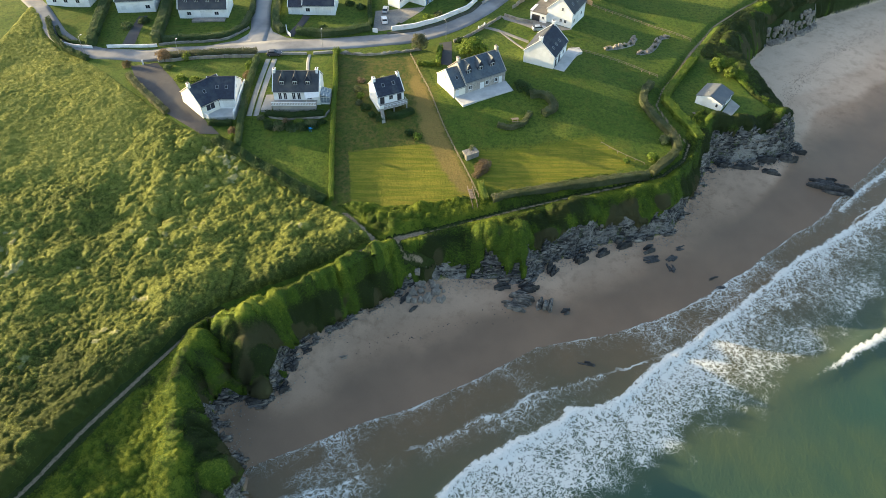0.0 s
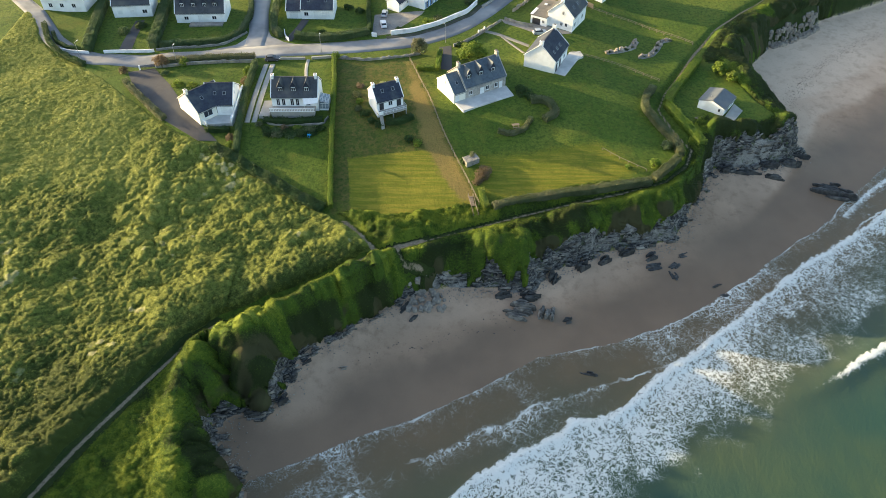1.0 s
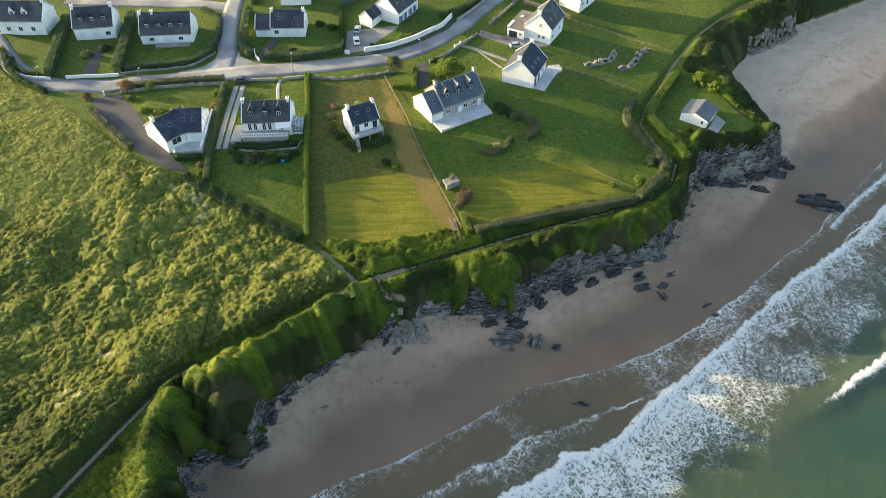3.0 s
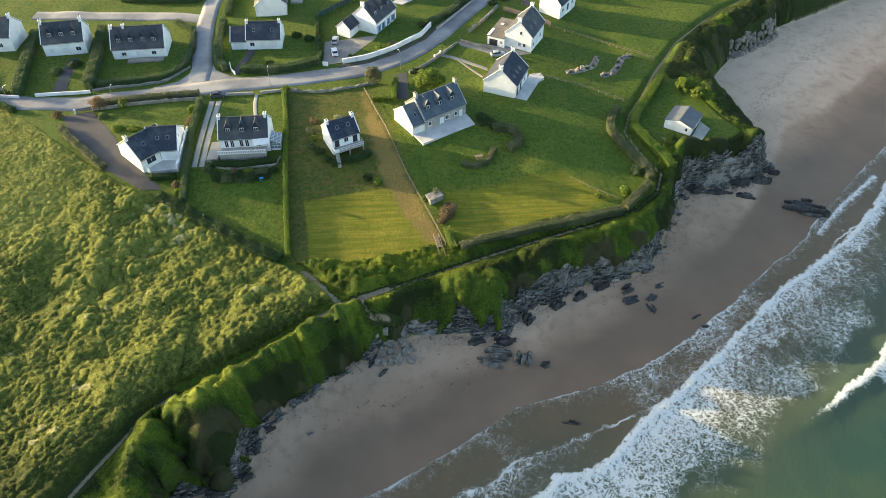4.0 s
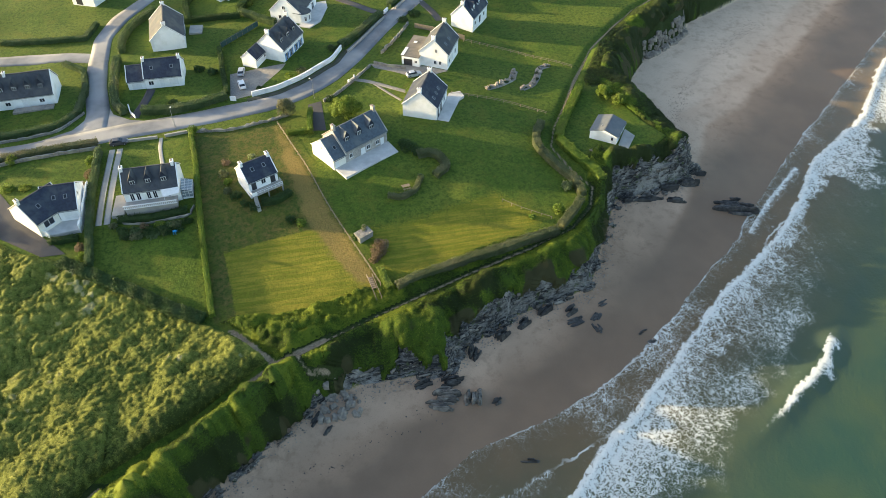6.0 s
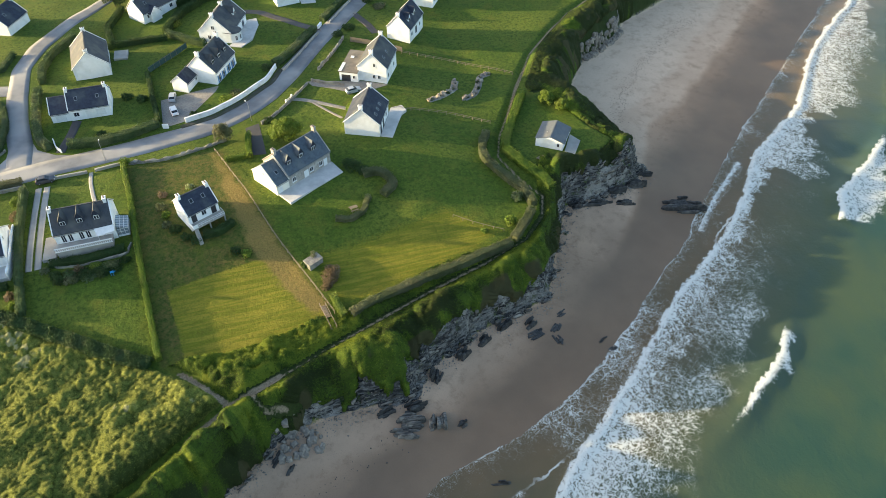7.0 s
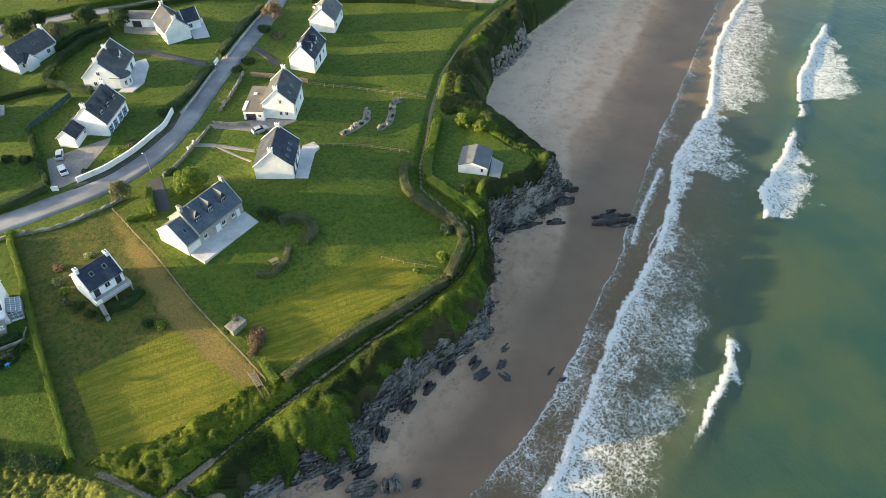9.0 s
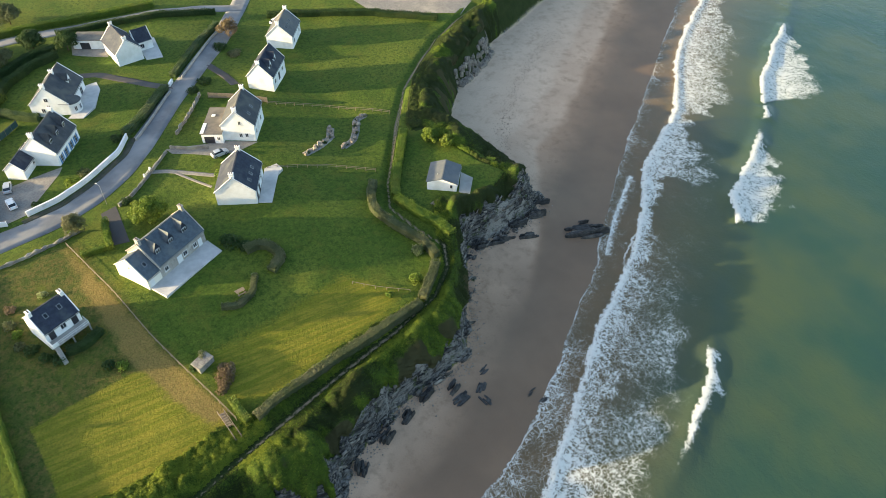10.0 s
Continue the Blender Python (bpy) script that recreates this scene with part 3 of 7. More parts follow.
def sea_material():
    m, nt, b = nodes_of("sea_water", 0.12, 0, 0.28)
    wide = noise_of(nt, 0.03, 3)
    deep = mix_of(nt, ramp_of(nt, wide, 0.35, 0.65), (0.027, 0.067, 0.045), (0.056, 0.086, 0.041))
    shoal = mix_of(nt, ramp_of(nt, noise_of(nt, 0.09, 3), 0.35, 0.65), (0.124, 0.092, 0.050), (0.146, 0.102, 0.055))
    col = mix_of(nt, ramp_of(nt, mask_of(nt, "shoal"), 0.1, 0.9), deep, shoal)
    geo = add(nt, "ShaderNodeNewGeometry")
    warp = add(nt, "ShaderNodeTexNoise")
    warp.inputs["Scale"].default_value = 0.9
    nt.links.new(geo.outputs["Position"], warp.inputs["Vector"])
    shifted = add(nt, "ShaderNodeVectorMath", operation="MULTIPLY_ADD")
    nt.links.new(warp.outputs["Color"], shifted.inputs[0])
    shifted.inputs[1].default_value = (2.4, 2.4, 0.0)
    nt.links.new(geo.outputs["Position"], shifted.inputs[2])
    foam = mask_of(nt, "foam")
    curl = noise_of(nt, 1.1, 3, 0.6)

    def net(scale, width):
        """Lace of foam: the walls between cells, as wide as the foam is thick."""
        n = add(nt, "ShaderNodeTexVoronoi")
        n.feature = "DISTANCE_TO_EDGE"
        n.inputs["Scale"].default_value = scale
        nt.links.new(shifted.outputs[0], n.inputs["Vector"])
        return math_of(nt, "SUBTRACT", 1.0, ramp_of(nt, math_of(nt, "DIVIDE", n.outputs["Distance"], math_of(nt, "ADD", width, 0.002)), 0.6, 1.25))

    ragged = math_of(nt, "ADD", foam, math_of(nt, "MULTIPLY", math_of(nt, "SUBTRACT", noise_of(nt, 0.55, 5, 0.7), 0.5), math_of(nt, "MULTIPLY", math_of(nt, "POWER", foam, 0.5), 1.15)))
    ragged = math_of(nt, "MAXIMUM", ragged, 0.0)
    lace = math_of(nt, "MAXIMUM", net(0.85, math_of(nt, "MULTIPLY", math_of(nt, "POWER", ragged, 1.25), 0.175)), net(2.0, math_of(nt, "MULTIPLY", math_of(nt, "POWER", ragged, 1.15), 0.150)))
    lace = math_of(nt, "MULTIPLY", lace, ramp_of(nt, ragged, 0.03, 0.42))
    wobble = math_of(nt, "MULTIPLY", math_of(nt, "SUBTRACT", curl, 0.5), 1.3)
    lips = []
    for where, how in (("front", "breaking"), ("front_out", "breaking_out"), ("front_in", "breaking_in")):
        front = math_of(nt, "ADD", mask_of(nt, where), wobble)
        lip = math_of(nt, "MULTIPLY", ramp_of(nt, front, -0.15, 0.2), math_of(nt, "SUBTRACT", 1.0, ramp_of(nt, math_of(nt, "ADD", front, math_of(nt, "MULTIPLY", math_of(nt, "SUBTRACT", curl, 0.5), 2.6)), 0.1, 1.3)))
        lips.append(math_of(nt, "MULTIPLY", lip, ramp_of(nt, mask_of(nt, how), 0.25, 0.65)))
    lip = math_of(nt, "MAXIMUM", math_of(nt, "MAXIMUM", lips[0], lips[1]), lips[2])
    run = math_of(nt, "ABSOLUTE", math_of(nt, "ADD", mask_of(nt, "shore"), math_of(nt, "MULTIPLY", wobble, 0.5)), 0)
    rim = math_of(nt, "MULTIPLY", math_of(nt, "SUBTRACT", 1.0, ramp_of(nt, run, 0.05, 0.22)), ramp_of(nt, noise_of(nt, 0.12, 3, 0.6), 0.42, 0.66))
    back = math_of(nt, "ABSOLUTE", math_of(nt, "ADD", mask_of(nt, "backwash"), wobble), 0)
    rim2 = math_of(nt, "MULTIPLY", math_of(nt, "SUBTRACT", 1.0, ramp_of(nt, back, 0.08, 0.35)), ramp_of(nt, noise_of(nt, 0.07, 2, 0.5), 0.50, 0.62))
    cover = math_of(nt, "MAXIMUM", math_of(nt, "MAXIMUM", math_of(nt, "MULTIPLY", lace, 0.9), lip), math_of(nt, "MAXIMUM", math_of(nt, "MULTIPLY", rim, 0.7), math_of(nt, "MULTIPLY", rim2, 0.75)))
    milk = math_of(nt, "MULTIPLY", ramp_of(nt, foam, 0.25, 0.95), 0.24)
    col = mix_of(nt, milk, col, (0.42, 0.46, 0.43))
    col = mix_of(nt, math_of(nt, "MULTIPLY", cover, 0.90), col, (0.74, 0.745, 0.70))
    nt.links.new(col, b.inputs["Base Color"])
    r = add(nt, "ShaderNodeMapRange")
    r.inputs[3].default_value, r.inputs[4].default_value = 0.14, 0.75
    nt.links.new(cover, r.inputs[0])
    nt.links.new(r.outputs[0], b.inputs["Roughness"])
    rip = math_of(nt, "ADD", noise_of(nt, 1.3, 4, 0.6), math_of(nt, "MULTIPLY", noise_of(nt, 0.28, 3, 0.5, (1, 0.45, 1), radians(40)), 2.0))
    rip = math_of(nt, "ADD", rip, math_of(nt, "MULTIPLY", cover, 0.6))
    bump_of(nt, b, rip, 0.45, 0.16)
    return m


def seaward(x, y, line):
    d, s = away(x, y, line)
    ring = line + [(9000, 4800), (9000, -9000), (line[0][0], -9000)]
    return np.where(inside(x, y, ring), d, -d), s


WX, WY = axis(-45, 235, 0.8, 4200), axis(44, 250, 0.8, 4200)
SX, SY = np.meshgrid(WX, WY)
wob = 1.8 * (hash_noise(SX, SY, 13, 21) - 0.5) + 1.3 * (hash_noise(SX, SY, 5, 22) - 0.5) + 0.7 * (hash_noise(SX, SY, 1.9, 27) - 0.5)
d_shore, s_shore = away(SX, SY, WATER)
d_shore = d_shore * np.where(inside(SX, SY, SEA_RING), 1, -1) + wob * 0.8
d_crest, s_crest = seaward(SX, SY, CREST)
d_crest = d_crest + 0.7 * wob
d_out, s_out = seaward(SX, SY, OUTER)
d_out = d_out + 0.6 * wob
d_in, s_in = away(SX, SY, INNER)
d_in = np.where(inside(SX, SY, INNER + [(9000, 4800), (9000, -9000), (94, -9000)]), d_in, -d_in) + 0.5 * wob


def run_of(line):
    return np.r_[0, np.cumsum([math.dist(a, b) for a, b in zip(line, line[1:])])]


fray = 4.4 * (hash_noise(SX, SY, 3.1, 35) - 0.5) + 2.6 * (hash_noise(SX, SY, 1.4, 36) - 0.5)


def band(d, wide):
    """Foam behind a crest: thick at the front, thinning out to a frayed edge."""
    t = np.clip((d + fray * np.clip(d / 4, 0, 1)) / np.maximum(wide, 0.01), 0, 2)
    return np.where(d > -0.3, (0.38 * np.exp(-np.maximum(d, 0) / 1.4) + 0.80 - 0.44 * t) * (1 - smooth((t - 0.72) / 0.45)), 0)


tail = np.interp(s_crest + 1.5 * fray, run_of(CREST), CREST_WIDE)
thick = np.interp(s_crest, run_of(CREST), CREST_THICK)
mottle = 0.72 + 0.5 * hash_noise(SX + 0.6 * SY, SY - 0.4 * SX, 4.5, 23)
foam_crest = np.maximum(band(d_crest, tail) * thick * mottle, (0.10 + 0.20 * smooth((SX - 40) / 20) * smooth((112 - SX) / 20)) * (d_crest > 0) * (1 - smooth((d_crest + 1.5 * fray - 13) / 8)) * smooth((150 - SX) / 20) * (0.4 + 0.9 * hash_noise(SX, SY, 7, 25)))
out_wide = np.interp(s_out + 0.5 * fray, run_of(OUTER), OUTER_WIDE)
patch = smooth(out_wide / 1.5)
foam_out = band(d_out, out_wide) * patch * 1.15
second = smooth((hash_noise(SX, SY, 12, 26) - 0.4) / 0.2)
back_d = d_shore - 8.5 - 2.2 * wob
veil = hash_noise(SX, SY, 16, 37) * 0.6 + hash_noise(SX + 0.7 * SY, SY - 0.5 * SX, 5, 38) * 0.4
swash = (0.07 + 0.26 * smooth((veil - 0.38) / 0.4)) * np.exp(-np.maximum(d_shore, 0) / 20.0) + 0.22 * np.exp(-np.maximum(d_shore, 0) / 1.6) + 0.30 * np.exp(-np.maximum(back_d, 0) / 2.4) * (back_d > 0) * second
inner_on = smooth(s_in / 4) * smooth((run_of(INNER)[-1] - s_in) / 4) * (np.abs(d_in) < 6)
swash = np.maximum(swash, 0.28 * inner_on * band(d_in, 2.4))
foam_all = np.clip(np.maximum(np.maximum(foam_crest, foam_out), swash * (d_crest < 1.0)), 0, 1.3)
SZ = 0.03 + 0.45 * np.exp(-((d_crest - 0.6) / 1.2) ** 2) * thick + 0.8 * np.exp(-((d_out - 0.3) / 2.4) ** 2) * (0.45 + 0.55 * patch) * smooth((SX - 60) / 20) + 0.15 * inner_on * np.exp(-((d_in - 0.3) / 0.8) ** 2)
SZ = SZ + 0.20 * foam_all * (hash_noise(SX, SY, 1.6, 28) - 0.5) + 0.10 * (hash_noise(SX, SY, 6, 29) - 0.5)
SZ = np.where(d_shore < 6, SZ * np.clip(d_shore / 6, 0, 1) + 0.0, SZ) - np.where(d_shore < 0, -d_shore * 0.3, 0)
shoal_m = np.exp(-np.maximum(d_shore, 0) / 24.0)
sea = sheet("water", WX, WY, SZ, sea_material(), {"foam": foam_all, "shoal": shoal_m, "front": d_crest, "breaking": thick, "front_out": d_out, "breaking_out": patch, "front_in": d_in, "breaking_in": inner_on, "shore": d_shore - 0.3, "backwash": back_d}, keep=d_shore > -1.5)
tagged(sea, "green sea with breaking white surf and thin swash", "sea", kind="structure")

# ---- builders ----


def thing(name, x, y, z, turn=0.0, label="", category="", group="", kind=""):
    ob = new(name)
    ob.matrix_basis = pose(x, y, z, 0, 0, turn)
    ob.empty_display_size = 0.5
    return tagged(ob, label, category, group, kind)


def part(name, bm, material, parent, label="", shade=False):
    me = bpy.data.meshes.new(name)
    bm.to_mesh(me)
    bm.free()
    me.materials.append(material)
    if shade:
        me.polygons.foreach_set("use_smooth", np.ones(len(me.polygons), bool))
    ob = new(name, me)
    ob.parent = parent
    return tagged(ob, label)


def shared(name, me, parent, m):
    ob = new(name, me)
    ob.parent = parent
    ob.matrix_basis = m
    return ob


def box(bm, lo, hi, m=None, bevel=0.0):
    (x0, y0, z0), (x1, y1, z1) = lo, hi
    v = [bm.verts.new(p) for p in ((x0, y0, z0), (x1, y0, z0), (x1, y1, z0), (x0, y1, z0), (x0, y0, z1), (x1, y0, z1), (x1, y1, z1), (x0, y1, z1))]
    f = [bm.faces.new([v[i] for i in q]) for q in ((0, 3, 2, 1), (4, 5, 6, 7), (0, 1, 5, 4), (1, 2, 6, 5), (2, 3, 7, 6), (3, 0, 4, 7))]
    if bevel:
        made = bmesh.ops.bevel(bm, geom=list({e for q in f for e in q.edges}), offset=bevel, segments=1, affect="EDGES")
        v = list({w for q in made["faces"] for w in q.verts} | {w for w in v if w.is_valid})
    if m is not None:
        bmesh.ops.transform(bm, matrix=m, verts=[w for w in v if w.is_valid])
    return v


def solid(bm, ring, z0, z1):
    """A prism over a ring of the plan, run counter-clockwise."""
    a, b = [bm.verts.new((x, y, z0)) for x, y in ring], [bm.verts.new((x, y, z1)) for x, y in ring]
    n = len(ring)
    for i in range(n):
        bm.faces.new((a[i], a[(i + 1) % n], b[(i + 1) % n], b[i]))
    bm.faces.new(b)
    bm.faces.new(a[::-1])


def tube(bm, pts, radii, sides=7):
    rings = []
    for i, p in enumerate(pts):
        p = Vector(p)
        ahead = (Vector(pts[min(i + 1, len(pts) - 1)]) - Vector(pts[max(i - 1, 0)])).normalized()
        a = ahead.orthogonal().normalized()
        b = ahead.cross(a)
        rings.append([bm.verts.new(p + radii[i] * (a * math.cos(t) + b * math.sin(t))) for t in (2 * math.pi * k / sides for k in range(sides))])
    for r, s in zip(rings, rings[1:]):
        for k in range(sides):
            bm.faces.new((r[k], r[(k + 1) % sides], s[(k + 1) % sides], s[k]))
    bm.faces.new(rings[0][::-1])
    bm.faces.new(rings[-1])


def fine_line(line, step):
    """Points at even steps along a line of the plan."""
    p = np.array(line, float)
    run = np.r_[0, np.cumsum(np.hypot(*np.diff(p, axis=0).T))]
    s = np.linspace(0, run[-1], max(2, int(run[-1] / step) + 1))
    # corners are eased a little
    q = np.stack([np.interp(s, run, p[:, 0]), np.interp(s, run, p[:, 1])], 1)
    for _ in range(2):
        q[1:-1] = (q[:-2] + 2 * q[1:-1] + q[2:]) / 4
    return q


def normals_of(q):
    t = np.gradient(q, axis=0)
    t /= np.linalg.norm(t, axis=1)[:, None] + 1e-9
    return np.stack([-t[:, 1], t[:, 0]], 1)


def ribbon(name, line, width, material, lift=0.05, step=1.0, label="", category="", widths=None, kind="structure"):
    """A strip of paving laid over the ground, with a thin edge of its own."""
    q = fine_line(line, step)
    n = normals_of(q)
    w = np.interp(np.linspace(0, 1, len(q)), np.linspace(0, 1, len(widths)), widths) if widths else np.full(len(q), width)
    cols = []
    for k in (-0.5, -0.25, 0, 0.25, 0.5):
        c = q + n * (w * k)[:, None]
        cols.append(np.c_[c, heights(c[:, 0], c[:, 1]) + lift + 0.04 * (0.25 - k * k)])
    down = [np.c_[cols[0][:, :2], cols[0][:, 2] - 0.3], np.c_[cols[-1][:, :2], cols[-1][:, 2] - 0.3]]
    cols = [down[0]] + cols + [down[1]]
    co = np.concatenate(cols)
    k = len(q)
    i = np.arange(k - 1)
    quads = np.concatenate([np.stack([c * k + i, c * k + i + 1, (c + 1) * k + i + 1, (c + 1) * k + i], 1)[:, ::-1] for c in range(len(cols) - 1)])
    ob = new(name, fast_mesh(name, co, quads, material))
    return tagged(ob, label, category, kind=kind)


def leaves(points, outward, size, rng, spread=0.6):
    """Small four-cornered leaves at points, turned roughly outward."""
    n = len(points)
    out = outward + spread * rng.normal(size=(n, 3))
    out /= np.linalg.norm(out, axis=1)[:, None] + 1e-9
    a = np.cross(out, rng.normal(size=(n, 3)))
    a /= np.linalg.norm(a, axis=1)[:, None] + 1e-9
    b = np.cross(out, a)
    s = size * rng.uniform(0.6, 1.4, (n, 1))
    co = np.stack([points + a * s, points + b * s * 0.62, points - a * s, points - b * s * 0.62], 1).reshape(-1, 3)
    return co, np.arange(4 * n).reshape(-1, 4)


def joined(chunks):
    cos, qs, base = [], [], 0
    for co, q in chunks:
        cos.append(co)
        qs.append(q + base)
        base += len(co)
    return np.concatenate(cos), np.concatenate(qs)


def mound(rng, n, radius, tall, flat=0.0):
    """Points on an uneven dome, with the way out at each."""
    az, up = rng.uniform(0, 2 * math.pi, n), rng.uniform(flat, 1, n)
    side = np.sqrt(1 - up**2)
    d = np.stack([side * np.cos(az), side * np.sin(az), up], 1)
    r = rng.uniform(0.72, 1.06, (n, 1)) * (1 + 0.16 * np.sin(3 * az + 1.3)[:, None] + 0.10 * np.sin(5 * az)[:, None])
    return d * r * np.array([radius, radius, tall]), d


def leaf_part(name, chunks, material, parent, label="", kind=""):
    co, q = joined(chunks)
    ob = new(name, fast_mesh(name, co, q, material))
    ob.parent = parent
    return tagged(ob, label, kind=kind)


def hedge(line, width, tall, material="leaf_hedge", label="", seed=1, leaf=0.115, dense=84, name="hedge", closed=False, group="garden hedges"):
    """A clipped or rough hedge: a woody core with leaves all over it."""
    rng = np.random.default_rng(seed)
    q = fine_line(line, 0.6)
    n = normals_of(q)
    ground_z = heights(q[:, 0], q[:, 1])
    ox, oy, oz = q[len(q) // 2][0], q[len(q) // 2][1], float(ground_z.min())
    ob = thing(name, ox, oy, oz, 0, label, "hedge", group)
    prof = [(-0.46, 0), (-0.5, 0.45), (-0.42, 0.92), (0, 1.0), (0.42, 0.92), (0.5, 0.45), (0.46, 0)]
    bm = bmesh.new()
    rows = []
    for i in range(len(q)):
        wv, hv = width * (0.86 + 0.2 * rng.random()), tall * (0.88 + 0.16 * rng.random())
        end = 0.75 if i in (0, len(q) - 1) else 1.0
        rows.append([bm.verts.new((q[i][0] + n[i][0] * k * wv * end - ox, q[i][1] + n[i][1] * k * wv * end - oy, ground_z[i] - oz + h * hv * end - (0.15 if h == 0 else 0))) for k, h in prof])
    for a, b in zip(rows, rows[1:]):
        for k in range(len(prof) - 1):
            bm.faces.new((a[k], a[k + 1], b[k + 1], b[k]))
    bm.faces.new(rows[0])
    bm.faces.new(rows[-1][::-1])
    part("core", bm, M[material], ob)
    count = int(len(q) * 0.6 * (width + 2 * tall) * dense)
    i = rng.integers(0, len(q), count)
    g = rng.uniform(0, 1, count) * (width + 2 * tall)
    side, over = g < 2 * tall, g >= 2 * tall
    k = np.where(side, np.where(g < tall, -0.5, 0.5), (g - 2 * tall) / width - 0.5)
    h = np.where(side, (g % tall), tall)
    lump = 0.14 * np.sin(i * 0.9 + k * 3) + 0.12 * rng.normal(size=count)
    pos = np.stack([q[i, 0] + n[i, 0] * k * (width + lump), q[i, 1] + n[i, 1] * k * (width + lump), ground_z[i] + h + np.where(over, lump, 0)], 1)
    pos[:, :2] += rng.uniform(-0.3, 0.3, (count, 1)) * (q[np.minimum(i + 1, len(q) - 1)] - q[np.maximum(i - 1, 0)]) + rng.uniform(-0.1, 0.1, (count, 2))
    out = np.stack([n[i, 0] * np.sign(k) * side, n[i, 1] * np.sign(k) * side, over * 1.0 + 0.25], 1)
    leaf_part("foliage", [leaves(pos - np.array([ox, oy, oz]), out, leaf, rng)], M[material], ob)
    return ob


def bush(x, y, radius, tall, material="leaf_dark", label="", seed=1, leaf=0.16, count=None, name="bush", group="", lobes=4):
    rng = np.random.default_rng(seed)
    ob = thing(name, x, y, height(x, y), 0, label, "bush", group)
    bm = bmesh.new()
    for k in range(5):
        a = k * 1.26 + seed
        tube(bm, [(0, 0, -0.1), (0.3 * radius * math.cos(a), 0.3 * radius * math.sin(a), tall * 0.4), (0.6 * radius * math.cos(a), 0.6 * radius * math.sin(a), tall * 0.75)], (0.06, 0.045, 0.02), 5)
    part("stem", bm, M["bark"], ob)
    chunks, total = [], count or int(60 + 130 * radius * (radius + tall))
    for k in range(lobes + 1):
        f = 1.0 if k == 0 else rng.uniform(0.45, 0.65)
        p, d = mound(rng, int(total * (0.5 if k == 0 else 0.5 / lobes)), radius * f * (0.85 if k == 0 else 1), tall * (0.9 if k == 0 else f), 0.0)
        if k:
            a = rng.uniform(0, 6.28)
            p = p + np.array([math.cos(a) * radius * 0.5, math.sin(a) * radius * 0.5, tall * rng.uniform(0.1, 0.45)])
        chunks.append(leaves(p, d, leaf, rng))
    leaf_part("foliage", chunks, M[material], ob)
    return ob


def tree(x, y, tall, crown, material="leaf_dark", label="", seed=1, base=0.35, leaf=0.2, lobes=9, squash=0.75, trunk=0.16, dense=1.0, group=""):
    """A tapered trunk with limbs that each carry a clump of leaves."""
    rng = np.random.default_rng(seed)
    ob = thing("tree", x, y, height(x, y), 0, label, "tree", group)
    bm = bmesh.new()
    tube(bm, [(0, 0, -0.2), (0.05, 0.03, tall * 0.3), (0.12, -0.04, tall * 0.6), (0.1, 0.05, tall * 0.85)], (trunk, trunk * 0.8, trunk * 0.5, trunk * 0.2), 8)
    ends = []
    for k in range(lobes):
        a, up = k * 2.4 + seed, base + (0.92 - base) * (k + 0.5) / lobes
        reach = crown * (0.72 if up < 0.75 else 0.4) * rng.uniform(0.75, 1.1)
        end = (math.cos(a) * reach, math.sin(a) * reach, tall * up)
        mid = (end[0] * 0.45, end[1] * 0.45, tall * (up - 0.12))
        tube(bm, [(0.05, 0, tall * up * 0.55), mid, end], (trunk * 0.45, trunk * 0.3, trunk * 0.1), 5)
        ends.append(end)
    part("trunk", bm, M["bark"], ob, shade=True)
    chunks = []
    for e in ends + [(0, 0, tall * 0.86)]:
        r = crown * rng.uniform(0.38, 0.56)
        p, d = mound(rng, int(190 * dense * r * r + 60), r, r * squash, -0.5)
        chunks.append(leaves(p + np.array(e), d, leaf, rng))
    leaf_part("crown", chunks, M[material], ob)
    return ob


WINDOW_MESHES = {}


def window_mesh(kind, w, h, material):
    key = (kind, round(w, 2), round(h, 2), material.name)
    if key not in WINDOW_MESHES:
        bm = bmesh.new()
        if kind == "frame":
            # one moulded frame with two lights
            t = 0.09
            xs, zs = (-w / 2, -w / 2 + t, -0.03, 0.03, w / 2 - t, w / 2), (0, t, h - t, h)
            grid = {(a, c, d): bm.verts.new((xs[a], yy, zs[c])) for a in range(6) for c in range(4) for d, yy in enumerate((-0.05, 0.02))}
            full = {(a, c) for a in range(5) for c in range(3)} - {(1, 1), (3, 1)}
            for a, c in full:
                corner = [(a, c), (a + 1, c), (a + 1, c + 1), (a, c + 1)]
                bm.faces.new([grid[(*p, 0)] for p in corner])
                bm.faces.new([grid[(*p, 1)] for p in corner[::-1]])
                for (p, q), beside in zip(zip(corner, corner[1:] + corner[:1]), ((a, c - 1), (a + 1, c), (a, c + 1), (a - 1, c))):
                    if beside not in full:
                        bm.faces.new([grid[(*p, 0)], grid[(*p, 1)], grid[(*q, 1)], grid[(*q, 0)]])
        elif kind == "sill":
            box(bm, (-w / 2 - 0.08, -0.12, -0.07), (w / 2 + 0.08, 0.02, 0))
        elif kind == "pane":
            box(bm, (-w / 2 + 0.05, -0.022, 0.05), (w / 2 - 0.05, 0.015, h - 0.05))
        else:
            box(bm, (-w / 2, -0.05, 0), (w / 2, 0.02, h))
            for k in range(3):
                box(bm, (-w / 2 + 0.06, -0.07, h * (0.12 + 0.3 * k)), (w / 2 - 0.06, -0.05, h * (0.2 + 0.3 * k)))
        me = bpy.data.meshes.new(kind)
        bm.to_mesh(me)
        bm.free()
        me.materials.append(material)
        WINDOW_MESHES[key] = me
    return WINDOW_MESHES[key]


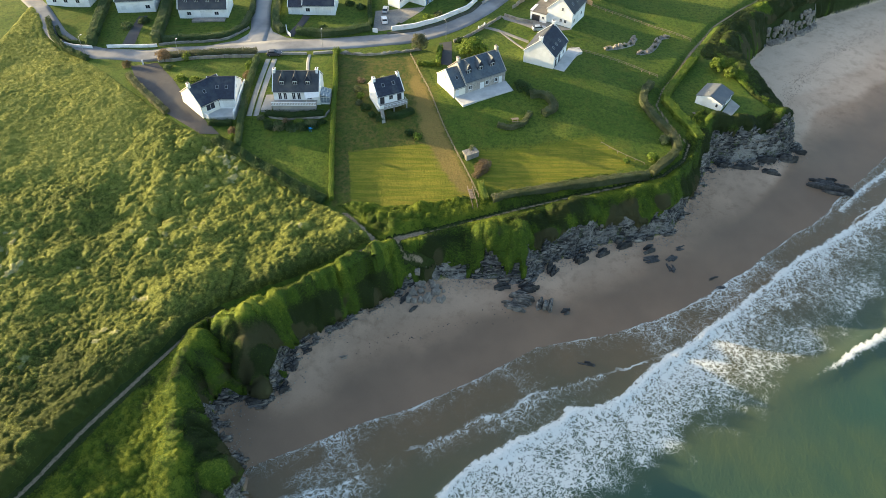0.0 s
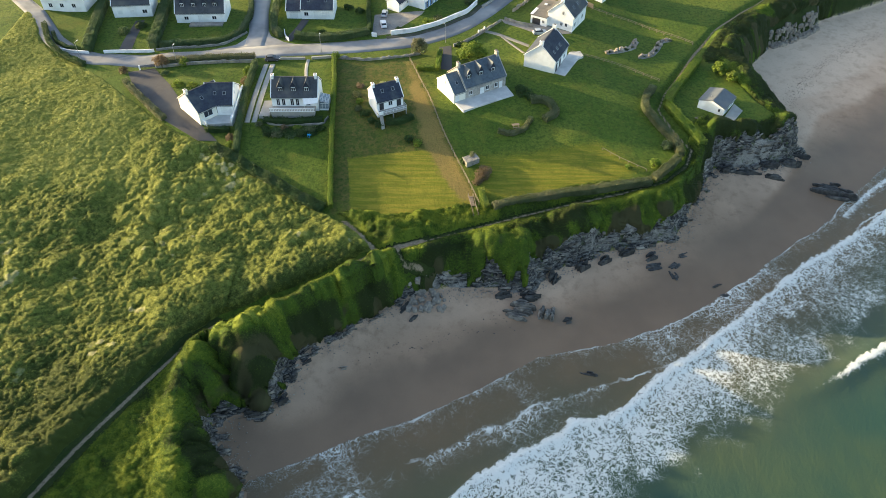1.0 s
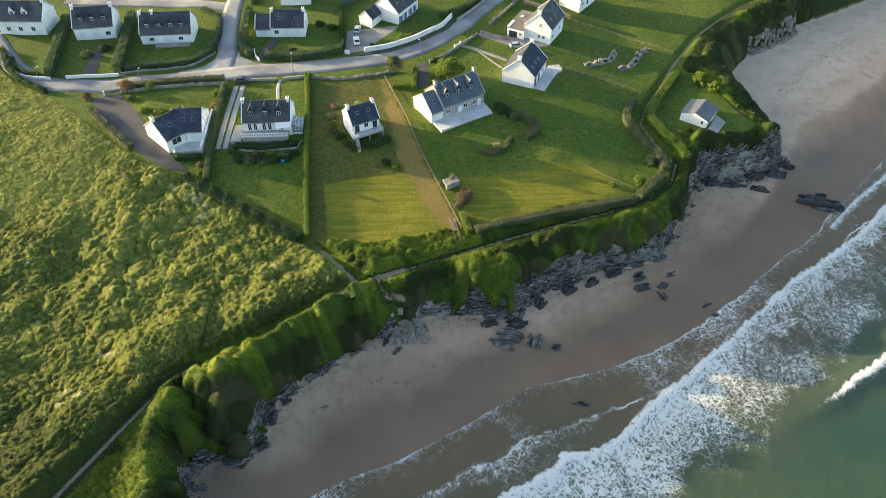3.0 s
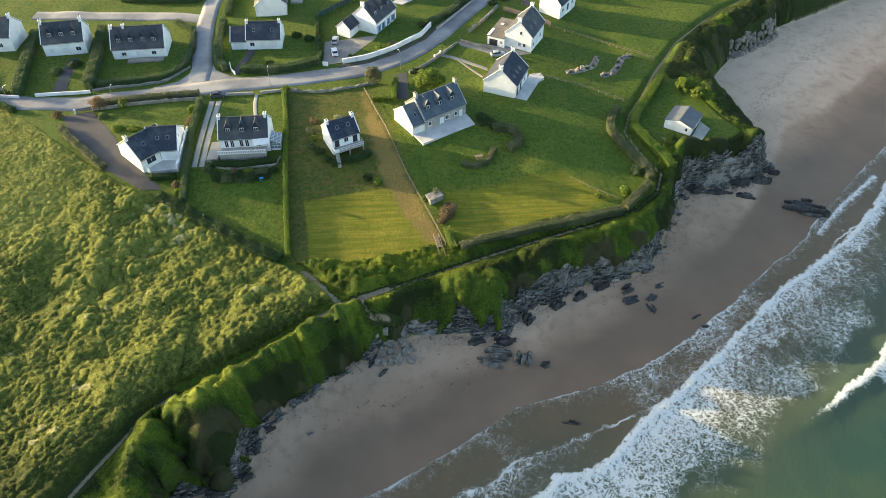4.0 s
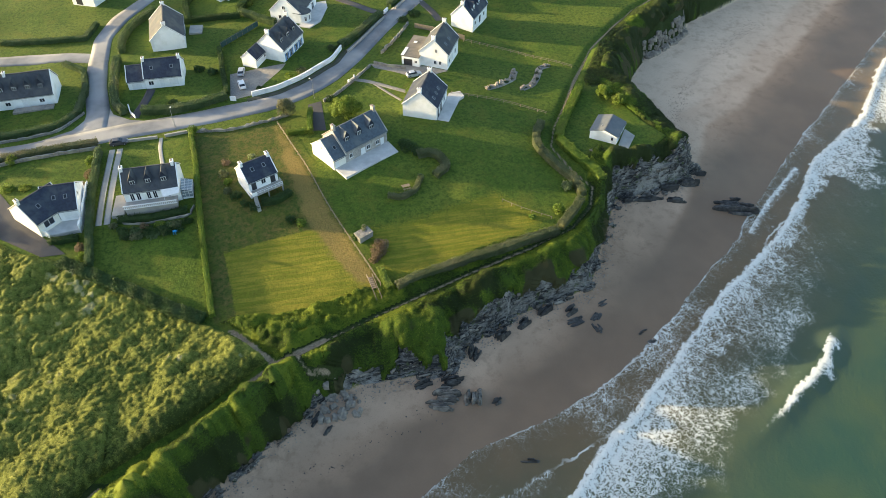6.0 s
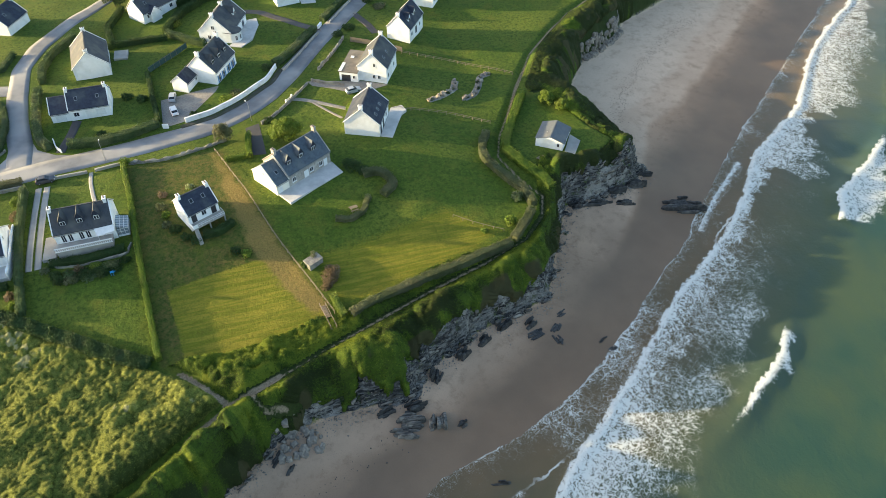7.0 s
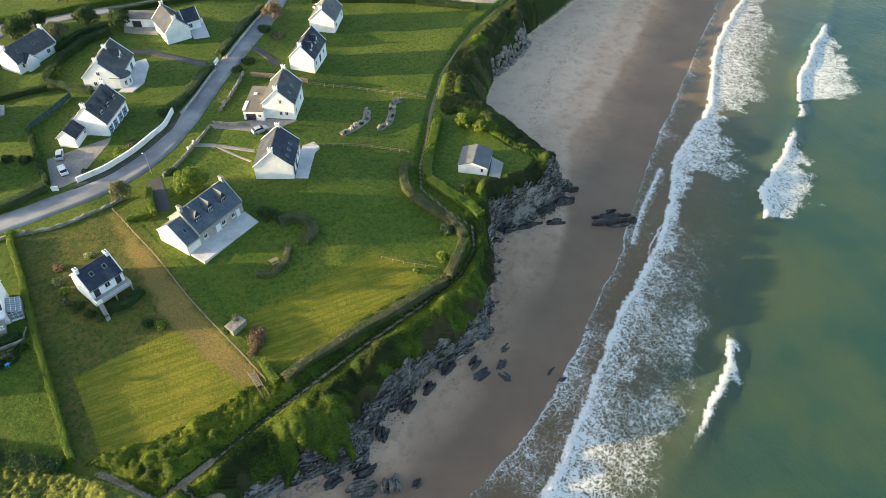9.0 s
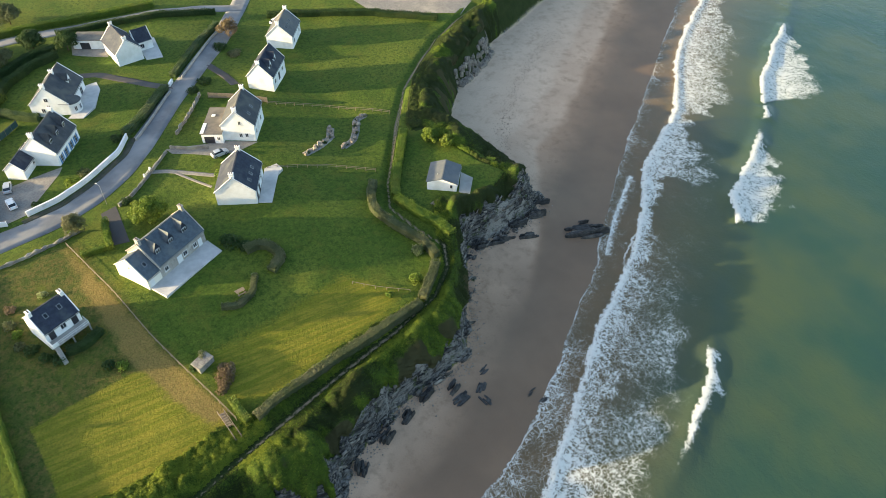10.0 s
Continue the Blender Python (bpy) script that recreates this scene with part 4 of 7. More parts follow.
def window(house_ob, m, w, h, pane="pane", frame_m="frame", shutters=None):
    f = shared("window", window_mesh("frame", w, h, M[frame_m]), house_ob, m)
    shared("sill", window_mesh("sill", w, h, M[frame_m]), f, Matrix())
    shared("pane", window_mesh("pane", w, h, M[pane]), f, Matrix())
    if shutters:
        for s in (-1, 1):
            shared("shutter", window_mesh("shutter", w * 0.42, h, M[shutters]), f, pose(s * w * 0.73, 0, 0))
    return f


def gable_walls(L, W, eave, ridge, drop=1.2):
    bm = bmesh.new()
    a = [(0, 0, -drop), (0, W, -drop), (0, W, eave), (0, W / 2, ridge), (0, 0, eave)]
    va, vb = [bm.verts.new(p) for p in a], [bm.verts.new((L, p[1], p[2])) for p in a]
    bm.faces.new(va[::-1])
    bm.faces.new(vb)
    for i in range(5):
        bm.faces.new((va[i], va[(i + 1) % 5], vb[(i + 1) % 5], vb[i]))
    bmesh.ops.recalc_face_normals(bm, faces=bm.faces)
    return bm


def gable_roof(L, W, eave, ridge, over=0.25, side=0.12, thick=0.14):
    bm = bmesh.new()
    run, up = W / 2, ridge - eave
    k = over / run
    for s in (-1, 1):
        y0, y1 = W / 2 + s * (run + over), W / 2
        z0, z1 = eave - up * k + 0.05, ridge + 0.05
        pts = [(-side, y0, z0), (L + side, y0, z0), (L + side, y1, z1), (-side, y1, z1)]
        lo = [bm.verts.new(p) for p in pts]
        hi = [bm.verts.new((p[0], p[1], p[2] + thick)) for p in pts]
        bm.faces.new(hi)
        bm.faces.new(lo[::-1])
        for i in range(4):
            bm.faces.new((lo[i], lo[(i + 1) % 4], hi[(i + 1) % 4], hi[i]))
    # ridge tiles
    steps = max(2, int(L / 0.5))
    for i in range(steps):
        x0, x1 = L * i / steps, L * (i + 1) / steps - 0.03
        box(bm, (x0, W / 2 - 0.14, ridge + 0.10), (x1, W / 2 + 0.14, ridge + 0.26))
    bmesh.ops.recalc_face_normals(bm, faces=bm.faces)
    return bm


def chimney(house_ob, x, y, z, tall, wx=0.6, wy=1.0, material="render", pots=2):
    bm = bmesh.new()
    box(bm, (x - wx / 2, y - wy / 2, z), (x + wx / 2, y + wy / 2, z + tall - 0.15))
    box(bm, (x - wx / 2 - 0.09, y - wy / 2 - 0.09, z + tall - 0.15), (x + wx / 2 + 0.09, y + wy / 2 + 0.09, z + tall), bevel=0.02)
    stack = part("chimney", bm, M[material], house_ob)
    for k in range(pots):
        bm = bmesh.new()
        yy = y + (k - (pots - 1) / 2) * 0.42
        tube(bm, [(x, yy, z + tall - 0.01), (x, yy, z + tall + 0.32)], (0.13, 0.10), 8)
        part("chimney_pot", bm, M["clay"], stack)


def dormer(house_ob, x, L, W, eave, ridge, material, wall, at=0.32, w=1.55, tall=1.05, peak=1.5, steep=True, cheek=None):
    """A gabled dormer on the front slope."""
    run, up = W / 2, ridge - eave
    y0 = run * at
    z0 = eave + up * at + 0.1
    zt = z0 + tall
    y1 = min(run, y0 + (tall + peak) / up * run)
    yb = min(run, y0 + tall / up * run)
    bm = bmesh.new()
    v = [bm.verts.new(p) for p in ((x - w / 2, y0, z0 - 0.1), (x + w / 2, y0, z0 - 0.1), (x + w / 2, y0, zt), (x, y0, zt + peak - 0.05), (x - w / 2, y0, zt), (x - w / 2, yb, zt), (x + w / 2, yb, zt))]
    bm.faces.new((v[0], v[1], v[2], v[3], v[4]))
    bm.faces.new((v[0], v[4], v[5]))
    bm.faces.new((v[1], v[6], v[2]))
    d = part("dormer", bm, M[cheek or wall], house_ob)
    bm = bmesh.new()
    o = 0.13
    for s in (-1, 1):
        pts = [(x + s * (w / 2 + o), y0 - 0.12, zt - o * peak / (w / 2)), (x, y0 - 0.12, zt + peak), (x, y1, zt + peak), (x + s * (w / 2 + o), yb - 0.1, zt - o * peak / (w / 2))]
        lo = [bm.verts.new(p) for p in pts]
        hi = [bm.verts.new((p[0], p[1], p[2] + 0.08)) for p in pts]
        bm.faces.new(hi)
        bm.faces.new(lo[::-1])
        for i in range(4):
            bm.faces.new((lo[i], lo[(i + 1) % 4], hi[(i + 1) % 4], hi[i]))
    bmesh.ops.recalc_face_normals(bm, faces=bm.faces)
    part("dormer_roof", bm, M[material], d)
    bm = bmesh.new()
    box(bm, (x - w * 0.33, y0 - 0.05, z0 + 0.0), (x + w * 0.33, y0 + 0.01, zt - 0.05))
    part("dormer_window", bm, M["frame"], d)
    for s in (-1, 1):
        bm = bmesh.new()
        box(bm, (x + s * w * 0.155 - w * 0.125, y0 - 0.065, z0 + 0.1), (x + s * w * 0.155 + w * 0.125, y0 - 0.04, zt - 0.15))
        part("pane", bm, M["pane"], d)


def skylight(house_ob, x, W, eave, ridge, at=0.5, w=0.75, tall=0.95, back=False):
    slope = math.atan2(ridge - eave, W / 2)
    y, z = W / 2 * at, eave + (ridge - eave) * at + 0.2
    m = pose(x, y, z) @ Matrix.Rotation(slope, 4, "X")
    if back:
        m = pose(x, W - y, z) @ Matrix.Rotation(-slope, 4, "X")
    bm = bmesh.new()
    for lo, hi in (((-w / 2, -tall / 2, -0.05), (-w / 2 + 0.09, tall / 2, 0.10)), ((w / 2 - 0.09, -tall / 2, -0.05), (w / 2, tall / 2, 0.10)),
                   ((-w / 2 + 0.09, -tall / 2, -0.05), (w / 2 - 0.09, -tall / 2 + 0.09, 0.10)), ((-w / 2 + 0.09, tall / 2 - 0.09, -0.05), (w / 2 - 0.09, tall / 2, 0.10))):
        box(bm, lo, hi)
    bmesh.ops.transform(bm, matrix=m, verts=bm.verts)
    s = part("skylight", bm, M["lead"], house_ob)
    bm = bmesh.new()
    box(bm, (-w / 2 + 0.09, -tall / 2 + 0.09, -0.05), (w / 2 - 0.09, tall / 2 - 0.09, 0.05))
    bmesh.ops.transform(bm, matrix=m, verts=bm.verts)
    part("pane", bm, M["pane"], s)


def house(x, y, turn, L, W, eave, ridge, label, wall="render", roof="slate", front=(), ends=(), back=(), dormers=(), skylights=(), chimneys=((0.35, 1.1), (None, 1.1)), dormer_at=0.3,
          group="village houses", z=None, coping=True, shutters=None, dormer_wall=None, sky_at=0.5):
    """A gabled house. Its front runs from (x, y) along the turn; front and end openings are (along, sill, width, height, kind)."""
    c, s = math.cos(radians(turn)), math.sin(radians(turn))
    z = z if z is not None else max(height(x + c * a - s * b, y + s * a + c * b) for a in (0, L) for b in (0, W)) - 0.1
    ob = thing("house", x, y, z, turn, label, "house", group)
    part("wall", gable_walls(L, W, eave, ridge), M[wall], ob)
    part("roof", gable_roof(L, W, eave, ridge), M[roof], ob)
    for place, rise in chimneys:
        cx = L - 0.35 if place is None else place
        chimney(ob, cx, W / 2, ridge - 0.5, rise + 0.5, material=wall)
    if coping:
        # pale verge along each gable
        for gx in (-0.16, L - 0.04):
            bm = bmesh.new()
            for sgn in (-1, 1):
                p0, p1 = (W / 2 + sgn * (W / 2 + 0.25), eave - 0.1), (W / 2, ridge + 0.16)
                q = [bm.verts.new((gx + dx, yy, zz + dz)) for dx in (0, 0.2) for (yy, zz) in (p0, p1) for dz in (0, 0.16)]
                for f in ((0, 1, 3, 2), (4, 6, 7, 5), (0, 4, 5, 1), (2, 3, 7, 6), (1, 5, 7, 3), (0, 2, 6, 4)):
                    bm.faces.new([q[i] for i in f])
            bmesh.ops.recalc_face_normals(bm, faces=bm.faces)
            part("verge", bm, M[wall], ob)
    for along, sill, w, h, kind in front:
        opening(ob, pose(along, 0, sill), w, h, kind, shutters)
    for along, sill, w, h, kind in back:
        opening(ob, pose(along, W, sill, 0, 0, 180), w, h, kind, shutters)
    for end, along, sill, w, h, kind in ends:
        opening(ob, pose(0, W - along, sill, 0, 0, -90) if end == 0 else pose(L, along, sill, 0, 0, 90), w, h, kind, None)
    for d in dormers:
        dormer(ob, d, L, W, eave, ridge, roof, wall, at=dormer_at, cheek=dormer_wall)
    for d in skylights:
        skylight(ob, d, W, eave, ridge, at=sky_at)
    bm = bmesh.new()
    tube(bm, [(0, -0.33, eave - 0.28), (L, -0.33, eave - 0.28)], (0.07, 0.07), 6)
    part("gutter", bm, M["lead"], ob)
    return ob


def opening(ob, m, w, h, kind, shutters):
    if kind == "door":
        d = shared("door", window_mesh("door", w, h, M["dark_door"]), ob, m)
    elif kind == "white_door":
        d = shared("door", window_mesh("door", w, h, M["frame"]), ob, m)
    elif kind == "blue":
        d = window(ob, m, w, h, shutters="shutter_blue")
    elif kind == "garage":
        d = shared("garage_door", window_mesh("garage", w, h, M["dark_door"]), ob, m)
    else:
        d = window(ob, m, w, h, shutters=shutters)
    return d


def slab(name, ring, rise, material, label, category="terrace", group="", drop=1.2, kind=""):
    """A paved slab over a ring of the plan."""
    cx, cy = sum(p[0] for p in ring) / len(ring), sum(p[1] for p in ring) / len(ring)
    z = max(height(*p) for p in ring)
    ob = thing(name, cx, cy, z, 0, label, category, group, kind)
    bm = bmesh.new()
    solid(bm, [(a - cx, b - cy) for a, b in ring], -drop, rise)
    bmesh.ops.bevel(bm, geom=[e for e in bm.edges if all(v.co.z > rise - 0.01 for v in e.verts)], offset=0.03, segments=1, affect="EDGES")
    part("paving", bm, M[material], ob)
    return ob


def draped(name, ring, material, label, category, lift=0.05, kind="structure"):
    """Paving over a ring of the plan that follows the ground."""
    xs = np.array([p[0] for p in ring])
    ys = np.array([p[1] for p in ring])
    bm = bmesh.new()
    top = [bm.verts.new((a, b, 0)) for a, b in ring]
    f = bm.faces.new(top)
    bmesh.ops.triangulate(bm, faces=[f])
    bmesh.ops.subdivide_edges(bm, edges=bm.edges[:], cuts=5, use_grid_fill=True)
    co = np.array([v.co[:] for v in bm.verts])
    zs = heights(co[:, 0], co[:, 1]) + lift
    for v, z in zip(bm.verts, zs):
        v.co.z = z
    bmesh.ops.recalc_face_normals(bm, faces=bm.faces)
    if sum(fc.normal.z for fc in bm.faces) < 0:
        bmesh.ops.reverse_faces(bm, faces=bm.faces)
    rim = [e for e in bm.edges if e.is_boundary]
    made = bmesh.ops.extrude_edge_only(bm, edges=rim)
    for v in made["geom"]:
        if isinstance(v, bmesh.types.BMVert):
            v.co.z -= 0.3
    me = bpy.data.meshes.new(name)
    bm.to_mesh(me)
    bm.free()
    me.materials.append(M[material])
    return tagged(new(name, me), label, category, kind=kind)


def wall_run(line, width, tall, material, label, name="garden_wall", cap=None, seed=3, step=0.8, rough=0.05, group="walls", category="wall"):
    """A wall along a line of the plan, following the ground."""
    rng = np.random.default_rng(seed)
    q = fine_line(line, step)
    n = normals_of(q)
    gz = heights(q[:, 0], q[:, 1])
    ox, oy, oz = q[len(q) // 2][0], q[len(q) // 2][1], float(gz.min())
    ob = thing(name, ox, oy, oz, 0, label, category, group)
    for nm, half, lo, hi, mat_name in (("masonry", width / 2, -0.3, tall, material),) + ((("coping", width / 2 + 0.06, tall, tall + 0.09, cap),) if cap else ()):
        bm = bmesh.new()
        rows = []
        for i in range(len(q)):
            j = rough * rng.normal(size=4) if nm == "masonry" else np.zeros(4)
            rows.append([bm.verts.new((q[i][0] + n[i][0] * (sx * half + jj) - ox, q[i][1] + n[i][1] * (sx * half + jj) - oy, gz[i] - oz + zz + (jj if zz > 0 else 0)))
                         for sx, zz, jj in ((-1, lo, j[0]), (-0.9, hi, j[1]), (0.9, hi, j[2]), (1, lo, j[3]))])
        for a, b in zip(rows, rows[1:]):
            for k in range(3):
                bm.faces.new((a[k], a[k + 1], b[k + 1], b[k]))
        bm.faces.new(rows[0])
        bm.faces.new(rows[-1][::-1])
        bmesh.ops.recalc_face_normals(bm, faces=bm.faces)
        part(nm, bm, M[mat_name], ob)
    return ob


def fence(line, step, tall, label, rails=2, group="field fences", thick=0.09, board=False, panel="wood"):
    q = fine_line(line, step)
    gz = heights(q[:, 0], q[:, 1])
    ox, oy, oz = q[0][0], q[0][1], float(gz[0])
    ob = thing("fence", ox, oy, oz, 0, label, "fence", group)
    bm = bmesh.new()
    box(bm, (-thick / 2, -thick / 2, -0.3), (thick / 2, thick / 2, tall))
    me = bpy.data.meshes.new("post")
    bm.to_mesh(me)
    bm.free()
    me.materials.append(M["wood"])
    for i in range(len(q)):
        shared("post", me, ob, pose(q[i][0] - ox, q[i][1] - oy, gz[i] - oz, 0, 0, 13.0 * i))
    for r in range(rails):
        bm = bmesh.new()
        hz = tall * (0.92 - 0.42 * r)
        tube(bm, [(a - ox, b - oy, c - oz + hz) for (a, b), c in zip(q, gz)], [0.045] * len(q), 5)
        part("rail", bm, M["wood"], ob)
    if board:
        for i in range(len(q) - 1):
            bm = bmesh.new()
            a, b = (q[i][0] - ox, q[i][1] - oy), (q[i + 1][0] - ox, q[i + 1][1] - oy)
            za, zb = gz[i] - oz, gz[i + 1] - oz
            d = Vector((b[1] - a[1], a[0] - b[0], 0)).normalized() * 0.03
            p = [bm.verts.new((c[0] + s * d.x, c[1] + s * d.y, zz + h)) for c, zz in ((a, za), (b, zb)) for s in (-1, 1) for h in (0.05, tall)]
            for f in ((0, 1, 3, 2), (4, 6, 7, 5), (0, 4, 5, 1), (2, 3, 7, 6), (1, 5, 7, 3), (0, 2, 6, 4)):
                bm.faces.new([p[k] for k in f])
            bmesh.ops.recalc_face_normals(bm, faces=bm.faces)
            part("panel", bm, M[panel], ob)
    return ob


def car(x, y, turn, paint, label):
    ob = thing("car", x, y, height(x, y) + 0.06, turn, label, "car", "parked cars")
    L, W = 4.1, 1.72

    def loft(sections, material, name, lab=""):
        bm = bmesh.new()
        rows = [[bm.verts.new((px, sy * w / 2, pz)) for sy, pz in ((-1, z0), (-1, (z0 + z1) / 2), (-0.93, z1), (0.93, z1), (1, (z0 + z1) / 2), (1, z0))] for px, w, z0, z1 in sections]
        for a, b in zip(rows, rows[1:]):
            for k in range(6):
                bm.faces.new((a[k], a[(k + 1) % 6], b[(k + 1) % 6], b[k]))
        bm.faces.new(rows[0][::-1])
        bm.faces.new(rows[-1])
        bmesh.ops.recalc_face_normals(bm, faces=bm.faces)
        return part(name, bm, M[material], ob, lab, shade=False)

    loft([(-2.02, 1.45, 0.35, 0.75), (-1.85, 1.66, 0.22, 0.95), (-1.0, W, 0.2, 0.98), (0.6, W, 0.2, 0.95), (1.5, 1.66, 0.22, 0.85), (2.02, 1.4, 0.35, 0.66)], paint, "body")
    loft([(-1.75, 1.42, 0.96, 1.0), (-1.25, 1.36, 0.96, 1.36), (0.1, 1.36, 0.96, 1.38), (0.85, 1.44, 0.94, 0.98)], "pane", "cabin_glass")
    loft([(-1.3, 1.26, 1.36, 1.40), (-1.0, 1.3, 1.37, 1.45), (0.0, 1.3, 1.38, 1.46), (0.2, 1.24, 1.37, 1.40)], paint, "roof")
    for wx in (-1.28, 1.25):
        for sy in (-1, 1):
            bm = bmesh.new()
            tube(bm, [(wx, sy * 0.72, 0.31), (wx, sy * 0.88, 0.31)], (0.31, 0.31), 14)
            t = part("wheel", bm, M["rubber"], ob)
            bm = bmesh.new()
            tube(bm, [(wx, sy * 0.86, 0.31), (wx, sy * 0.895, 0.31)], (0.19, 0.17), 10)
            part("rim", bm, M["metal"], t)
    for sy in (-1, 1):
        bm = bmesh.new()
        box(bm, (1.86, sy * 0.55 - 0.17, 0.6), (1.97, sy * 0.55 + 0.17, 0.72), bevel=0.02)
        part("headlight", bm, M["frame"], ob)
        bm = bmesh.new()
        box(bm, (-1.99, sy * 0.6 - 0.1, 0.66), (-1.9, sy * 0.6 + 0.1, 0.88), bevel=0.02)
        part("tail_light", bm, M["red"], ob)
    return ob


def rock(x, y, sx, sy, sz, turn, label, material="rock", seed=1, group="beach rocks", bed=0.35, name="rock", tilt=10):
    """A ledge or boulder, split along its bedding."""
    ob = thing(name, x, y, height(x, y), turn, label, "rock", group)
    rng = np.random.default_rng(seed)
    count = 1 if max(sx, sy) < 1.7 else int(min(18, max(6, round(sx * sy / 0.8))))
    for k in range(count):
        bm = bmesh.new()
        f = (k + 0.5) / count - 0.5
        if count == 1:
            cx, cy, lx, ly, lz = 0.0, 0.0, sx, sy, sz
        else:
            lx, ly, lz = sx * rng.uniform(0.30, 0.66), sy * rng.uniform(0.14, 0.30), sz * rng.uniform(0.25, 1.1)
            cx, cy = f * (sx - lx) * 1.05 + rng.uniform(-0.1, 0.1) * sx, rng.uniform(-0.5, 0.5) * (sy - ly)
        n = 11
        ring_r = rng.uniform(0.8, 1.15, n)
        lean, rings = rng.uniform(-0.12, 0.12, 2), []
        for s, h in ((1.08, -0.45), (1.02, 0.30), (0.94, 0.72), (0.70, 0.97)):
            row = []
            for i in range(n):
                a = 2 * math.pi * (i + 0.3 * rng.uniform(-1, 1)) / n
                r = s * ring_r[i] * rng.uniform(0.9, 1.1)
                ex, ey = abs(math.cos(a)) ** 0.45 * math.copysign(1, math.cos(a)), abs(math.sin(a)) ** 0.45 * math.copysign(1, math.sin(a))
                row.append(bm.verts.new((cx + ex * r * lx / 2 + lean[0] * h * lx, cy + ey * r * ly / 2 + lean[1] * h * ly, (h + 0.16 * rng.uniform(-1, 1)) * lz)))
            rings.append(row)
        for a, b in zip(rings, rings[1:]):
            for i in range(n):
                bm.faces.new((a[i], a[(i + 1) % n], b[(i + 1) % n], b[i]))
        top = bm.verts.new((cx + lean[0] * lx, cy + lean[1] * ly, lz * rng.uniform(0.85, 1.1)))
        for i in range(n):
            bm.faces.new((rings[-1][i], rings[-1][(i + 1) % n], top))
        bm.faces.new(rings[0][::-1])
        part("ledge", bm, M[material], ob)
    return ob

# ---- roads, drives and paths ----
ROAD = [(-140, 222), (-122, 203), (-112, 189), (-104, 181.5), (-96, 178.2), (-83, 177.6), (-65, 180.8), (-48, 183.2), (-30, 185.2), (-15, 187.8), (-4, 192.2), (4, 199), (10, 206.5), (24, 226), (41.5, 250),
        (53, 270), (60, 283), (90, 330)]
SIDE_ROAD = [(-54.5, 186), (-54.6, 193), (-56.6, 204), (-57.6, 217), (-58, 231), (-54.5, 243), (-46.2, 255.5), (-38, 266), (-20, 285)]
ribbon("road", ROAD, 5.8, M["asphalt"], 0.06, 1.2, "worn pale grey village road", "road", widths=[4.5, 5.2, 6.2, 6.5, 6.2, 5.8, 5.4, 5.2, 5.2])
ribbon("road", SIDE_ROAD, 5.0, M["asphalt"], 0.05, 1.2, "worn grey side road with grass edges", "road", widths=[5.6, 5.6, 5.0, 5.4, 4.6, 4.2, 4.2])
draped("road", [(-67.5, 181.0), (-67.0, 183.6), (-60.0, 186.6), (-57.6, 190.2), (-57.2, 196.0), (-52.6, 196.0), (-50.8, 191.4), (-46.4, 188.0), (-41.0, 186.4), (-41.5, 183.6), (-54, 181.8)], "asphalt", "worn grey road mouth at a junction", "road", lift=0.042)
ribbon("road", [(-57.5, 219.5), (-67, 222.3), (-80, 223.5), (-110, 226)], 5.0, M["asphalt"], 0.04, 1.2, "worn grey lane between gardens", "road")
ribbon("road", [(-40, 279), (-14, 276.5), (1, 276), (25, 274.5), (39, 273.2), (55, 271.5)], 5.0, M["asphalt"], 0.07, 1.2, "grey lane beyond the gardens", "road")
draped("driveway", [(-85.5, 172.2), (-79, 174.2), (-72.4, 165.8), (-66.8, 157.2), (-60.8, 149.6), (-55.6, 144.3), (-60.2, 144.0), (-70, 151.0), (-80.2, 161.8)], "dark_asphalt", "dark tarmac driveway", "driveway")
draped("driveway", [(-3.0, 186.0), (0.4, 187.0), (0.6, 173.9), (-2.8, 174.4)], "dark_asphalt", "dark tarmac driveway beside a hedge", "driveway")
draped("driveway", [(-22.2, 191.8), (-17.0, 193.2), (-17.5, 200.5), (-8.6, 204.6), (-7.6, 207.0), (-15, 206.2), (-22.4, 204.5)], "gravel", "pale gravel forecourt", "driveway")
draped("driveway", [(15.0, 202.5), (15.8, 200.0), (23.5, 195.0), (29.5, 193.5), (35.2, 195.4), (27.8, 199.2), (23.0, 200.0)], "gravel", "pale gravel drive", "driveway")
ribbon("driveway", [(9.6, 195.6), (13.5, 193.8), (18, 190.6), (23.4, 186.5)], 1.3, M["gravel"], 0.05, 0.8, "narrow gravel drive across a lawn", "driveway")
ribbon("garden_path", [(14.5, 192.8), (17.5, 188.0), (20.5, 183.5)], 0.7, M["gravel"], 0.06, 0.8, "narrow trodden garden path", "path")
ribbon("driveway", [(23.2, 228.2), (15, 236.5), (7.4, 244.7), (2, 247)], 2.6, M["dark_asphalt"], 0.05, 0.9, "dark tarmac drive between lawns", "driveway")
ribbon("driveway", [(34.5, 237.5), (37.5, 229.5), (38.5, 224.0)], 2.4, M["dark_asphalt"], 0.05, 0.9, "dark tarmac drive", "driveway")
draped("driveway", [(3.0, 259.5), (11.5, 253.5), (13.5, 258.5), (12.0, 262.0), (4.0, 267.5)], "gravel", "gravel yard in front of a garage", "driveway")
draped("driveway", [(-91.5, 181.5), (-88.0, 182.0), (-89.5, 200.5), (-92.0, 200.0)], "dark_asphalt", "dark tarmac drive between hedges", "driveway")
ribbon("driveway", [(-45.6, 188.8), (-44.2, 194.0), (-42.5, 201.5)], 2.2, M["dark_asphalt"], 0.06, 0.8, "short tarmac drive", "driveway")
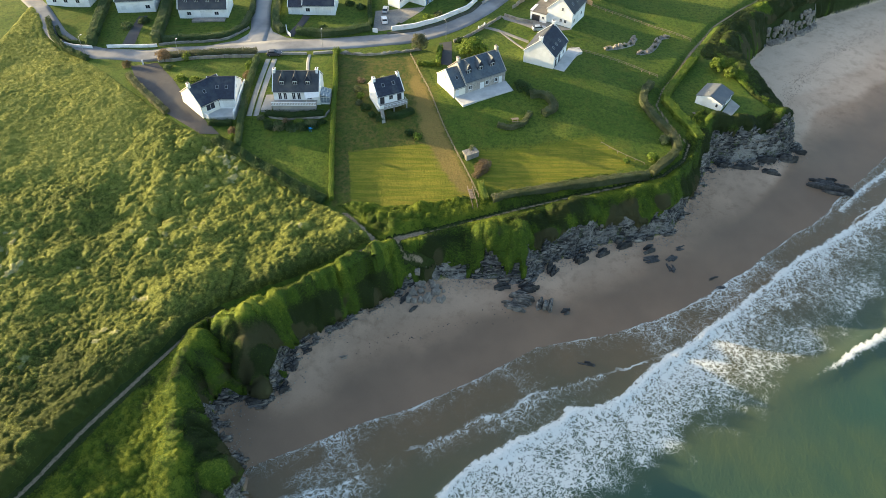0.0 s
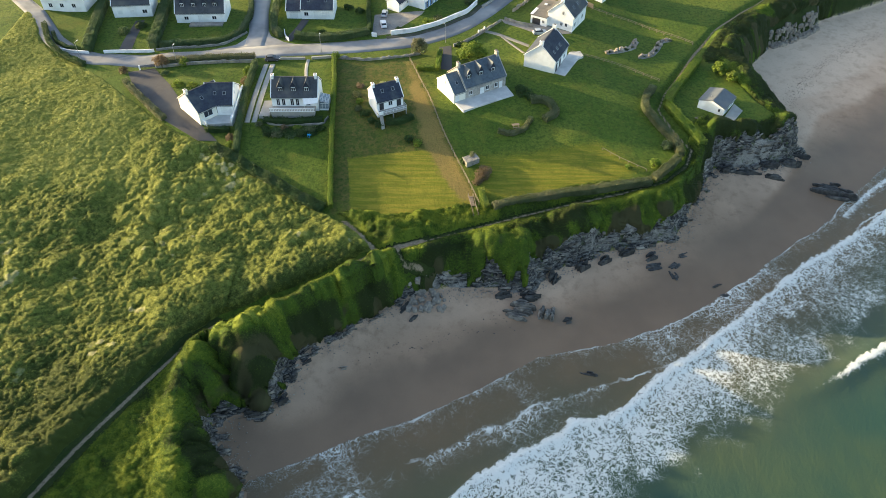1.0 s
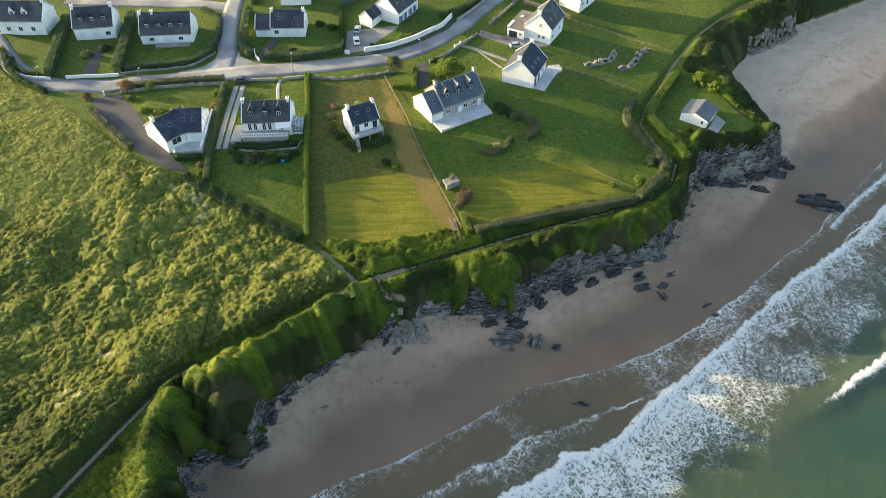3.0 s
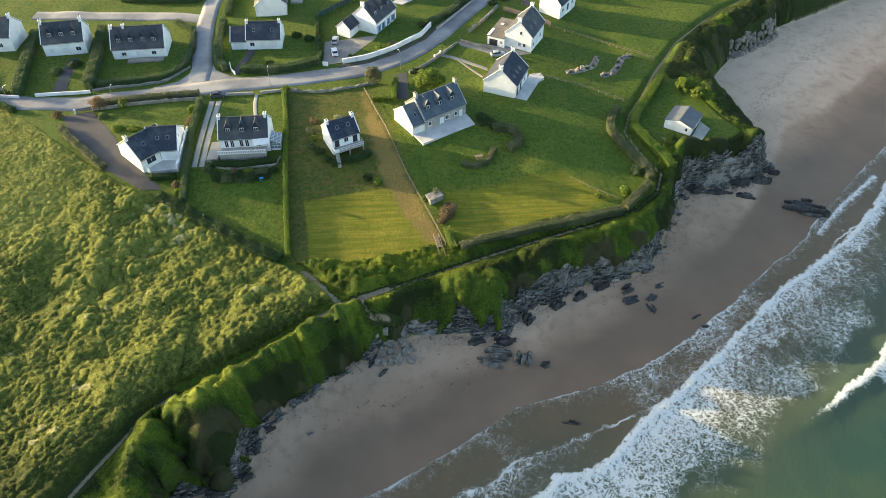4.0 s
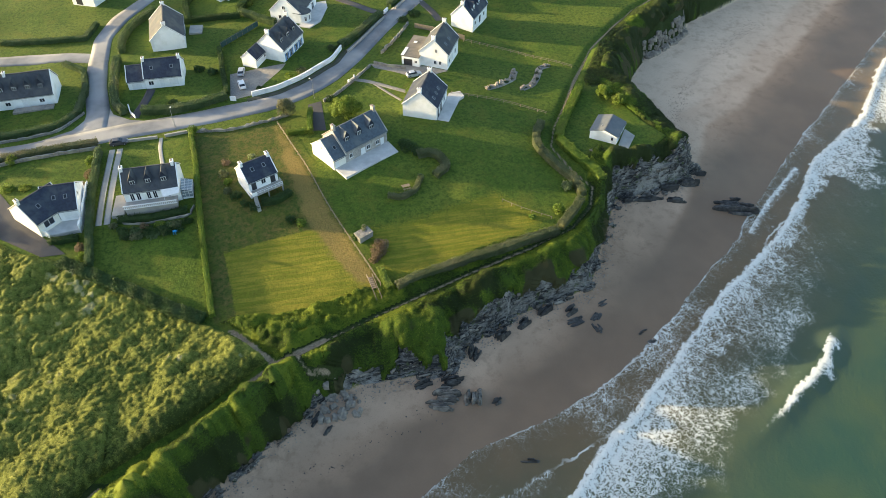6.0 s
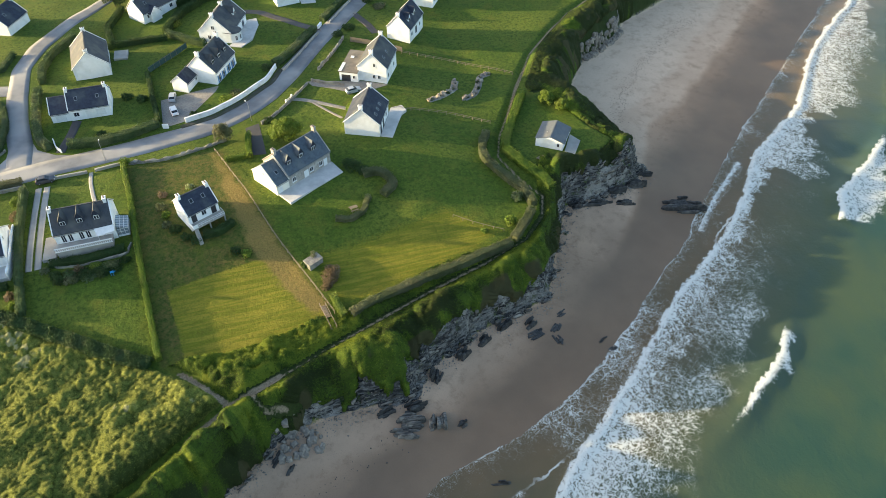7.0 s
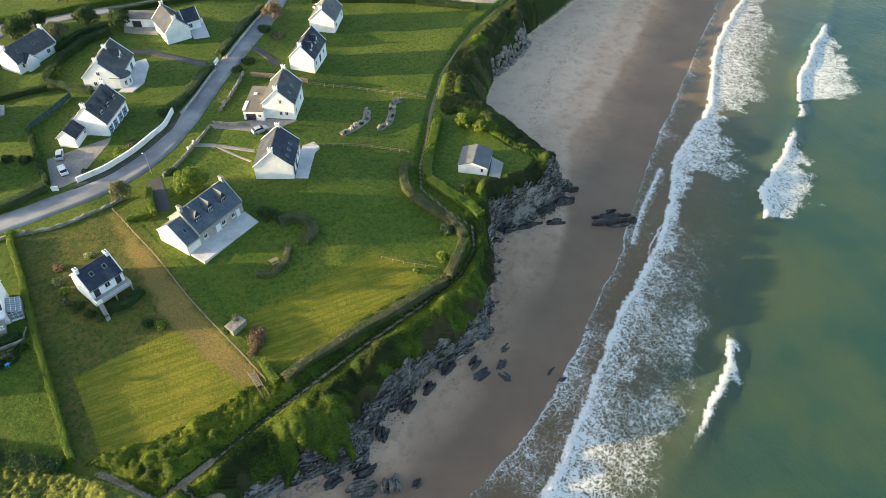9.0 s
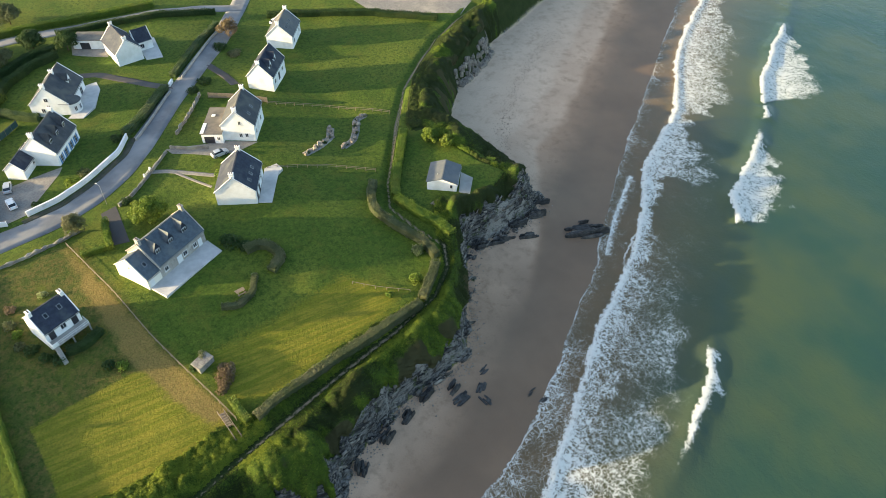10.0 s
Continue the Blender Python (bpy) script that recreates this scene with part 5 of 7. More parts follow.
for px in (-49.6, -47.85):
    ribbon("concrete_strip", [(px + 0.3, 176.2), (px + 0.15, 163), (px, 150.6)], 1.3, M["concrete"], 0.07, 0.9, "worn concrete wheel strip", "driveway")
slab("forecourt", [(-46.8, 152.0), (-44.2, 152.2), (-44.0, 159.0), (-46.6, 158.8)], 0.05, "concrete", "pale concrete yard beside a house")
ribbon("garden_path", [(-38.4, 178.8), (-38.4, 175), (-37.7, 170), (-36.6, 164.6)], 0.9, M["concrete"], 0.06, 0.8, "straight pale concrete garden path", "path")

# ---- houses ----
D_FRONT = [(1.0, 0, 1.0, 2.05, "white_door"), (4.9, 1.0, 1.0, 1.15, "window"), (8.4, 0.0, 1.25, 2.05, "white_door"), (9.9, 0.9, 1.1, 1.2, "window"), (12.6, 0.9, 1.0, 1.2, "window"), (14.0, 0.0, 1.0, 2.1, "white_door")]
c31, s31 = math.cos(radians(31)), math.sin(radians(31))
house(1.1 + 3.4 * c31, 158.3 + 3.4 * s31, 31, 12.1, 8.6, 3.4, 7.1, "granite-fronted house with a blue slate roof and three dormers", wall="granite", roof="slate_blue", front=[(a - 3.4, b, c, d, e) for a, b, c, d, e in D_FRONT[1:]],
      dormers=(1.9, 5.3, 8.9), chimneys=((0.35, 1.2), (None, 1.2)), dormer_wall="slate", dormer_at=0.34)
wing = house(1.1, 158.3, 31, 3.38, 8.4, 2.7, 5.9, "low side wing with a sunlit-toned gable and a slate roof", roof="slate_blue", wall="sunlit", front=D_FRONT[:1], ends=[(0, 4.2, 3.4, 0.5, 0.9, "window")], chimneys=(), skylights=(1.9,), sky_at=0.45)
slab("terrace", [(1.0 + 2.45, 154.8), (16.4, 161.9), (14.6, 166.4), (1.2, 158.6)], 0.12, "paving", "broad pale paved terrace in front of a house")

# The first wing carries the painted sunlight tone, the second stays plain white.
A_T = "white house wing in a sunlit tone with a dark slate roof and skylights"
house(-60.5, 149.3, 46, 8.2, 9.0, 2.6, 5.9, A_T.replace(" and skylights", ""), wall="sunlit", ends=[(0, 5.6, 3.8, 0.5, 0.9, "window")], chimneys=((0.4, 1.0),), skylights=(3.0,), front=[(2.6, 0.5, 2.4, 1.7, "window")])
house(-59.9, 152.8, 2, 7.0, 8.8, 2.6, 5.9, "white house wing with a dark slate roof and skylights", wall="render", skylights=(2.6, 4.9), chimneys=(), front=[(2.2, 0.1, 1.7, 2.1, "window"), (5.2, 0.1, 2.6, 2.1, "white_door")], ends=[(1, 3.5, 3.6, 0.6, 0.9, "window")])
slab("terrace", [(-58.9, 149.0), (-53.2, 149.6), (-53.0, 153.3), (-59.5, 153.2), (-60.2, 150.2)], 0.25, "paving", "pale tiled terrace behind a low wall")
wall_run([(-60.3, 149.9), (-58.9, 148.8)], 0.25, 1.5, "whitewall", "short white terrace wall", seed=31)
wall_run([(-52.9, 149.4), (-52.6, 153.2), (-52.6, 162.6)], 0.25, 2.3, "whitewall", "tall white screen wall beside a house", seed=32)

B = house(-43.6, 154.5, 0.8, 11.4, 7.6, 3.9, 7.1, "white house with slate roof, three pointed dormers and a balcony", roof="slate_mid", front=[(1.6, 1.5, 0.9, 2.0, "window"), (2.9, 1.5, 0.9, 2.0, "window"), (5.0, 1.5, 0.9, 2.0, "window"), (6.3, 1.5, 0.9, 2.0, "window"), (8.8, 1.5, 1.3, 2.0, "window"), (2.5, 0.05, 2.2, 1.1, "garage")],
          dormers=(2.3, 5.5, 8.7), dormer_at=0.30, dormer_wall="slate", chimneys=((0.3, 0.8), (10.8, 0.9)))
bm = bmesh.new()
box(bm, (-0.3, -2.6, 1.15), (10.7, 0.0, 1.38))
box(bm, (-0.1, -2.3, -1.3), (10.5, -0.02, 1.15))
part("balcony_floor", bm, M["concrete"], B)
bm = bmesh.new()
box(bm, (-0.3, -2.6, 1.38), (10.7, -2.45, 1.5))
box(bm, (-0.3, -2.62, 2.15), (10.7, -2.42, 2.3))
rail = part("balustrade", bm, M["frame"], B, "white moulded balustrade")
bm = bmesh.new()
tube(bm, [(0, 0, 1.5), (0, 0, 1.65), (0, 0, 1.8), (0, 0, 2.15)], (0.05, 0.11, 0.06, 0.07), 6)
me = bpy.data.meshes.new("baluster")
bm.to_mesh(me)
bm.free()
me.materials.append(M["frame"])
for k in range(28):
    shared("baluster", me, rail, pose(-0.05 + 0.39 * k, -2.53, 0))
bm = bmesh.new()
for p in ((8.3, -1.9), (11.4, -1.45)):
    tube(bm, [(p[0], p[1], 1.4), (p[0], p[1], 3.1)], (0.05, 0.05), 6)
v = [bm.verts.new(p) for p in ((8.2, -2.0, 3.0), (11.5, -1.5, 3.2), (11.5, -0.1, 3.9), (7.6, -0.1, 3.7))]
w = [bm.verts.new((q.co.x, q.co.y, q.co.z + 0.06)) for q in v]
bm.faces.new(w), bm.faces.new(v[::-1])
for i in range(4):
    bm.faces.new((v[i], v[(i + 1) % 4], w[(i + 1) % 4], w[i]))
part("awning", bm, M["frame"], B, "white canvas awning over the balcony")
con = thing("conservatory", -32.1, 154.9, height(-31, 156) - 0.1, 1, "glazed white-framed conservatory on a low base", "conservatory")
con.matrix_basis = con.matrix_basis @ Matrix.Diagonal((0.92, 0.62, 0.9, 1))
bm = bmesh.new()
box(bm, (0.02, 0, -0.8), (2.4, 6.2, 0.55))
part("base", bm, M["render"], con)
bm = bmesh.new()
box(bm, (0.1, 0.08, 0.55), (2.3, 6.1, 2.3))
v = [bm.verts.new(p) for p in ((0.02, 0.0, 3.1), (0.02, 6.2, 3.1), (2.45, 6.2, 2.3), (2.45, 0.0, 2.3))]
bm.faces.new(v[::-1])
part("pane", bm, M["glass_pale"], con)
for k in range(8):
    bm = bmesh.new()
    yy = k * 0.885
    tube(bm, [(0.03, yy, 3.13), (2.47, yy, 2.33), (2.47, yy, 0.55)], (0.055, 0.055, 0.055), 4)
    part("glazing_bar", bm, M["frame"], con)
bm = bmesh.new()
for zz in (0.6, 1.5, 2.32):
    tube(bm, [(0.05, -0.02, zz), (2.47, -0.02, zz), (2.47, 6.22, zz), (0.05, 6.22, zz)], [0.055] * 4, 4)
for xx in (0.8, 1.6):
    tube(bm, [(xx, 0, 3.15 - 0.33 * xx), (xx, 6.2, 3.15 - 0.33 * xx)], (0.05, 0.05), 4)
    tube(bm, [(xx, -0.02, 0.55), (xx, -0.02, 3.1 - 0.33 * xx)], (0.05, 0.05), 4)
part("rim", bm, M["frame"], con)

C = house(-17.6, 152.4, 25, 6.9, 6.2, 4.0, 6.7, "small white house with dark slate roof and raised balcony", front=[(1.2, 1.6, 1.1, 2.0, "door"), (3.5, 2.3, 1.1, 1.2, "window"), (5.7, 1.6, 1.1, 2.0, "door"), (2.2, 0.1, 1.8, 1.2, "garage")], skylights=(2.2, 4.9), sky_at=0.55, chimneys=((0.35, 0.8), (None, 0.8)))
bm = bmesh.new()
box(bm, (-0.2, -1.9, 1.25), (7.1, 0.0, 1.5))
for k in (0.0, 3.4, 6.8):
    box(bm, (k, -1.8, -1.2), (k + 0.25, -1.55, 1.25))
part("balcony_floor", bm, M["concrete"], C)
bm = bmesh.new()
for zz in (1.9, 2.35):
    tube(bm, [(0.9, -1.85, zz), (7.05, -1.85, zz), (7.05, -0.1, zz)], [0.045] * 3, 5)
for k in range(8):
    tube(bm, [(0.9 + 0.87 * k, -1.85, 1.5), (0.9 + 0.87 * k, -1.85, 2.35)], (0.035, 0.035), 5)
part("railing", bm, M["frame"], C)
bm = bmesh.new()
for k in range(9):
    box(bm, (-0.1 - 0.06 * k, -2.16 - 0.26 * k, -1.2), (0.7 - 0.06 * k, -1.9 - 0.26 * k, 1.3 - 0.22 * k))
part("steps", bm, M["concrete"], C, "grey outside steps")
bm = bmesh.new()
box(bm, (-0.2, -1.9, 1.5), (0.85, -1.75, 2.35))
box(bm, (-0.2, -1.75, 1.5), (-0.05, -0.05, 2.35))
part("parapet", bm, M["render"], C, "white corner parapet")

house(27.6, 172.9, 64.5, 10.3, 8.6, 3.5, 7.3, "white gabled house with dark slate roof and pale terrace", front=[(1.6, 0.1, 1.2, 2.1, "door"), (4.4, 0.1, 1.2, 2.1, "door"), (7.6, 0.9, 1.3, 1.2, "window")], skylights=(2.4, 4.6, 6.8), sky_at=0.3, wall="render")
slab("terrace", [(27.8, 173.0), (30.4, 171.6), (35.0, 180.6), (36.6, 182.0), (36.0, 184.4), (33.0, 184.0)], 0.10, "paving", "pale paved terrace along a house")

F_H = house(69.5, 158.9, 53, 7.2, 6.8, 2.2, 3.3, "small white cabin with a grey sheet roof on the point", wall="render", roof="sheet", ends=[(0, 5.6, 1.0, 0.5, 0.8, "door")], front=[(2.5, 0.05, 1.5, 2.0, "window"), (5.2, 0.8, 1.2, 1.0, "window")], chimneys=(), coping=False)
bm = bmesh.new()
tube(bm, [(2.0, 4.6, 2.6), (2.0, 4.6, 3.4)], (0.1, 0.1), 8)
part("flue", bm, M["metal"], F_H)
slab("terrace", [(69.9, 158.5), (71.6, 156.4), (75.4, 161.4), (74.0, 164.6)], 0.08, "concrete", "grey concrete terrace beside a cabin")

house(35.0, 195.8, 62, 10.6, 7.8, 4.2, 8.0, "white two-storey house with slate roof and dormers", roof="slate_mid", front=[(1.8, 0.9, 1.1, 1.2, "window"), (4.6, 0.1, 1.2, 2.1, "white_door"), (7.6, 0.9, 1.1, 1.2, "window")], ends=[(0, 5.8, 1.0, 0.8, 1.1, "window"), (0, 4.4, 1.0, 0.8, 1.1, "window"), (0, 4.6, 4.4, 0.7, 1.1, "window")],
      skylights=(3.0, 6.0), sky_at=0.35)
gar = thing("garage", 27.8, 198.2, height(28, 199), 62, "white garage wing with a brown flat roof", "garage")
bm = bmesh.new()
box(bm, (0, 0, -1.0), (11.0, 5.0, 2.7))
part("wall", bm, M["render"], gar)
bm = bmesh.new()
box(bm, (-0.2, -0.02, 2.7), (11.2, 5.2, 2.92), bevel=0.04)
part("roof", bm, M["brown_roof"], gar)
bm = bmesh.new()
box(bm, (0.02, 4.4, 2.9), (4.2, 5.22, 3.0))
part("parapet", bm, M["render"], gar)
shared("garage_door", window_mesh("garage", 2.4, 2.0, M["dark_door"]), gar, pose(0, 3.2, 0, 0, 0, -90))
window(gar, pose(0, 1.0, 1.0, 0, 0, -90), 0.8, 0.9)
bm = bmesh.new()
box(bm, (7.0, 3.0, 2.92), (7.9, 3.9, 3.1), bevel=0.03)
part("rooflight", bm, M["frame"], gar)

house(46.9, 217.0, 54.5, 11.2, 6.9, 3.6, 7.3, "white gabled house with dark slate roof by the fields", dormers=(3.0, 7.0), front=[(2.0, 0.9, 1.1, 1.2, "window"), (5.5, 0.1, 1.1, 2.1, "door"), (8.6, 0.9, 1.1, 1.2, "window")], chimneys=((0.35, 0.9),))
house(60.2, 238.6, 57, 10.4, 7.6, 3.5, 7.0, "white house with grey slate roof and a glazed porch", roof="slate_grey", skylights=(2.0, 4.2, 6.4), front=[(2.2, 0.9, 1.1, 1.2, "window"), (8.6, 0.9, 1.1, 1.2, "window")])
K = house(-7.8, 207.6, 58.7, 11.2, 8.4, 3.6, 7.8, "white house with blue shutters and three dormers", roof="slate_mid", front=[(1.7, 0.1, 1.0, 2.1, "blue"), (4.1, 0.1, 1.0, 2.1, "blue"), (6.9, 0.1, 1.0, 2.1, "blue"), (9.4, 0.1, 1.0, 2.1, "blue")], dormers=(2.2, 5.6, 9.0), dormer_wall="slate")
house(-15.3, 206.3, 58.7, 7.6, 4.3, 2.4, 4.3, "low white garage with a slate roof", front=[(4.6, 0.9, 0.8, 0.8, "window")], chimneys=(), group="garages")
L_H = house(-2.0, 228.2, 65, 12.4, 9.4, 3.2, 7.6, "white house with a rounded bay and hipped slate roof", roof="slate_mid", front=[(5.8, 0.8, 1.4, 1.2, "window"), (9.5, 0.1, 1.6, 2.1, "window")], ends=[(0, 4.5, 3.9, 1.0, 1.1, "window"), (0, 3.0, 0.9, 1.0, 1.2, "window")], dormers=(8.2,), chimneys=((0.5, 1.1), (7.5, 1.0)))
bm = bmesh.new()
arc = [(2.2 + 2.1 * math.cos(a), -2.1 * math.sin(a)) for a in np.linspace(math.pi, 0, 15)]
solid(bm, [(a, b) for a, b in arc] + [(4.3, 1.0), (0.1, 1.0)], -1.0, 2.9)
bay = part("bay", bm, M["render"], L_H)
bm = bmesh.new()
tip = bm.verts.new((2.2, 2.6, 4.9))
rim = [bm.verts.new((2.2 + (a - 2.2) * 1.12, b * 1.12, 2.95)) for a, b in arc] + [bm.verts.new((4.5, 2.4, 3.1)), bm.verts.new((-0.1, 2.4, 3.1))]
for a, b in zip(rim, rim[1:] + rim[:1]):
    bm.faces.new((a, b, tip))
bmesh.ops.recalc_face_normals(bm, faces=bm.faces)
part("bay_roof", bm, M["slate_mid"], bay)
for k in (3, 6, 9, 12):
    a = math.pi * (1 - k / 14)
    window(L_H, pose(2.2 + 2.1 * math.cos(a), -2.1 * math.sin(a), 0.8, 0, 0, math.degrees(-a) + 90), 0.75, 1.4)
slab("terrace", [(-3.2, 226.6), (0.2, 225.0), (3.6, 228.6), (6.4, 236.6), (6.2, 241.0), (3.4, 240.5), (-1.8, 228.2)], 0.08, "paving", "pale curving terrace round a house")
house(20.2, 247.6, 99, 11.0, 7.0, 3.4, 6.9, "white house with slate roof and a front gable", front=[(3.5, 0.1, 1.4, 2.1, "window"), (7.5, 0.9, 1.2, 1.2, "window")], chimneys=((None, 1.0), (0.4, 0.8)))
house(19.5, 252.0, 9, 4.6, 4.0, 3.0, 5.6, "white cross gable with a slate roof", chimneys=(), front=[(1.6, 0.8, 1.2, 1.3, "window")], group="garages")
slab("terrace", [(20.6, 246.6), (25.0, 246.0), (25.4, 258.5), (20.0, 259.5)], 0.06, "paving", "pale paved terrace behind a house")
gar2 = thing("garage", 12.0, 258.4, height(10, 260), 152, "white flat-roofed garage joined to a house", "garage")
bm = bmesh.new()
box(bm, (0, -5.0, -1.0), (9.0, 0, 2.6))
part("wall", bm, M["render"], gar2)
bm = bmesh.new()
box(bm, (-0.15, -5.15, 2.6), (9.15, 0.15, 2.8), bevel=0.04)
part("roof", bm, M["brown_roof"], gar2)
shared("garage_door", window_mesh("garage", 2.6, 2.0, M["dark_door"]), gar2, pose(5.5, 0, 0, 0, 0, 180))
house(-25.6, 248.0, 40, 13.5, 6.8, 2.9, 6.3, "long white house with a slate roof", roof="slate_mid", skylights=(3.0, 8.0), front=[(2.0, 0.9, 1.2, 1.2, "window"), (10.5, 0.9, 1.2, 1.2, "window")])
house(-20.5, 250.5, 130, 3.8, 3.4, 2.6, 4.2, "low white porch wing with a slate roof", chimneys=(), group="garages")
house(-34.4, 221.4, 95, 13.0, 9.0, 3.3, 7.3, "white house with a steep grey slate roof", roof="slate_mid", front=[(3.0, 0.9, 1.2, 1.3, "window"), (6.5, 0.1, 1.2, 2.1, "door"), (10.0, 0.9, 1.2, 1.3, "window")], chimneys=((0.6, 0.7), (None, 0.9)))
slab("porch", [(-34.0, 228.4), (-30.4, 228.0), (-30.2, 232.6), (-33.9, 233.0)], 0.5, "concrete", "raised concrete porch platform", "porch")
house(-43.6, 201.9, -0.5, 9.5, 7.6, 3.0, 6.1, "low white house with a dark slate roof", skylights=(2.2, 7.2), front=[(1.5, 0.9, 1.3, 1.2, "window"), (4.2, 0.1, 1.1, 2.1, "white_door"), (7.2, 0.5, 2.2, 1.7, "white_door")], chimneys=((0.3, 0.8), (None, 0.8)))
house(-48.0, 202.1, -0.5, 4.3, 7.0, 2.4, 4.9, "low white side wing with a slate roof", front=[(2.2, 0.1, 2.4, 2.0, "white_door")], chimneys=(), group="garages")
house(-98.6, 201.6, 7, 11.0, 8.6, 3.8, 7.6, "white house with slate roof and three dormers", roof="slate_mid", dormers=(2.4, 5.5, 8.6), dormer_wall="slate", front=[(2.0, 1.0, 1.4, 1.2, "white_door"), (5.5, 1.0, 1.4, 1.2, "white_door"), (9.0, 1.0, 1.4, 1.2, "window")])
house(-79.6, 199.2, 2.5, 14.2, 8.4, 3.0, 7.2, "long white house with slate roof and four dormers", roof="slate_mid", dormers=(2.2, 5.4, 8.6, 11.6), dormer_wall="slate", front=[(3.0, 0.9, 1.3, 1.1, "window"), (7.0, 0.1, 1.3, 2.1, "white_door"), (11.0, 0.9, 1.3, 1.1, "window")], chimneys=((0.35, 0.8), (3.6, 0.9)))
slab("terrace", [(-75.5, 196.8), (-66.0, 197.2), (-66.0, 199.2), (-75.5, 198.8)], 0.35, "gravel", "raised stone terrace under a house")
house(-121.0, 205.5, -2, 13.0, 8.6, 4.2, 7.8, "white house with slate roof and wide dormer", roof="slate_mid", front=[(2.6, 1.0, 1.2, 1.3, "window"), (6.0, 1.0, 1.2, 1.3, "window"), (9.6, 1.0, 1.2, 1.3, "window")], dormers=(4.5, 8.0))
house(-62.6, 251.4, 62, 9.5, 8.0, 3.0, 6.4, "white house with slate roof near the lane", ends=[(0, 2.6, 0.1, 2.2, 2.0, "garage")], skylights=(3.0,))

# ---- walls, hedges and fences ----
ribbon("verge", [(-18.0, 191.0), (-9.8, 193.2), (-4.6, 196.3), (-0.4, 199.6), (5.9, 204.9), (9.2, 210.6)], 1.5, M["earth"], 0.10, 0.8, "dark earth verge along a roadside wall", "verge")
wall_run([(-16.8, 192.6), (-10.1, 194.6), (-5.4, 197.4), (-1.4, 200.6), (4.9, 205.9), (8.0, 211.3)], 0.35, 1.3, "whitewall", "long curved white roadside wall", cap="frame", seed=5, step=0.9, rough=0.01)
wall_run([(-22.2, 191.8), (-20.8, 191.4)], 0.3, 1.2, "whitewall", "short white gate wall", seed=6, rough=0.01)
wall_run([(-47.4, 194.2), (-46.6, 190.6), (-45.2, 188.6)], 0.25, 1.0, "whitewall", "short white gate wall", seed=8, rough=0.01)
wall_run([(-95.0, 181.6), (-81.4, 182.5)], 0.3, 0.9, "whitewall", "low white roadside wall", seed=9, rough=0.01)
wall_run([(-114.5, 192.4), (-111.5, 186.5), (-108.4, 183.2), (-104.5, 181.8), (-99.0, 181.3)], 0.3, 0.8, "whitewall", "low curved white roadside wall", seed=10, rough=0.02)
wall_run([(-81, 183.0), (-63.4, 186.6), (-58.0, 193.5)], 0.35, 0.6, "stonewall", "low stone wall under a clipped hedge", seed=11)
wall_run([(-46.6, 178.6), (-39.2, 178.9)], 0.4, 0.7, "concrete", "low rendered roadside wall", seed=12, rough=0.02)
wall_run([(-37.5, 179.0), (-31.0, 179.6)], 0.4, 0.7, "concrete", "low rendered roadside wall", seed=13, rough=0.02)
wall_run([(-30.2, 179.2), (-22, 178.4), (-14.2, 180.2), (-8.0, 182.6)], 0.6, 0.6, "stonewall", "low mossy dry stone wall", seed=14, rough=0.12)
wall_run([(-78.5, 174.5), (-65, 176.0), (-52.4, 177.4)], 0.35, 0.8, "stonewall", "low stone roadside wall", seed=15)
wall_run([(1.0, 186.4), (4.4, 189.0), (8.4, 193.4), (12.0, 197.6), (14.8, 201.2)], 0.4, 0.8, "stonewall", "low grey stone wall along a lawn", seed=16)
wall_run([(18.6, 207.0), (22.0, 211.4), (25.1, 216.0), (28.6, 221.6)], 0.5, 1.0, "stonewall", "rough stone garden wall", seed=17, rough=0.1)
wall_run([(16.0, 202.4), (19.5, 199.6), (24.0, 197.6)], 0.35, 0.8, "stonewall", "low stone drive wall", seed=18)
wall_run([(-46, 152.2), (-44.6, 150.0), (-40, 149.2), (-30.5, 149.6), (-29.8, 152.4)], 0.3, 0.4, "stonewall", "low stone edging of a garden bed", seed=19)
wall_run([(9.6, 209.2), (22.2, 226.4)], 0.35, 0.7, "concrete", "low roadside wall under a hedge", seed=20, rough=0.02)
wall_run([(26.6, 232.4), (44.8, 258.6)], 0.35, 0.7, "concrete", "low roadside wall under a hedge", seed=21, rough=0.02)
wall_run([(22.6, 229.4), (24.0, 231.8)], 0.5, 1.0, "whitewall", "short white gate wall", seed=22, rough=0.01)

hedge([(-31.2, 177.8), (-29.6, 165), (-28.6, 152), (-27.4, 136), (-26.1, 123.2)], 0.85, 1.5, "leaf_light", "narrow clipped green boundary hedge", 41, dense=80)
hedge([(-52.0, 175.5), (-51.6, 160), (-51.0, 148), (-50.2, 140)], 1.1, 1.9, "leaf_hedge", "dark green boundary hedge", 42)
hedge([(-78, 176.4), (-66, 177.6), (-53, 179.0)], 1.6, 1.5, "leaf_olive", "loose reddish flowering roadside hedge", 43)
hedge([(-80.5, 185.4), (-71, 187.0), (-63.4, 188.8), (-59.6, 193.6), (-58.8, 203), (-60.4, 212.5), (-66, 217.5)], 1.3, 1.4, "leaf_hedge", "clipped grey-green hedge round a corner garden", 44)
hedge([(-82.2, 184.2), (-83.6, 198), (-86.2, 214)], 2.3, 2.6, "leaf_hedge", "tall thick grey-green hedge between gardens", 45)
hedge([(-99.6, 182.2), (-101.4, 192), (-104.6, 213)], 2.2, 2.4, "leaf_hedge", "tall thick grey-green hedge between gardens", 46)
hedge([(-113, 192), (-110.4, 187.4), (-106, 183.8), (-101, 182.8)], 0.8, 0.9, "leaf_dark", "low dark garden hedge behind a white wall", 47)
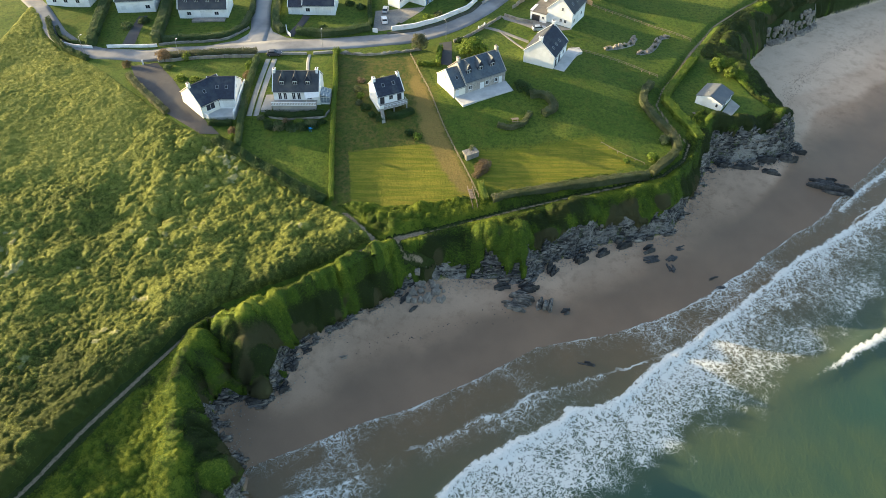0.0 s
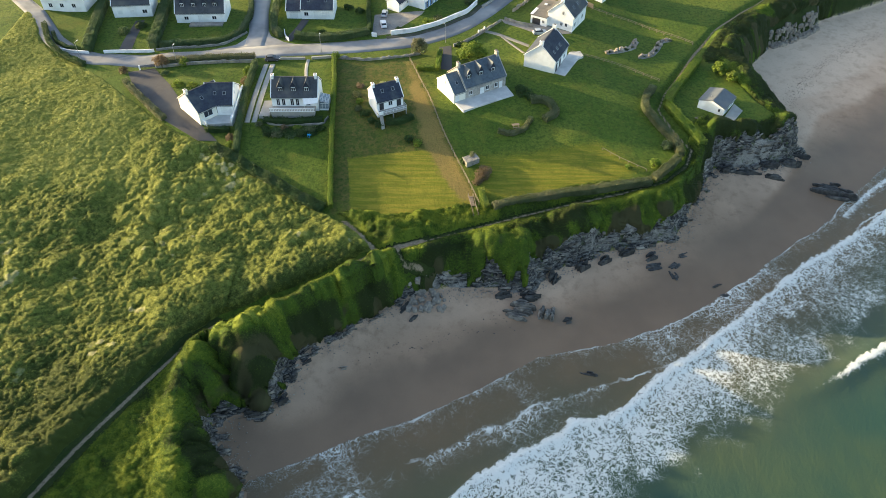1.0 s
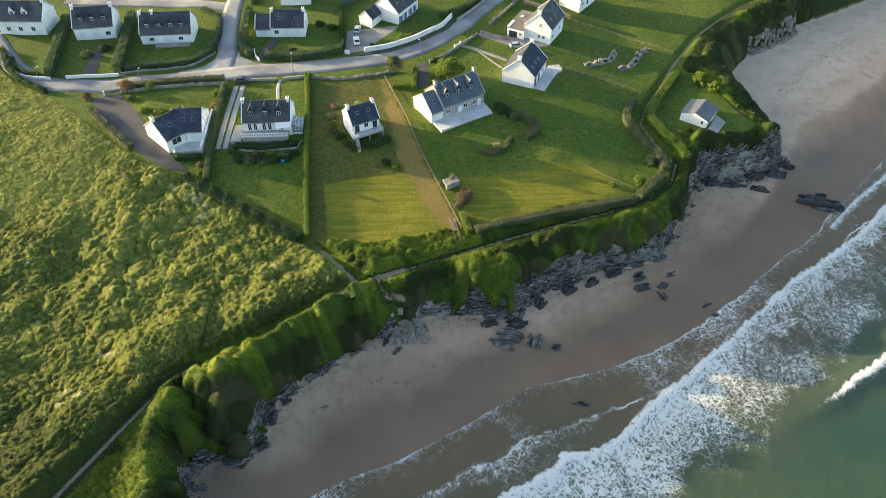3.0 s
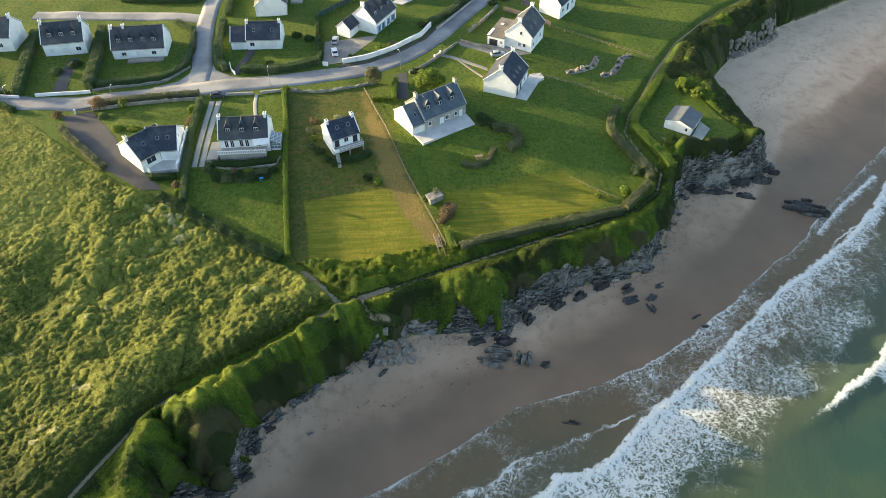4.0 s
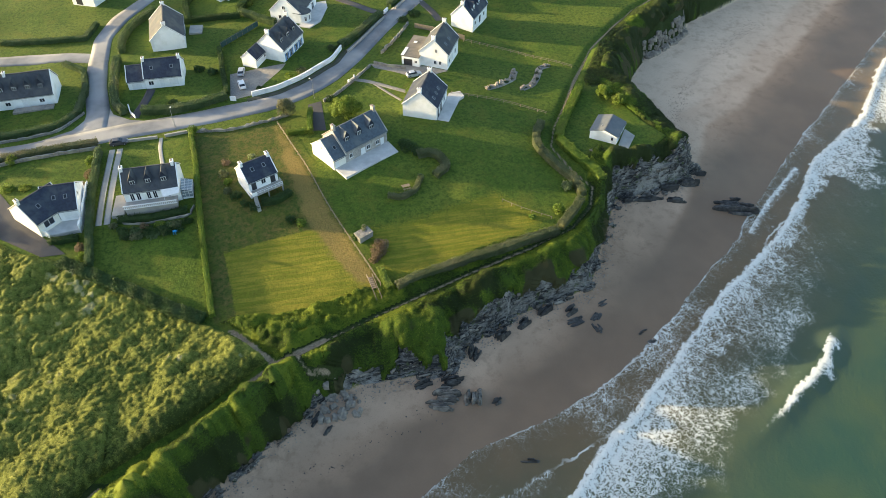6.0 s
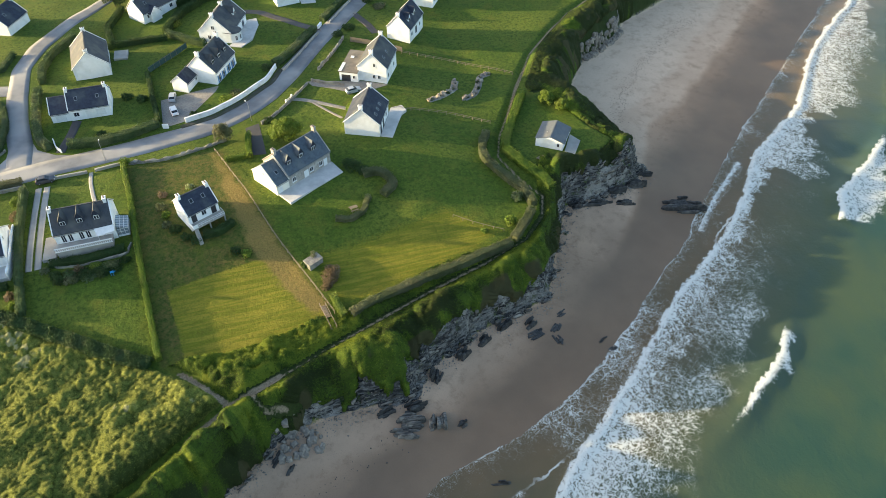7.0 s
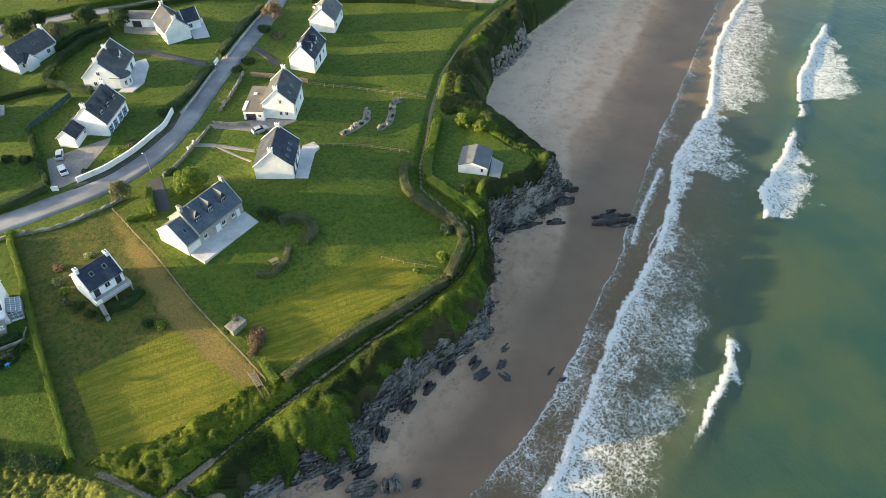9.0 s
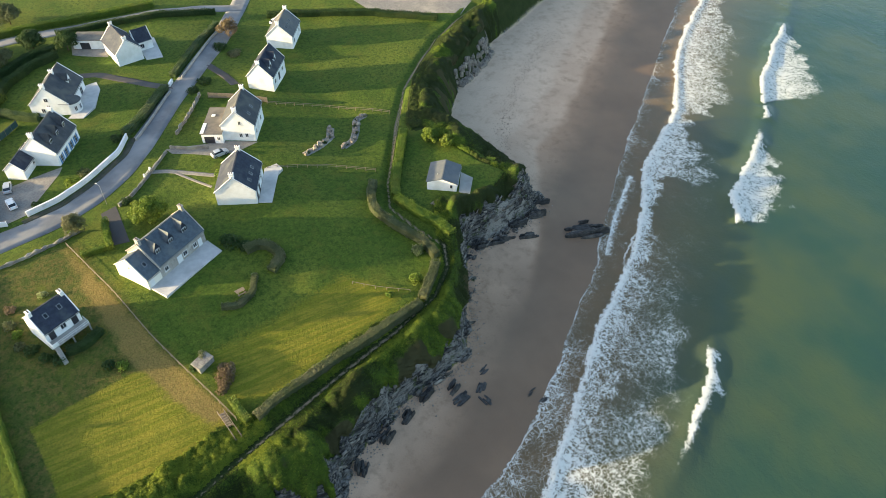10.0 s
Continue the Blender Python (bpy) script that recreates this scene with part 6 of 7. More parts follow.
hedge([(-43.6, 190.6), (-37, 189.6), (-30.6, 190.4), (-23.2, 193.2)], 1.9, 1.7, "leaf_hedge", "broad clipped roadside hedge", 48)
hedge([(-48.0, 190.8), (-50.2, 194), (-51.6, 201), (-52.3, 213), (-52.2, 217)], 1.7, 1.9, "leaf_hedge", "tall clipped hedge along a side road", 49)
hedge([(-51.8, 221.5), (-52.2, 228), (-50.5, 236), (-45, 245)], 1.6, 1.7, "leaf_hedge", "clipped hedge along a side road", 50)
hedge([(-23.0, 194.6), (-24.2, 205), (-25.2, 217.5)], 1.0, 1.4, "leaf_dark", "dark green garden boundary hedge", 51)
hedge([(-37.5, 236.4), (-29.5, 236.9), (-19.7, 236.2)], 1.2, 1.5, "leaf_dark", "dark hedge behind a lawn", 52)
hedge([(-19.5, 238.6), (-13, 232.4), (-9.6, 229.8)], 1.6, 1.7, "leaf_hedge", "rounded grey-green garden hedge", 53)
hedge([(-19.6, 239.5), (-15.0, 250), (-8, 256.5), (-1, 260)], 2.0, 1.9, "leaf_dark", "thick dark hedge between gardens", 54)
hedge([(8.0, 212.4), (14.5, 219.8), (21.4, 228.4)], 1.9, 1.5, "leaf_hedge", "broad clipped roadside hedge", 55)
hedge([(24.8, 234.2), (34, 246.6), (44.2, 261.0)], 1.5, 1.4, "leaf_hedge", "clipped grey-green roadside hedge", 56)
hedge([(1, 273), (17, 272.6), (33, 270.8), (46, 268.6)], 1.4, 1.5, "leaf_dark", "dark hedge along a lane", 57)
hedge([(-2.6, 182.6), (-3.0, 178), (-3.2, 173.4)], 1.0, 1.5, "leaf_light", "short clipped hedge beside a drive", 58)
hedge([(-8.6, 174.2), (-5.6, 174.0), (-3.6, 174.2)], 1.0, 1.0, "leaf_light", "short low clipped hedge", 59)
hedge([(56.2, 163.2), (58.0, 167.2), (61.4, 173.0), (65.6, 179.4), (69.4, 185.4)], 1.9, 1.5, "leaf_light", "bright green hedge round a cabin garden", 60)
hedge([(55.9, 162.2), (57.6, 157.2), (60.4, 151.2), (61.4, 146.8)], 2.1, 1.6, "leaf_light", "bright green hedge round a cabin garden", 61)
hedge([(78.6, 174.2), (81.2, 169.8), (83.6, 165.2)], 1.3, 1.0, "leaf_light", "low bright hedge on the cliff edge", 62)
hedge([(10.0, 123.4), (13.3, 124.8), (26.3, 128.2), (34.4, 129.6), (41.9, 131.6), (46.3, 132.9)], 1.5, 1.7, "leaf_olive", "low overgrown boundary bank hedge", 63)
hedge([(47.4, 133.8), (51.5, 137.6), (54.2, 140.8)], 1.6, 1.6, "leaf_olive", "low grey-olive boundary hedge", 64)
hedge([(55.3, 142.6), (55.0, 147.6), (52.6, 152.4), (50.4, 157.6), (49.6, 160.4), (51.0, 165.4), (53.6, 169.6)], 1.7, 1.6, "leaf_olive", "low grey-olive hedge bank above the path", 65)
hedge([(7.3, 128.6), (8.4, 123.6)], 1.2, 1.3, "leaf_light", "short hedge beside wooden steps", 66)
hedge([(12.0, 148.0), (15.0, 147.0), (18.4, 149.0), (20.0, 152.6)], 1.1, 0.95, "leaf_olive", "low curved olive garden hedge on a lawn", 67)
hedge([(20.6, 159.4), (23.4, 160.0), (25.8, 157.8), (26.4, 154.6), (23.4, 152.4)], 1.8, 1.3, "leaf_olive", "low curved grey-green garden hedge", 68)
hedge([(60.5, 262), (74.6, 255.6), (90, 247.5), (106.0, 235.0)], 2.0, 1.6, "leaf_dark", "dark hedge at the end of a field", 69)
hedge([(-117, 196), (-112, 186.6), (-106.5, 180.4), (-98, 174.8)], 1.2, 1.3, "leaf_dark", "dark roadside hedge at the edge of scrubland", 70)
hedge([(-45.4, 151.0), (-38, 150.4), (-31.2, 151.0)], 1.6, 0.9, "leaf_dark", "planted shrubs under a balcony", 71)
hedge([(-58.8, 147.4), (-53.4, 147.8)], 1.2, 1.1, "leaf_dark", "shrubs below a terrace", 73)
hedge([(-15.2, 150.4), (-12.0, 150.6), (-9.2, 152.6)], 1.6, 1.1, "leaf_dark", "dark shrubs below a balcony", 74)
hedge([(-56, 141.6), (-48.1, 136.2), (-40, 130.6), (-34.9, 126.8), (-28, 122.6)], 2.6, 1.3, "leaf_dark", "overgrown dark bank along the scrub edge", 76, leaf=0.14)
hedge([(-84.4, 167.0), (-81, 162.6), (-76, 157.2), (-70, 151.0)], 1.5, 1.2, "leaf_olive", "row of grey-green shrubs beside a driveway", 77)
hedge([(-85.8, 233.5), (-75, 232.0), (-63, 231.5), (-60.8, 240)], 1.4, 1.2, "leaf_hedge", "clipped hedge round a bare plot", 78)

fence([(-10.9, 178.9), (-5.4, 161.7), (-1.2, 146.7), (4.2, 132.3), (6.8, 125.0)], 2.2, 1.15, "wire and post fence between two fields", 2)
fence([(33.6, 183.8), (47.0, 179.8), (56.4, 174.4)], 2.2, 1.0, "low pale post fence across the grass", 2)
fence([(43.0, 211.4), (56.5, 205.9), (70.4, 195.4)], 2.2, 1.0, "low pale post fence across the grass", 2)
fence([(36.6, 143.0), (41.0, 139.4), (46.0, 136.4)], 2.2, 0.8, "low post fence on a lawn", 1)
fence([(62.0, 176.8), (69.8, 189.4), (76, 199)], 2.4, 1.1, "post fence beside the coast path", 2)
fence([(30.2, 219.6), (36.5, 216.4), (43.4, 212.2)], 1.9, 1.5, "brown wooden panel fence", 1, board=True)
fence([(-24.9, 218.9), (-19.5, 224.6), (-14.5, 230.0)], 2.0, 1.7, "dark green screen fence between gardens", 1, board=True, panel="screen")

# far gardens at the end of the lanes
hedge([(-16, 256), (-6.7, 262.5), (-0.7, 263.2)], 1.8, 1.8, "leaf_dark", "thick dark hedge beside a lane", 170)
hedge([(-40, 283), (-14, 281), (8, 280.5), (30, 279.5)], 1.8, 1.6, "leaf_light", "light green hedge beyond a lane", 171)
hedge([(-34.5, 237.5), (-36, 247), (-32, 258)], 1.6, 1.6, "leaf_dark", "dark hedge between back gardens", 172)
draped("car_park", [(88, 262), (90.5, 249.4), (104, 240.6), (114.5, 234.6), (122, 240.5), (106, 262)], "gravel", "pale gravel car park above the beach", "car park")

# ---- trees and shrubs in the gardens ----
tree(-8.6, 182.4, 4.6, 2.2, "leaf_olive", "wind-thinned brownish tree by a stone wall", 81, dense=1.3, leaf=0.13, lobes=13)
tree(5.6, 178.6, 4.4, 3.3, "leaf_light", "broad yellow-green tree behind a granite house", 82, base=0.3, dense=1.2)
tree(-77.0, 174.6, 3.4, 1.9, "leaf_brown", "sparse brownish tree beside a gate", 83, dense=1.0, leaf=0.12, lobes=11)
tree(74.0, 179.5, 3.0, 2.0, "leaf_light", "bright green rounded tree on the cliff edge", 84, base=0.25, dense=1.4)
tree(76.6, 175.6, 2.5, 1.7, "leaf_light", "bright green rounded tree beside another", 85, base=0.25, dense=1.4)
tree(-24.2, 268, 6.5, 3.6, "leaf_dark", "dark spreading tree near a lane", 86)
tree(-34, 262, 6.5, 3.8, "leaf_dark", "dark spreading pine near a house", 87)
tree(45.5, 252.5, 4.8, 3.0, "leaf_brown", "bare-looking brown tree by a road end", 88, dense=0.45)
tree(2.5, 262.5, 4.5, 2.8, "leaf_dark", "dark garden tree behind a house", 89)
tree(-14.0, 262.0, 5.0, 3.0, "leaf_olive", "olive garden tree behind a house", 90)
tree(-6.0, 268.0, 5.0, 3.2, "leaf_dark", "dark garden tree beside a lane", 94)
tree(-20.0, 272.0, 5.5, 3.4, "leaf_dark", "dark garden tree beside a lane", 95)
tree(-10.0, 288.0, 5.5, 3.6, "leaf_olive", "olive garden tree beyond a lane", 96)

SHRUBS = [(-71.4, 175.6, 1.5, 2.0, "leaf_light", "rounded yellow-green shrub by the road"), (48.3, 138.6, 1.35, 2.0, "leaf_light", "rounded yellow-green clipped bush"),
          (52.6, 145.6, 1.4, 2.2, "leaf_hedge", "rounded olive clipped bush"), (42.0, 137.4, 0.9, 0.8, "leaf_light", "low light green bush on a lawn"),
          (-7.6, 143.6, 1.1, 1.3, "leaf_light", "green bush on a dry lawn"), (-9.6, 144.8, 1.2, 1.4, "leaf_dark", "dark green bush on a dry lawn"),
          (18.6, 163.2, 2.3, 1.9, "leaf_dark", "large dark bush beside a terrace"), (20.8, 161.0, 1.6, 1.3, "leaf_dark", "dark bush beside a terrace"),
          (23.4, 186.2, 1.7, 1.7, "leaf_light", "bright rounded bush beside a drive"), (-31.0, 179.4, 1.3, 2.0, "leaf_light", "rounded bush at a hedge end"),
          (-23.6, 161.2, 1.3, 1.3, "leaf_olive", "grey-green rounded garden bush"), (-23.0, 165.4, 1.2, 0.9, "leaf_brown", "low brownish garden bush on a dry lawn"), (-17.4, 166.8, 1.1, 1.0, "heath_pale", "pale flowering garden bush on a dry lawn"), (-22.6, 158.4, 1.1, 1.2, "leaf_light", "yellow-green bush by a house corner"), (-20.8, 153.8, 1.5, 1.3, "leaf_dark", "dark bush by a house corner"),
          (-22.6, 155.6, 1.1, 1.2, "leaf_olive", "olive bush by a house corner"), (-70.2, 165.6, 1.6, 1.0, "leaf_light", "spiky light green plant bed"), (-66.5, 165.2, 1.5, 0.9, "leaf_light", "low light green plant bed"),
          (-75.4, 171.4, 1.3, 1.2, "leaf_hedge", "round green shrub by a driveway"), (-52.6, 145.2, 1.2, 1.6, "leaf_brown", "brownish shrub at a garden edge"), (-52.0, 142.4, 1.2, 1.6, "leaf_light", "yellow-green shrub at a garden edge"),
          (-53.0, 167.0, 1.4, 2.0, "leaf_brown", "russet shrub in a garden border"), (-53.4, 171.8, 1.4, 2.1, "leaf_light", "yellow-green shrub in a garden border"), (-53.6, 163.0, 1.3, 1.7, "leaf_brown", "russet shrub in a garden border"),
          (-6.4, 199.6, 1.8, 1.2, "leaf_light", "planted shrub bed inside a white wall"), (-3.6, 202.0, 1.6, 1.1, "leaf_olive", "planted shrub bed inside a white wall"), (-14.6, 195.4, 1.2, 0.9, "leaf_dark", "low dark shrub inside a white wall"),
          (5.6, 211.8, 1.6, 1.4, "leaf_dark", "dark rounded shrub on a lawn"), (-36.6, 193.4, 1.3, 1.3, "leaf_dark", "dark round bush on a front lawn"), (-27.0, 206, 1.6, 1.4, "leaf_dark", "dark rounded garden shrub"), (-30.5, 208, 1.6, 1.5, "leaf_dark", "dark rounded garden shrub"),
          (-92.6, 192.4, 1.8, 1.8, "leaf_hedge", "grey-green rounded garden shrub"), (-89.2, 196.4, 1.9, 1.5, "leaf_dark", "dark planted garden shrub bed"), (27.5, 224.4, 1.7, 1.3, "leaf_dark", "dark shrub by a road"), (31.5, 227.6, 2.0, 1.5, "leaf_dark", "dark shrub by a road"),
          (40.5, 245.5, 2.2, 1.6, "leaf_dark", "dark shrub at a road end"), (43.5, 241.0, 2.2, 1.3, "leaf_olive", "olive shrub at a road end"), (13.6, 252.5, 1.5, 1.0, "leaf_dark", "dark shrub beside a yard"), (-17.0, 243.6, 2.0, 1.6, "leaf_light", "yellow-green rounded garden shrub"),
          (7.8, 133.2, 1.9, 1.5, "leaf_brown", "russet shrub beside a stone shed"), (6.6, 131.4, 1.3, 1.1, "leaf_brown", "russet shrub beside a stone shed"), (3.4, 137.8, 0.9, 1.1, "leaf_dark", "dark bush beside a stone shed"), (5.6, 138.9, 1.2, 1.8, "leaf_olive", "olive shrub grown against a stone shed"), (8.4, 135.2, 1.7, 1.4, "leaf_brown", "russet shrub beside a stone shed"), (-17.0, 149.8, 1.6, 1.3, "leaf_dark", "dark bush below a balcony"), (-19.0, 151.0, 1.2, 1.2, "leaf_dark", "dark bush below a balcony"),
          (-44.0, 147.0, 1.5, 1.1, "leaf_dark", "dark shrub in an oval garden bed"), (-41.4, 146.0, 1.5, 1.0, "leaf_olive", "olive shrub in an oval garden bed"), (-38.6, 146.2, 1.6, 1.2, "leaf_dark", "dark shrub in an oval garden bed"), (-35.8, 146.6, 1.4, 1.0, "leaf_dark", "dark shrub in an oval garden bed"), (-33.4, 147.6, 1.3, 0.9, "leaf_olive", "olive shrub in an oval garden bed"), (-40.0, 148.2, 1.2, 0.9, "leaf_brown", "brownish shrub in an oval garden bed"), (-36.8, 148.4, 1.1, 0.9, "leaf_light", "light green shrub in an oval garden bed"), (-46.4, 149.6, 1.0, 1.2, "leaf_olive", "grey-green shrub at a garden corner"), (2.6, 187.4, 1.5, 1.2, "leaf_dark", "dark shrub by a gate"), (-86.6, 172.0, 1.3, 1.6, "leaf_brown", "brownish shrub at a gateway")]
for k, (bx, by, r, t, mat_name, text) in enumerate(SHRUBS):
    bush(bx, by, r, t, mat_name, text, 100 + k, group="garden shrubs")

for k in range(11):
    a = k / 10
    bush(-44.6 + 13.4 * a, 148.2 - 0.9 * math.sin(math.pi * a) - 1.5 * (k % 2), 1.15 + 0.2 * (k % 3), 0.75, ("leaf_dark", "ivy", "leaf_hedge")[k % 3], "low dark plant in a garden bed", 500 + k, group="garden shrubs")

# ---- scrub, gorse and grass ----


def billows(x, y, cell, seed):
    """Rounded clumps on a jittered grid: their height from 0 to 1, and a shade for each clump."""
    iu, iv = np.floor(x / cell), np.floor(y / cell)
    best, shade = np.zeros(np.shape(x)), np.full(np.shape(x), 0.5)
    for di in (-1, 0, 1):
        for dj in (-1, 0, 1):
            a, b = iu + di, iv + dj
            r = []
            for k in range(5):
                w = np.sin(a * 127.1 + b * 311.7 + seed * 74.7 + k * 19.19) * 43758.5453
                r.append(w - np.floor(w))
            cx, cy = (a + 0.5 + 0.8 * (r[0] - 0.5)) * cell, (b + 0.5 + 0.8 * (r[1] - 0.5)) * cell
            v = (0.35 + 0.65 * r[3]) * np.sqrt(np.maximum(0, 1 - ((x - cx) ** 2 + (y - cy) ** 2) / (cell * (0.52 + 0.38 * r[2])) ** 2))
            shade = np.where(v > best, r[4], shade)
            best = np.maximum(v, best)
    return best, shade


def canopy_material(name, colours, fine=3.2, relief=0.34):
    """Foliage whose colour runs from dark through green to pale with its tint: each clump's tone plus painted light and
    shade.
    """
    m, nt, b = nodes_of(name, 0.8, 0, 0.2)
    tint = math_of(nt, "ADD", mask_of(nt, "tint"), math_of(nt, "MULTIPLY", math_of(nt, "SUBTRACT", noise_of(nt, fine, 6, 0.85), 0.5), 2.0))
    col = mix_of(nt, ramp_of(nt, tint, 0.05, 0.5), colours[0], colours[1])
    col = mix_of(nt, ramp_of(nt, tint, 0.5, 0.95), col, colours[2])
    col = mix_of(nt, ramp_of(nt, math_of(nt, "ADD", mask_of(nt, "other"), math_of(nt, "MULTIPLY", math_of(nt, "SUBTRACT", noise_of(nt, 1.2, 4, 0.7), 0.5), 0.6)), 0.35, 0.65), col, colours[3])
    nt.links.new(col, b.inputs["Base Color"])
    bump_of(nt, b, noise_of(nt, 4.2, 6, 0.85), 1.0, relief)
    thin = add(nt, "ShaderNodeBsdfTranslucent")
    nt.links.new(col, thin.inputs["Color"])
    both = add(nt, "ShaderNodeMixShader")
    both.inputs[0].default_value = 0.18
    nt.links.new(b.outputs[0], both.inputs[1])
    nt.links.new(thin.outputs[0], both.inputs[2])
    nt.links.new(both.outputs[0], nt.nodes["Material Output"].inputs["Surface"])
    return m


def canopy(xs, ys, cover, lift, tint, other, material, label, rng, sprigs, leaf):
    """One sheet of clumped foliage over the ground where cover is above nought, with sprigs of leaves standing out of it."""
    gx, gy = np.meshgrid(xs, ys)
    nx, ny = gx.shape[1], gx.shape[0]
    gz = heights(gx, gy)
    sy, sx = np.gradient(gz, ys, xs)
    size = np.sqrt(1 + sx**2 + sy**2)
    out = np.where(cover > 0, lift, 0) / size
    gx, gy, gz = gx - sx * out, gy - sy * out, gz + np.where(cover > 0, out, -0.6)
    co = np.stack([gx.ravel(), gy.ravel(), gz.ravel()], 1)
    way = np.stack([-sx / size - 0.25, -sy / size, 1 / size], -1).reshape(-1, 3)
    i = np.arange(nx * ny).reshape(ny, nx)
    quads = np.stack([i[:-1, :-1], i[:-1, 1:], i[1:, 1:], i[1:, :-1]], -1).reshape(-1, 4)
    quads = quads[(cover.ravel() > 0)[quads].any(1)]
    used = np.unique(quads)
    back = np.full(len(co), -1)
    back[used] = np.arange(len(used))
    co, way, quads, tn, ot, cv = co[used], way[used], back[quads], tint.ravel()[used], other.ravel()[used], cover.ravel()[used]
    at = rng.choice(np.flatnonzero(cv > 0.3), sprigs)
    step = xs[1] - xs[0]
    lp = co[at] + np.c_[rng.uniform(-step, step, (sprigs, 2)) * 0.5, rng.uniform(-0.05, 0.12, sprigs)]
    lco, lq = leaves(lp, way[at], leaf, rng, 0.8)
    ob = new("scrub", fast_mesh("scrub", np.concatenate([co, lco]), np.concatenate([quads, lq + len(co)]), material))
    jitter = rng.uniform(-0.42, 0.45, sprigs)
    for key, value in (("tint", np.r_[tn, np.repeat(tn[at] + jitter, 4)]), ("other", np.r_[ot, np.repeat(ot[at], 4)])):
        a = ob.data.attributes.new(key, "FLOAT", "POINT")
        a.data.foreach_set("value", np.ascontiguousarray(value, np.float32))
    ob.data.polygons.foreach_set("use_smooth", np.ones(len(ob.data.polygons), bool))
    return tagged(ob, label, "scrub", kind="stuff")


rng = np.random.default_rng(7)
HEATH = [(-126, 206), (-120.5, 199.5), (-114.5, 188), (-107.5, 180), (-98.5, 174.8), (-90.5, 168.6), (-84.0, 162.0), (-73.5, 152.9), (-63.5, 145.4), (-56, 142.4), (-48.1, 136.7), (-34.9, 127.2), (-26.2, 121.0), (-19.4, 115.0), (-15.6, 110.6), (-21.6, 106.6),
         (-28.2, 101.5), (-35.8, 96.9), (-43.1, 92.7), (-48.6, 86.9), (-51.5, 81.9), (-56.8, 73.4), (-62.2, 64.1), (-65.7, 56.6), (-75.8, 38.4), (-126, 40)]
hxs, hys = np.arange(-126, -14, 0.27), np.arange(44, 206, 0.27)
hx, hy = np.meshgrid(hxs, hys)
edge_d = away(hx, hy, HEATH + HEATH[:1])[0]
cover = np.where(inside(hx, hy, HEATH), smooth((edge_d + 0.5 * (hash_noise(hx, hy, 1.8, 77) - 0.5)) / 1.1), 0)
flat = smooth((hy - 122) / 14) * smooth((-60 - (hy - 128) * 0.2 - hx) / 16)
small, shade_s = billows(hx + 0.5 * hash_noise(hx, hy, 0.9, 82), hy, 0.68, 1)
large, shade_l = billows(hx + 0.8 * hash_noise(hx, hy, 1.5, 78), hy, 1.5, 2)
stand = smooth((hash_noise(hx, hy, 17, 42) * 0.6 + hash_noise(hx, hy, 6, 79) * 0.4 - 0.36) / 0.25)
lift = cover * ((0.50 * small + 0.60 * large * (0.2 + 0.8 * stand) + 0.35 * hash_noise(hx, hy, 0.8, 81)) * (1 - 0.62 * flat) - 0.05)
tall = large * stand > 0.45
# Shade between clumps and sun on the tall ones are painted into the tint.
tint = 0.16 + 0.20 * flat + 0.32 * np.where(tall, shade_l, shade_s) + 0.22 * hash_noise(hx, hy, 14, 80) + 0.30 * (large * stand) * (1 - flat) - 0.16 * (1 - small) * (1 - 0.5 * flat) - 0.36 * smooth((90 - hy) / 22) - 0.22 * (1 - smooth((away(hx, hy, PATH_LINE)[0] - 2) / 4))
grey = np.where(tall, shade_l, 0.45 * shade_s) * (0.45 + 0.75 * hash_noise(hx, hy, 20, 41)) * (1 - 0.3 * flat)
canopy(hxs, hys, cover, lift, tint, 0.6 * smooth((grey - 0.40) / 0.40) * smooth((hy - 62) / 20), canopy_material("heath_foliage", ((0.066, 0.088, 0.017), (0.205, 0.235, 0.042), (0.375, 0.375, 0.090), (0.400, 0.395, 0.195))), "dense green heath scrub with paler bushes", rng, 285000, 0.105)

# rough bank between the coast path and the gardens
BANK = [(-16.5, 111.2), (-7.5, 114.6), (4.5, 119.6), (13.8, 122.6), (26, 127.0), (39, 130.8), (47, 134.6), (39.5, 132.8), (26, 129.8), (12, 125.4), (6.8, 124), (3.5, 125.0), (-4, 122.8), (-12, 121.6), (-19, 121.8), (-24.5, 121.6), (-19.6, 118)]

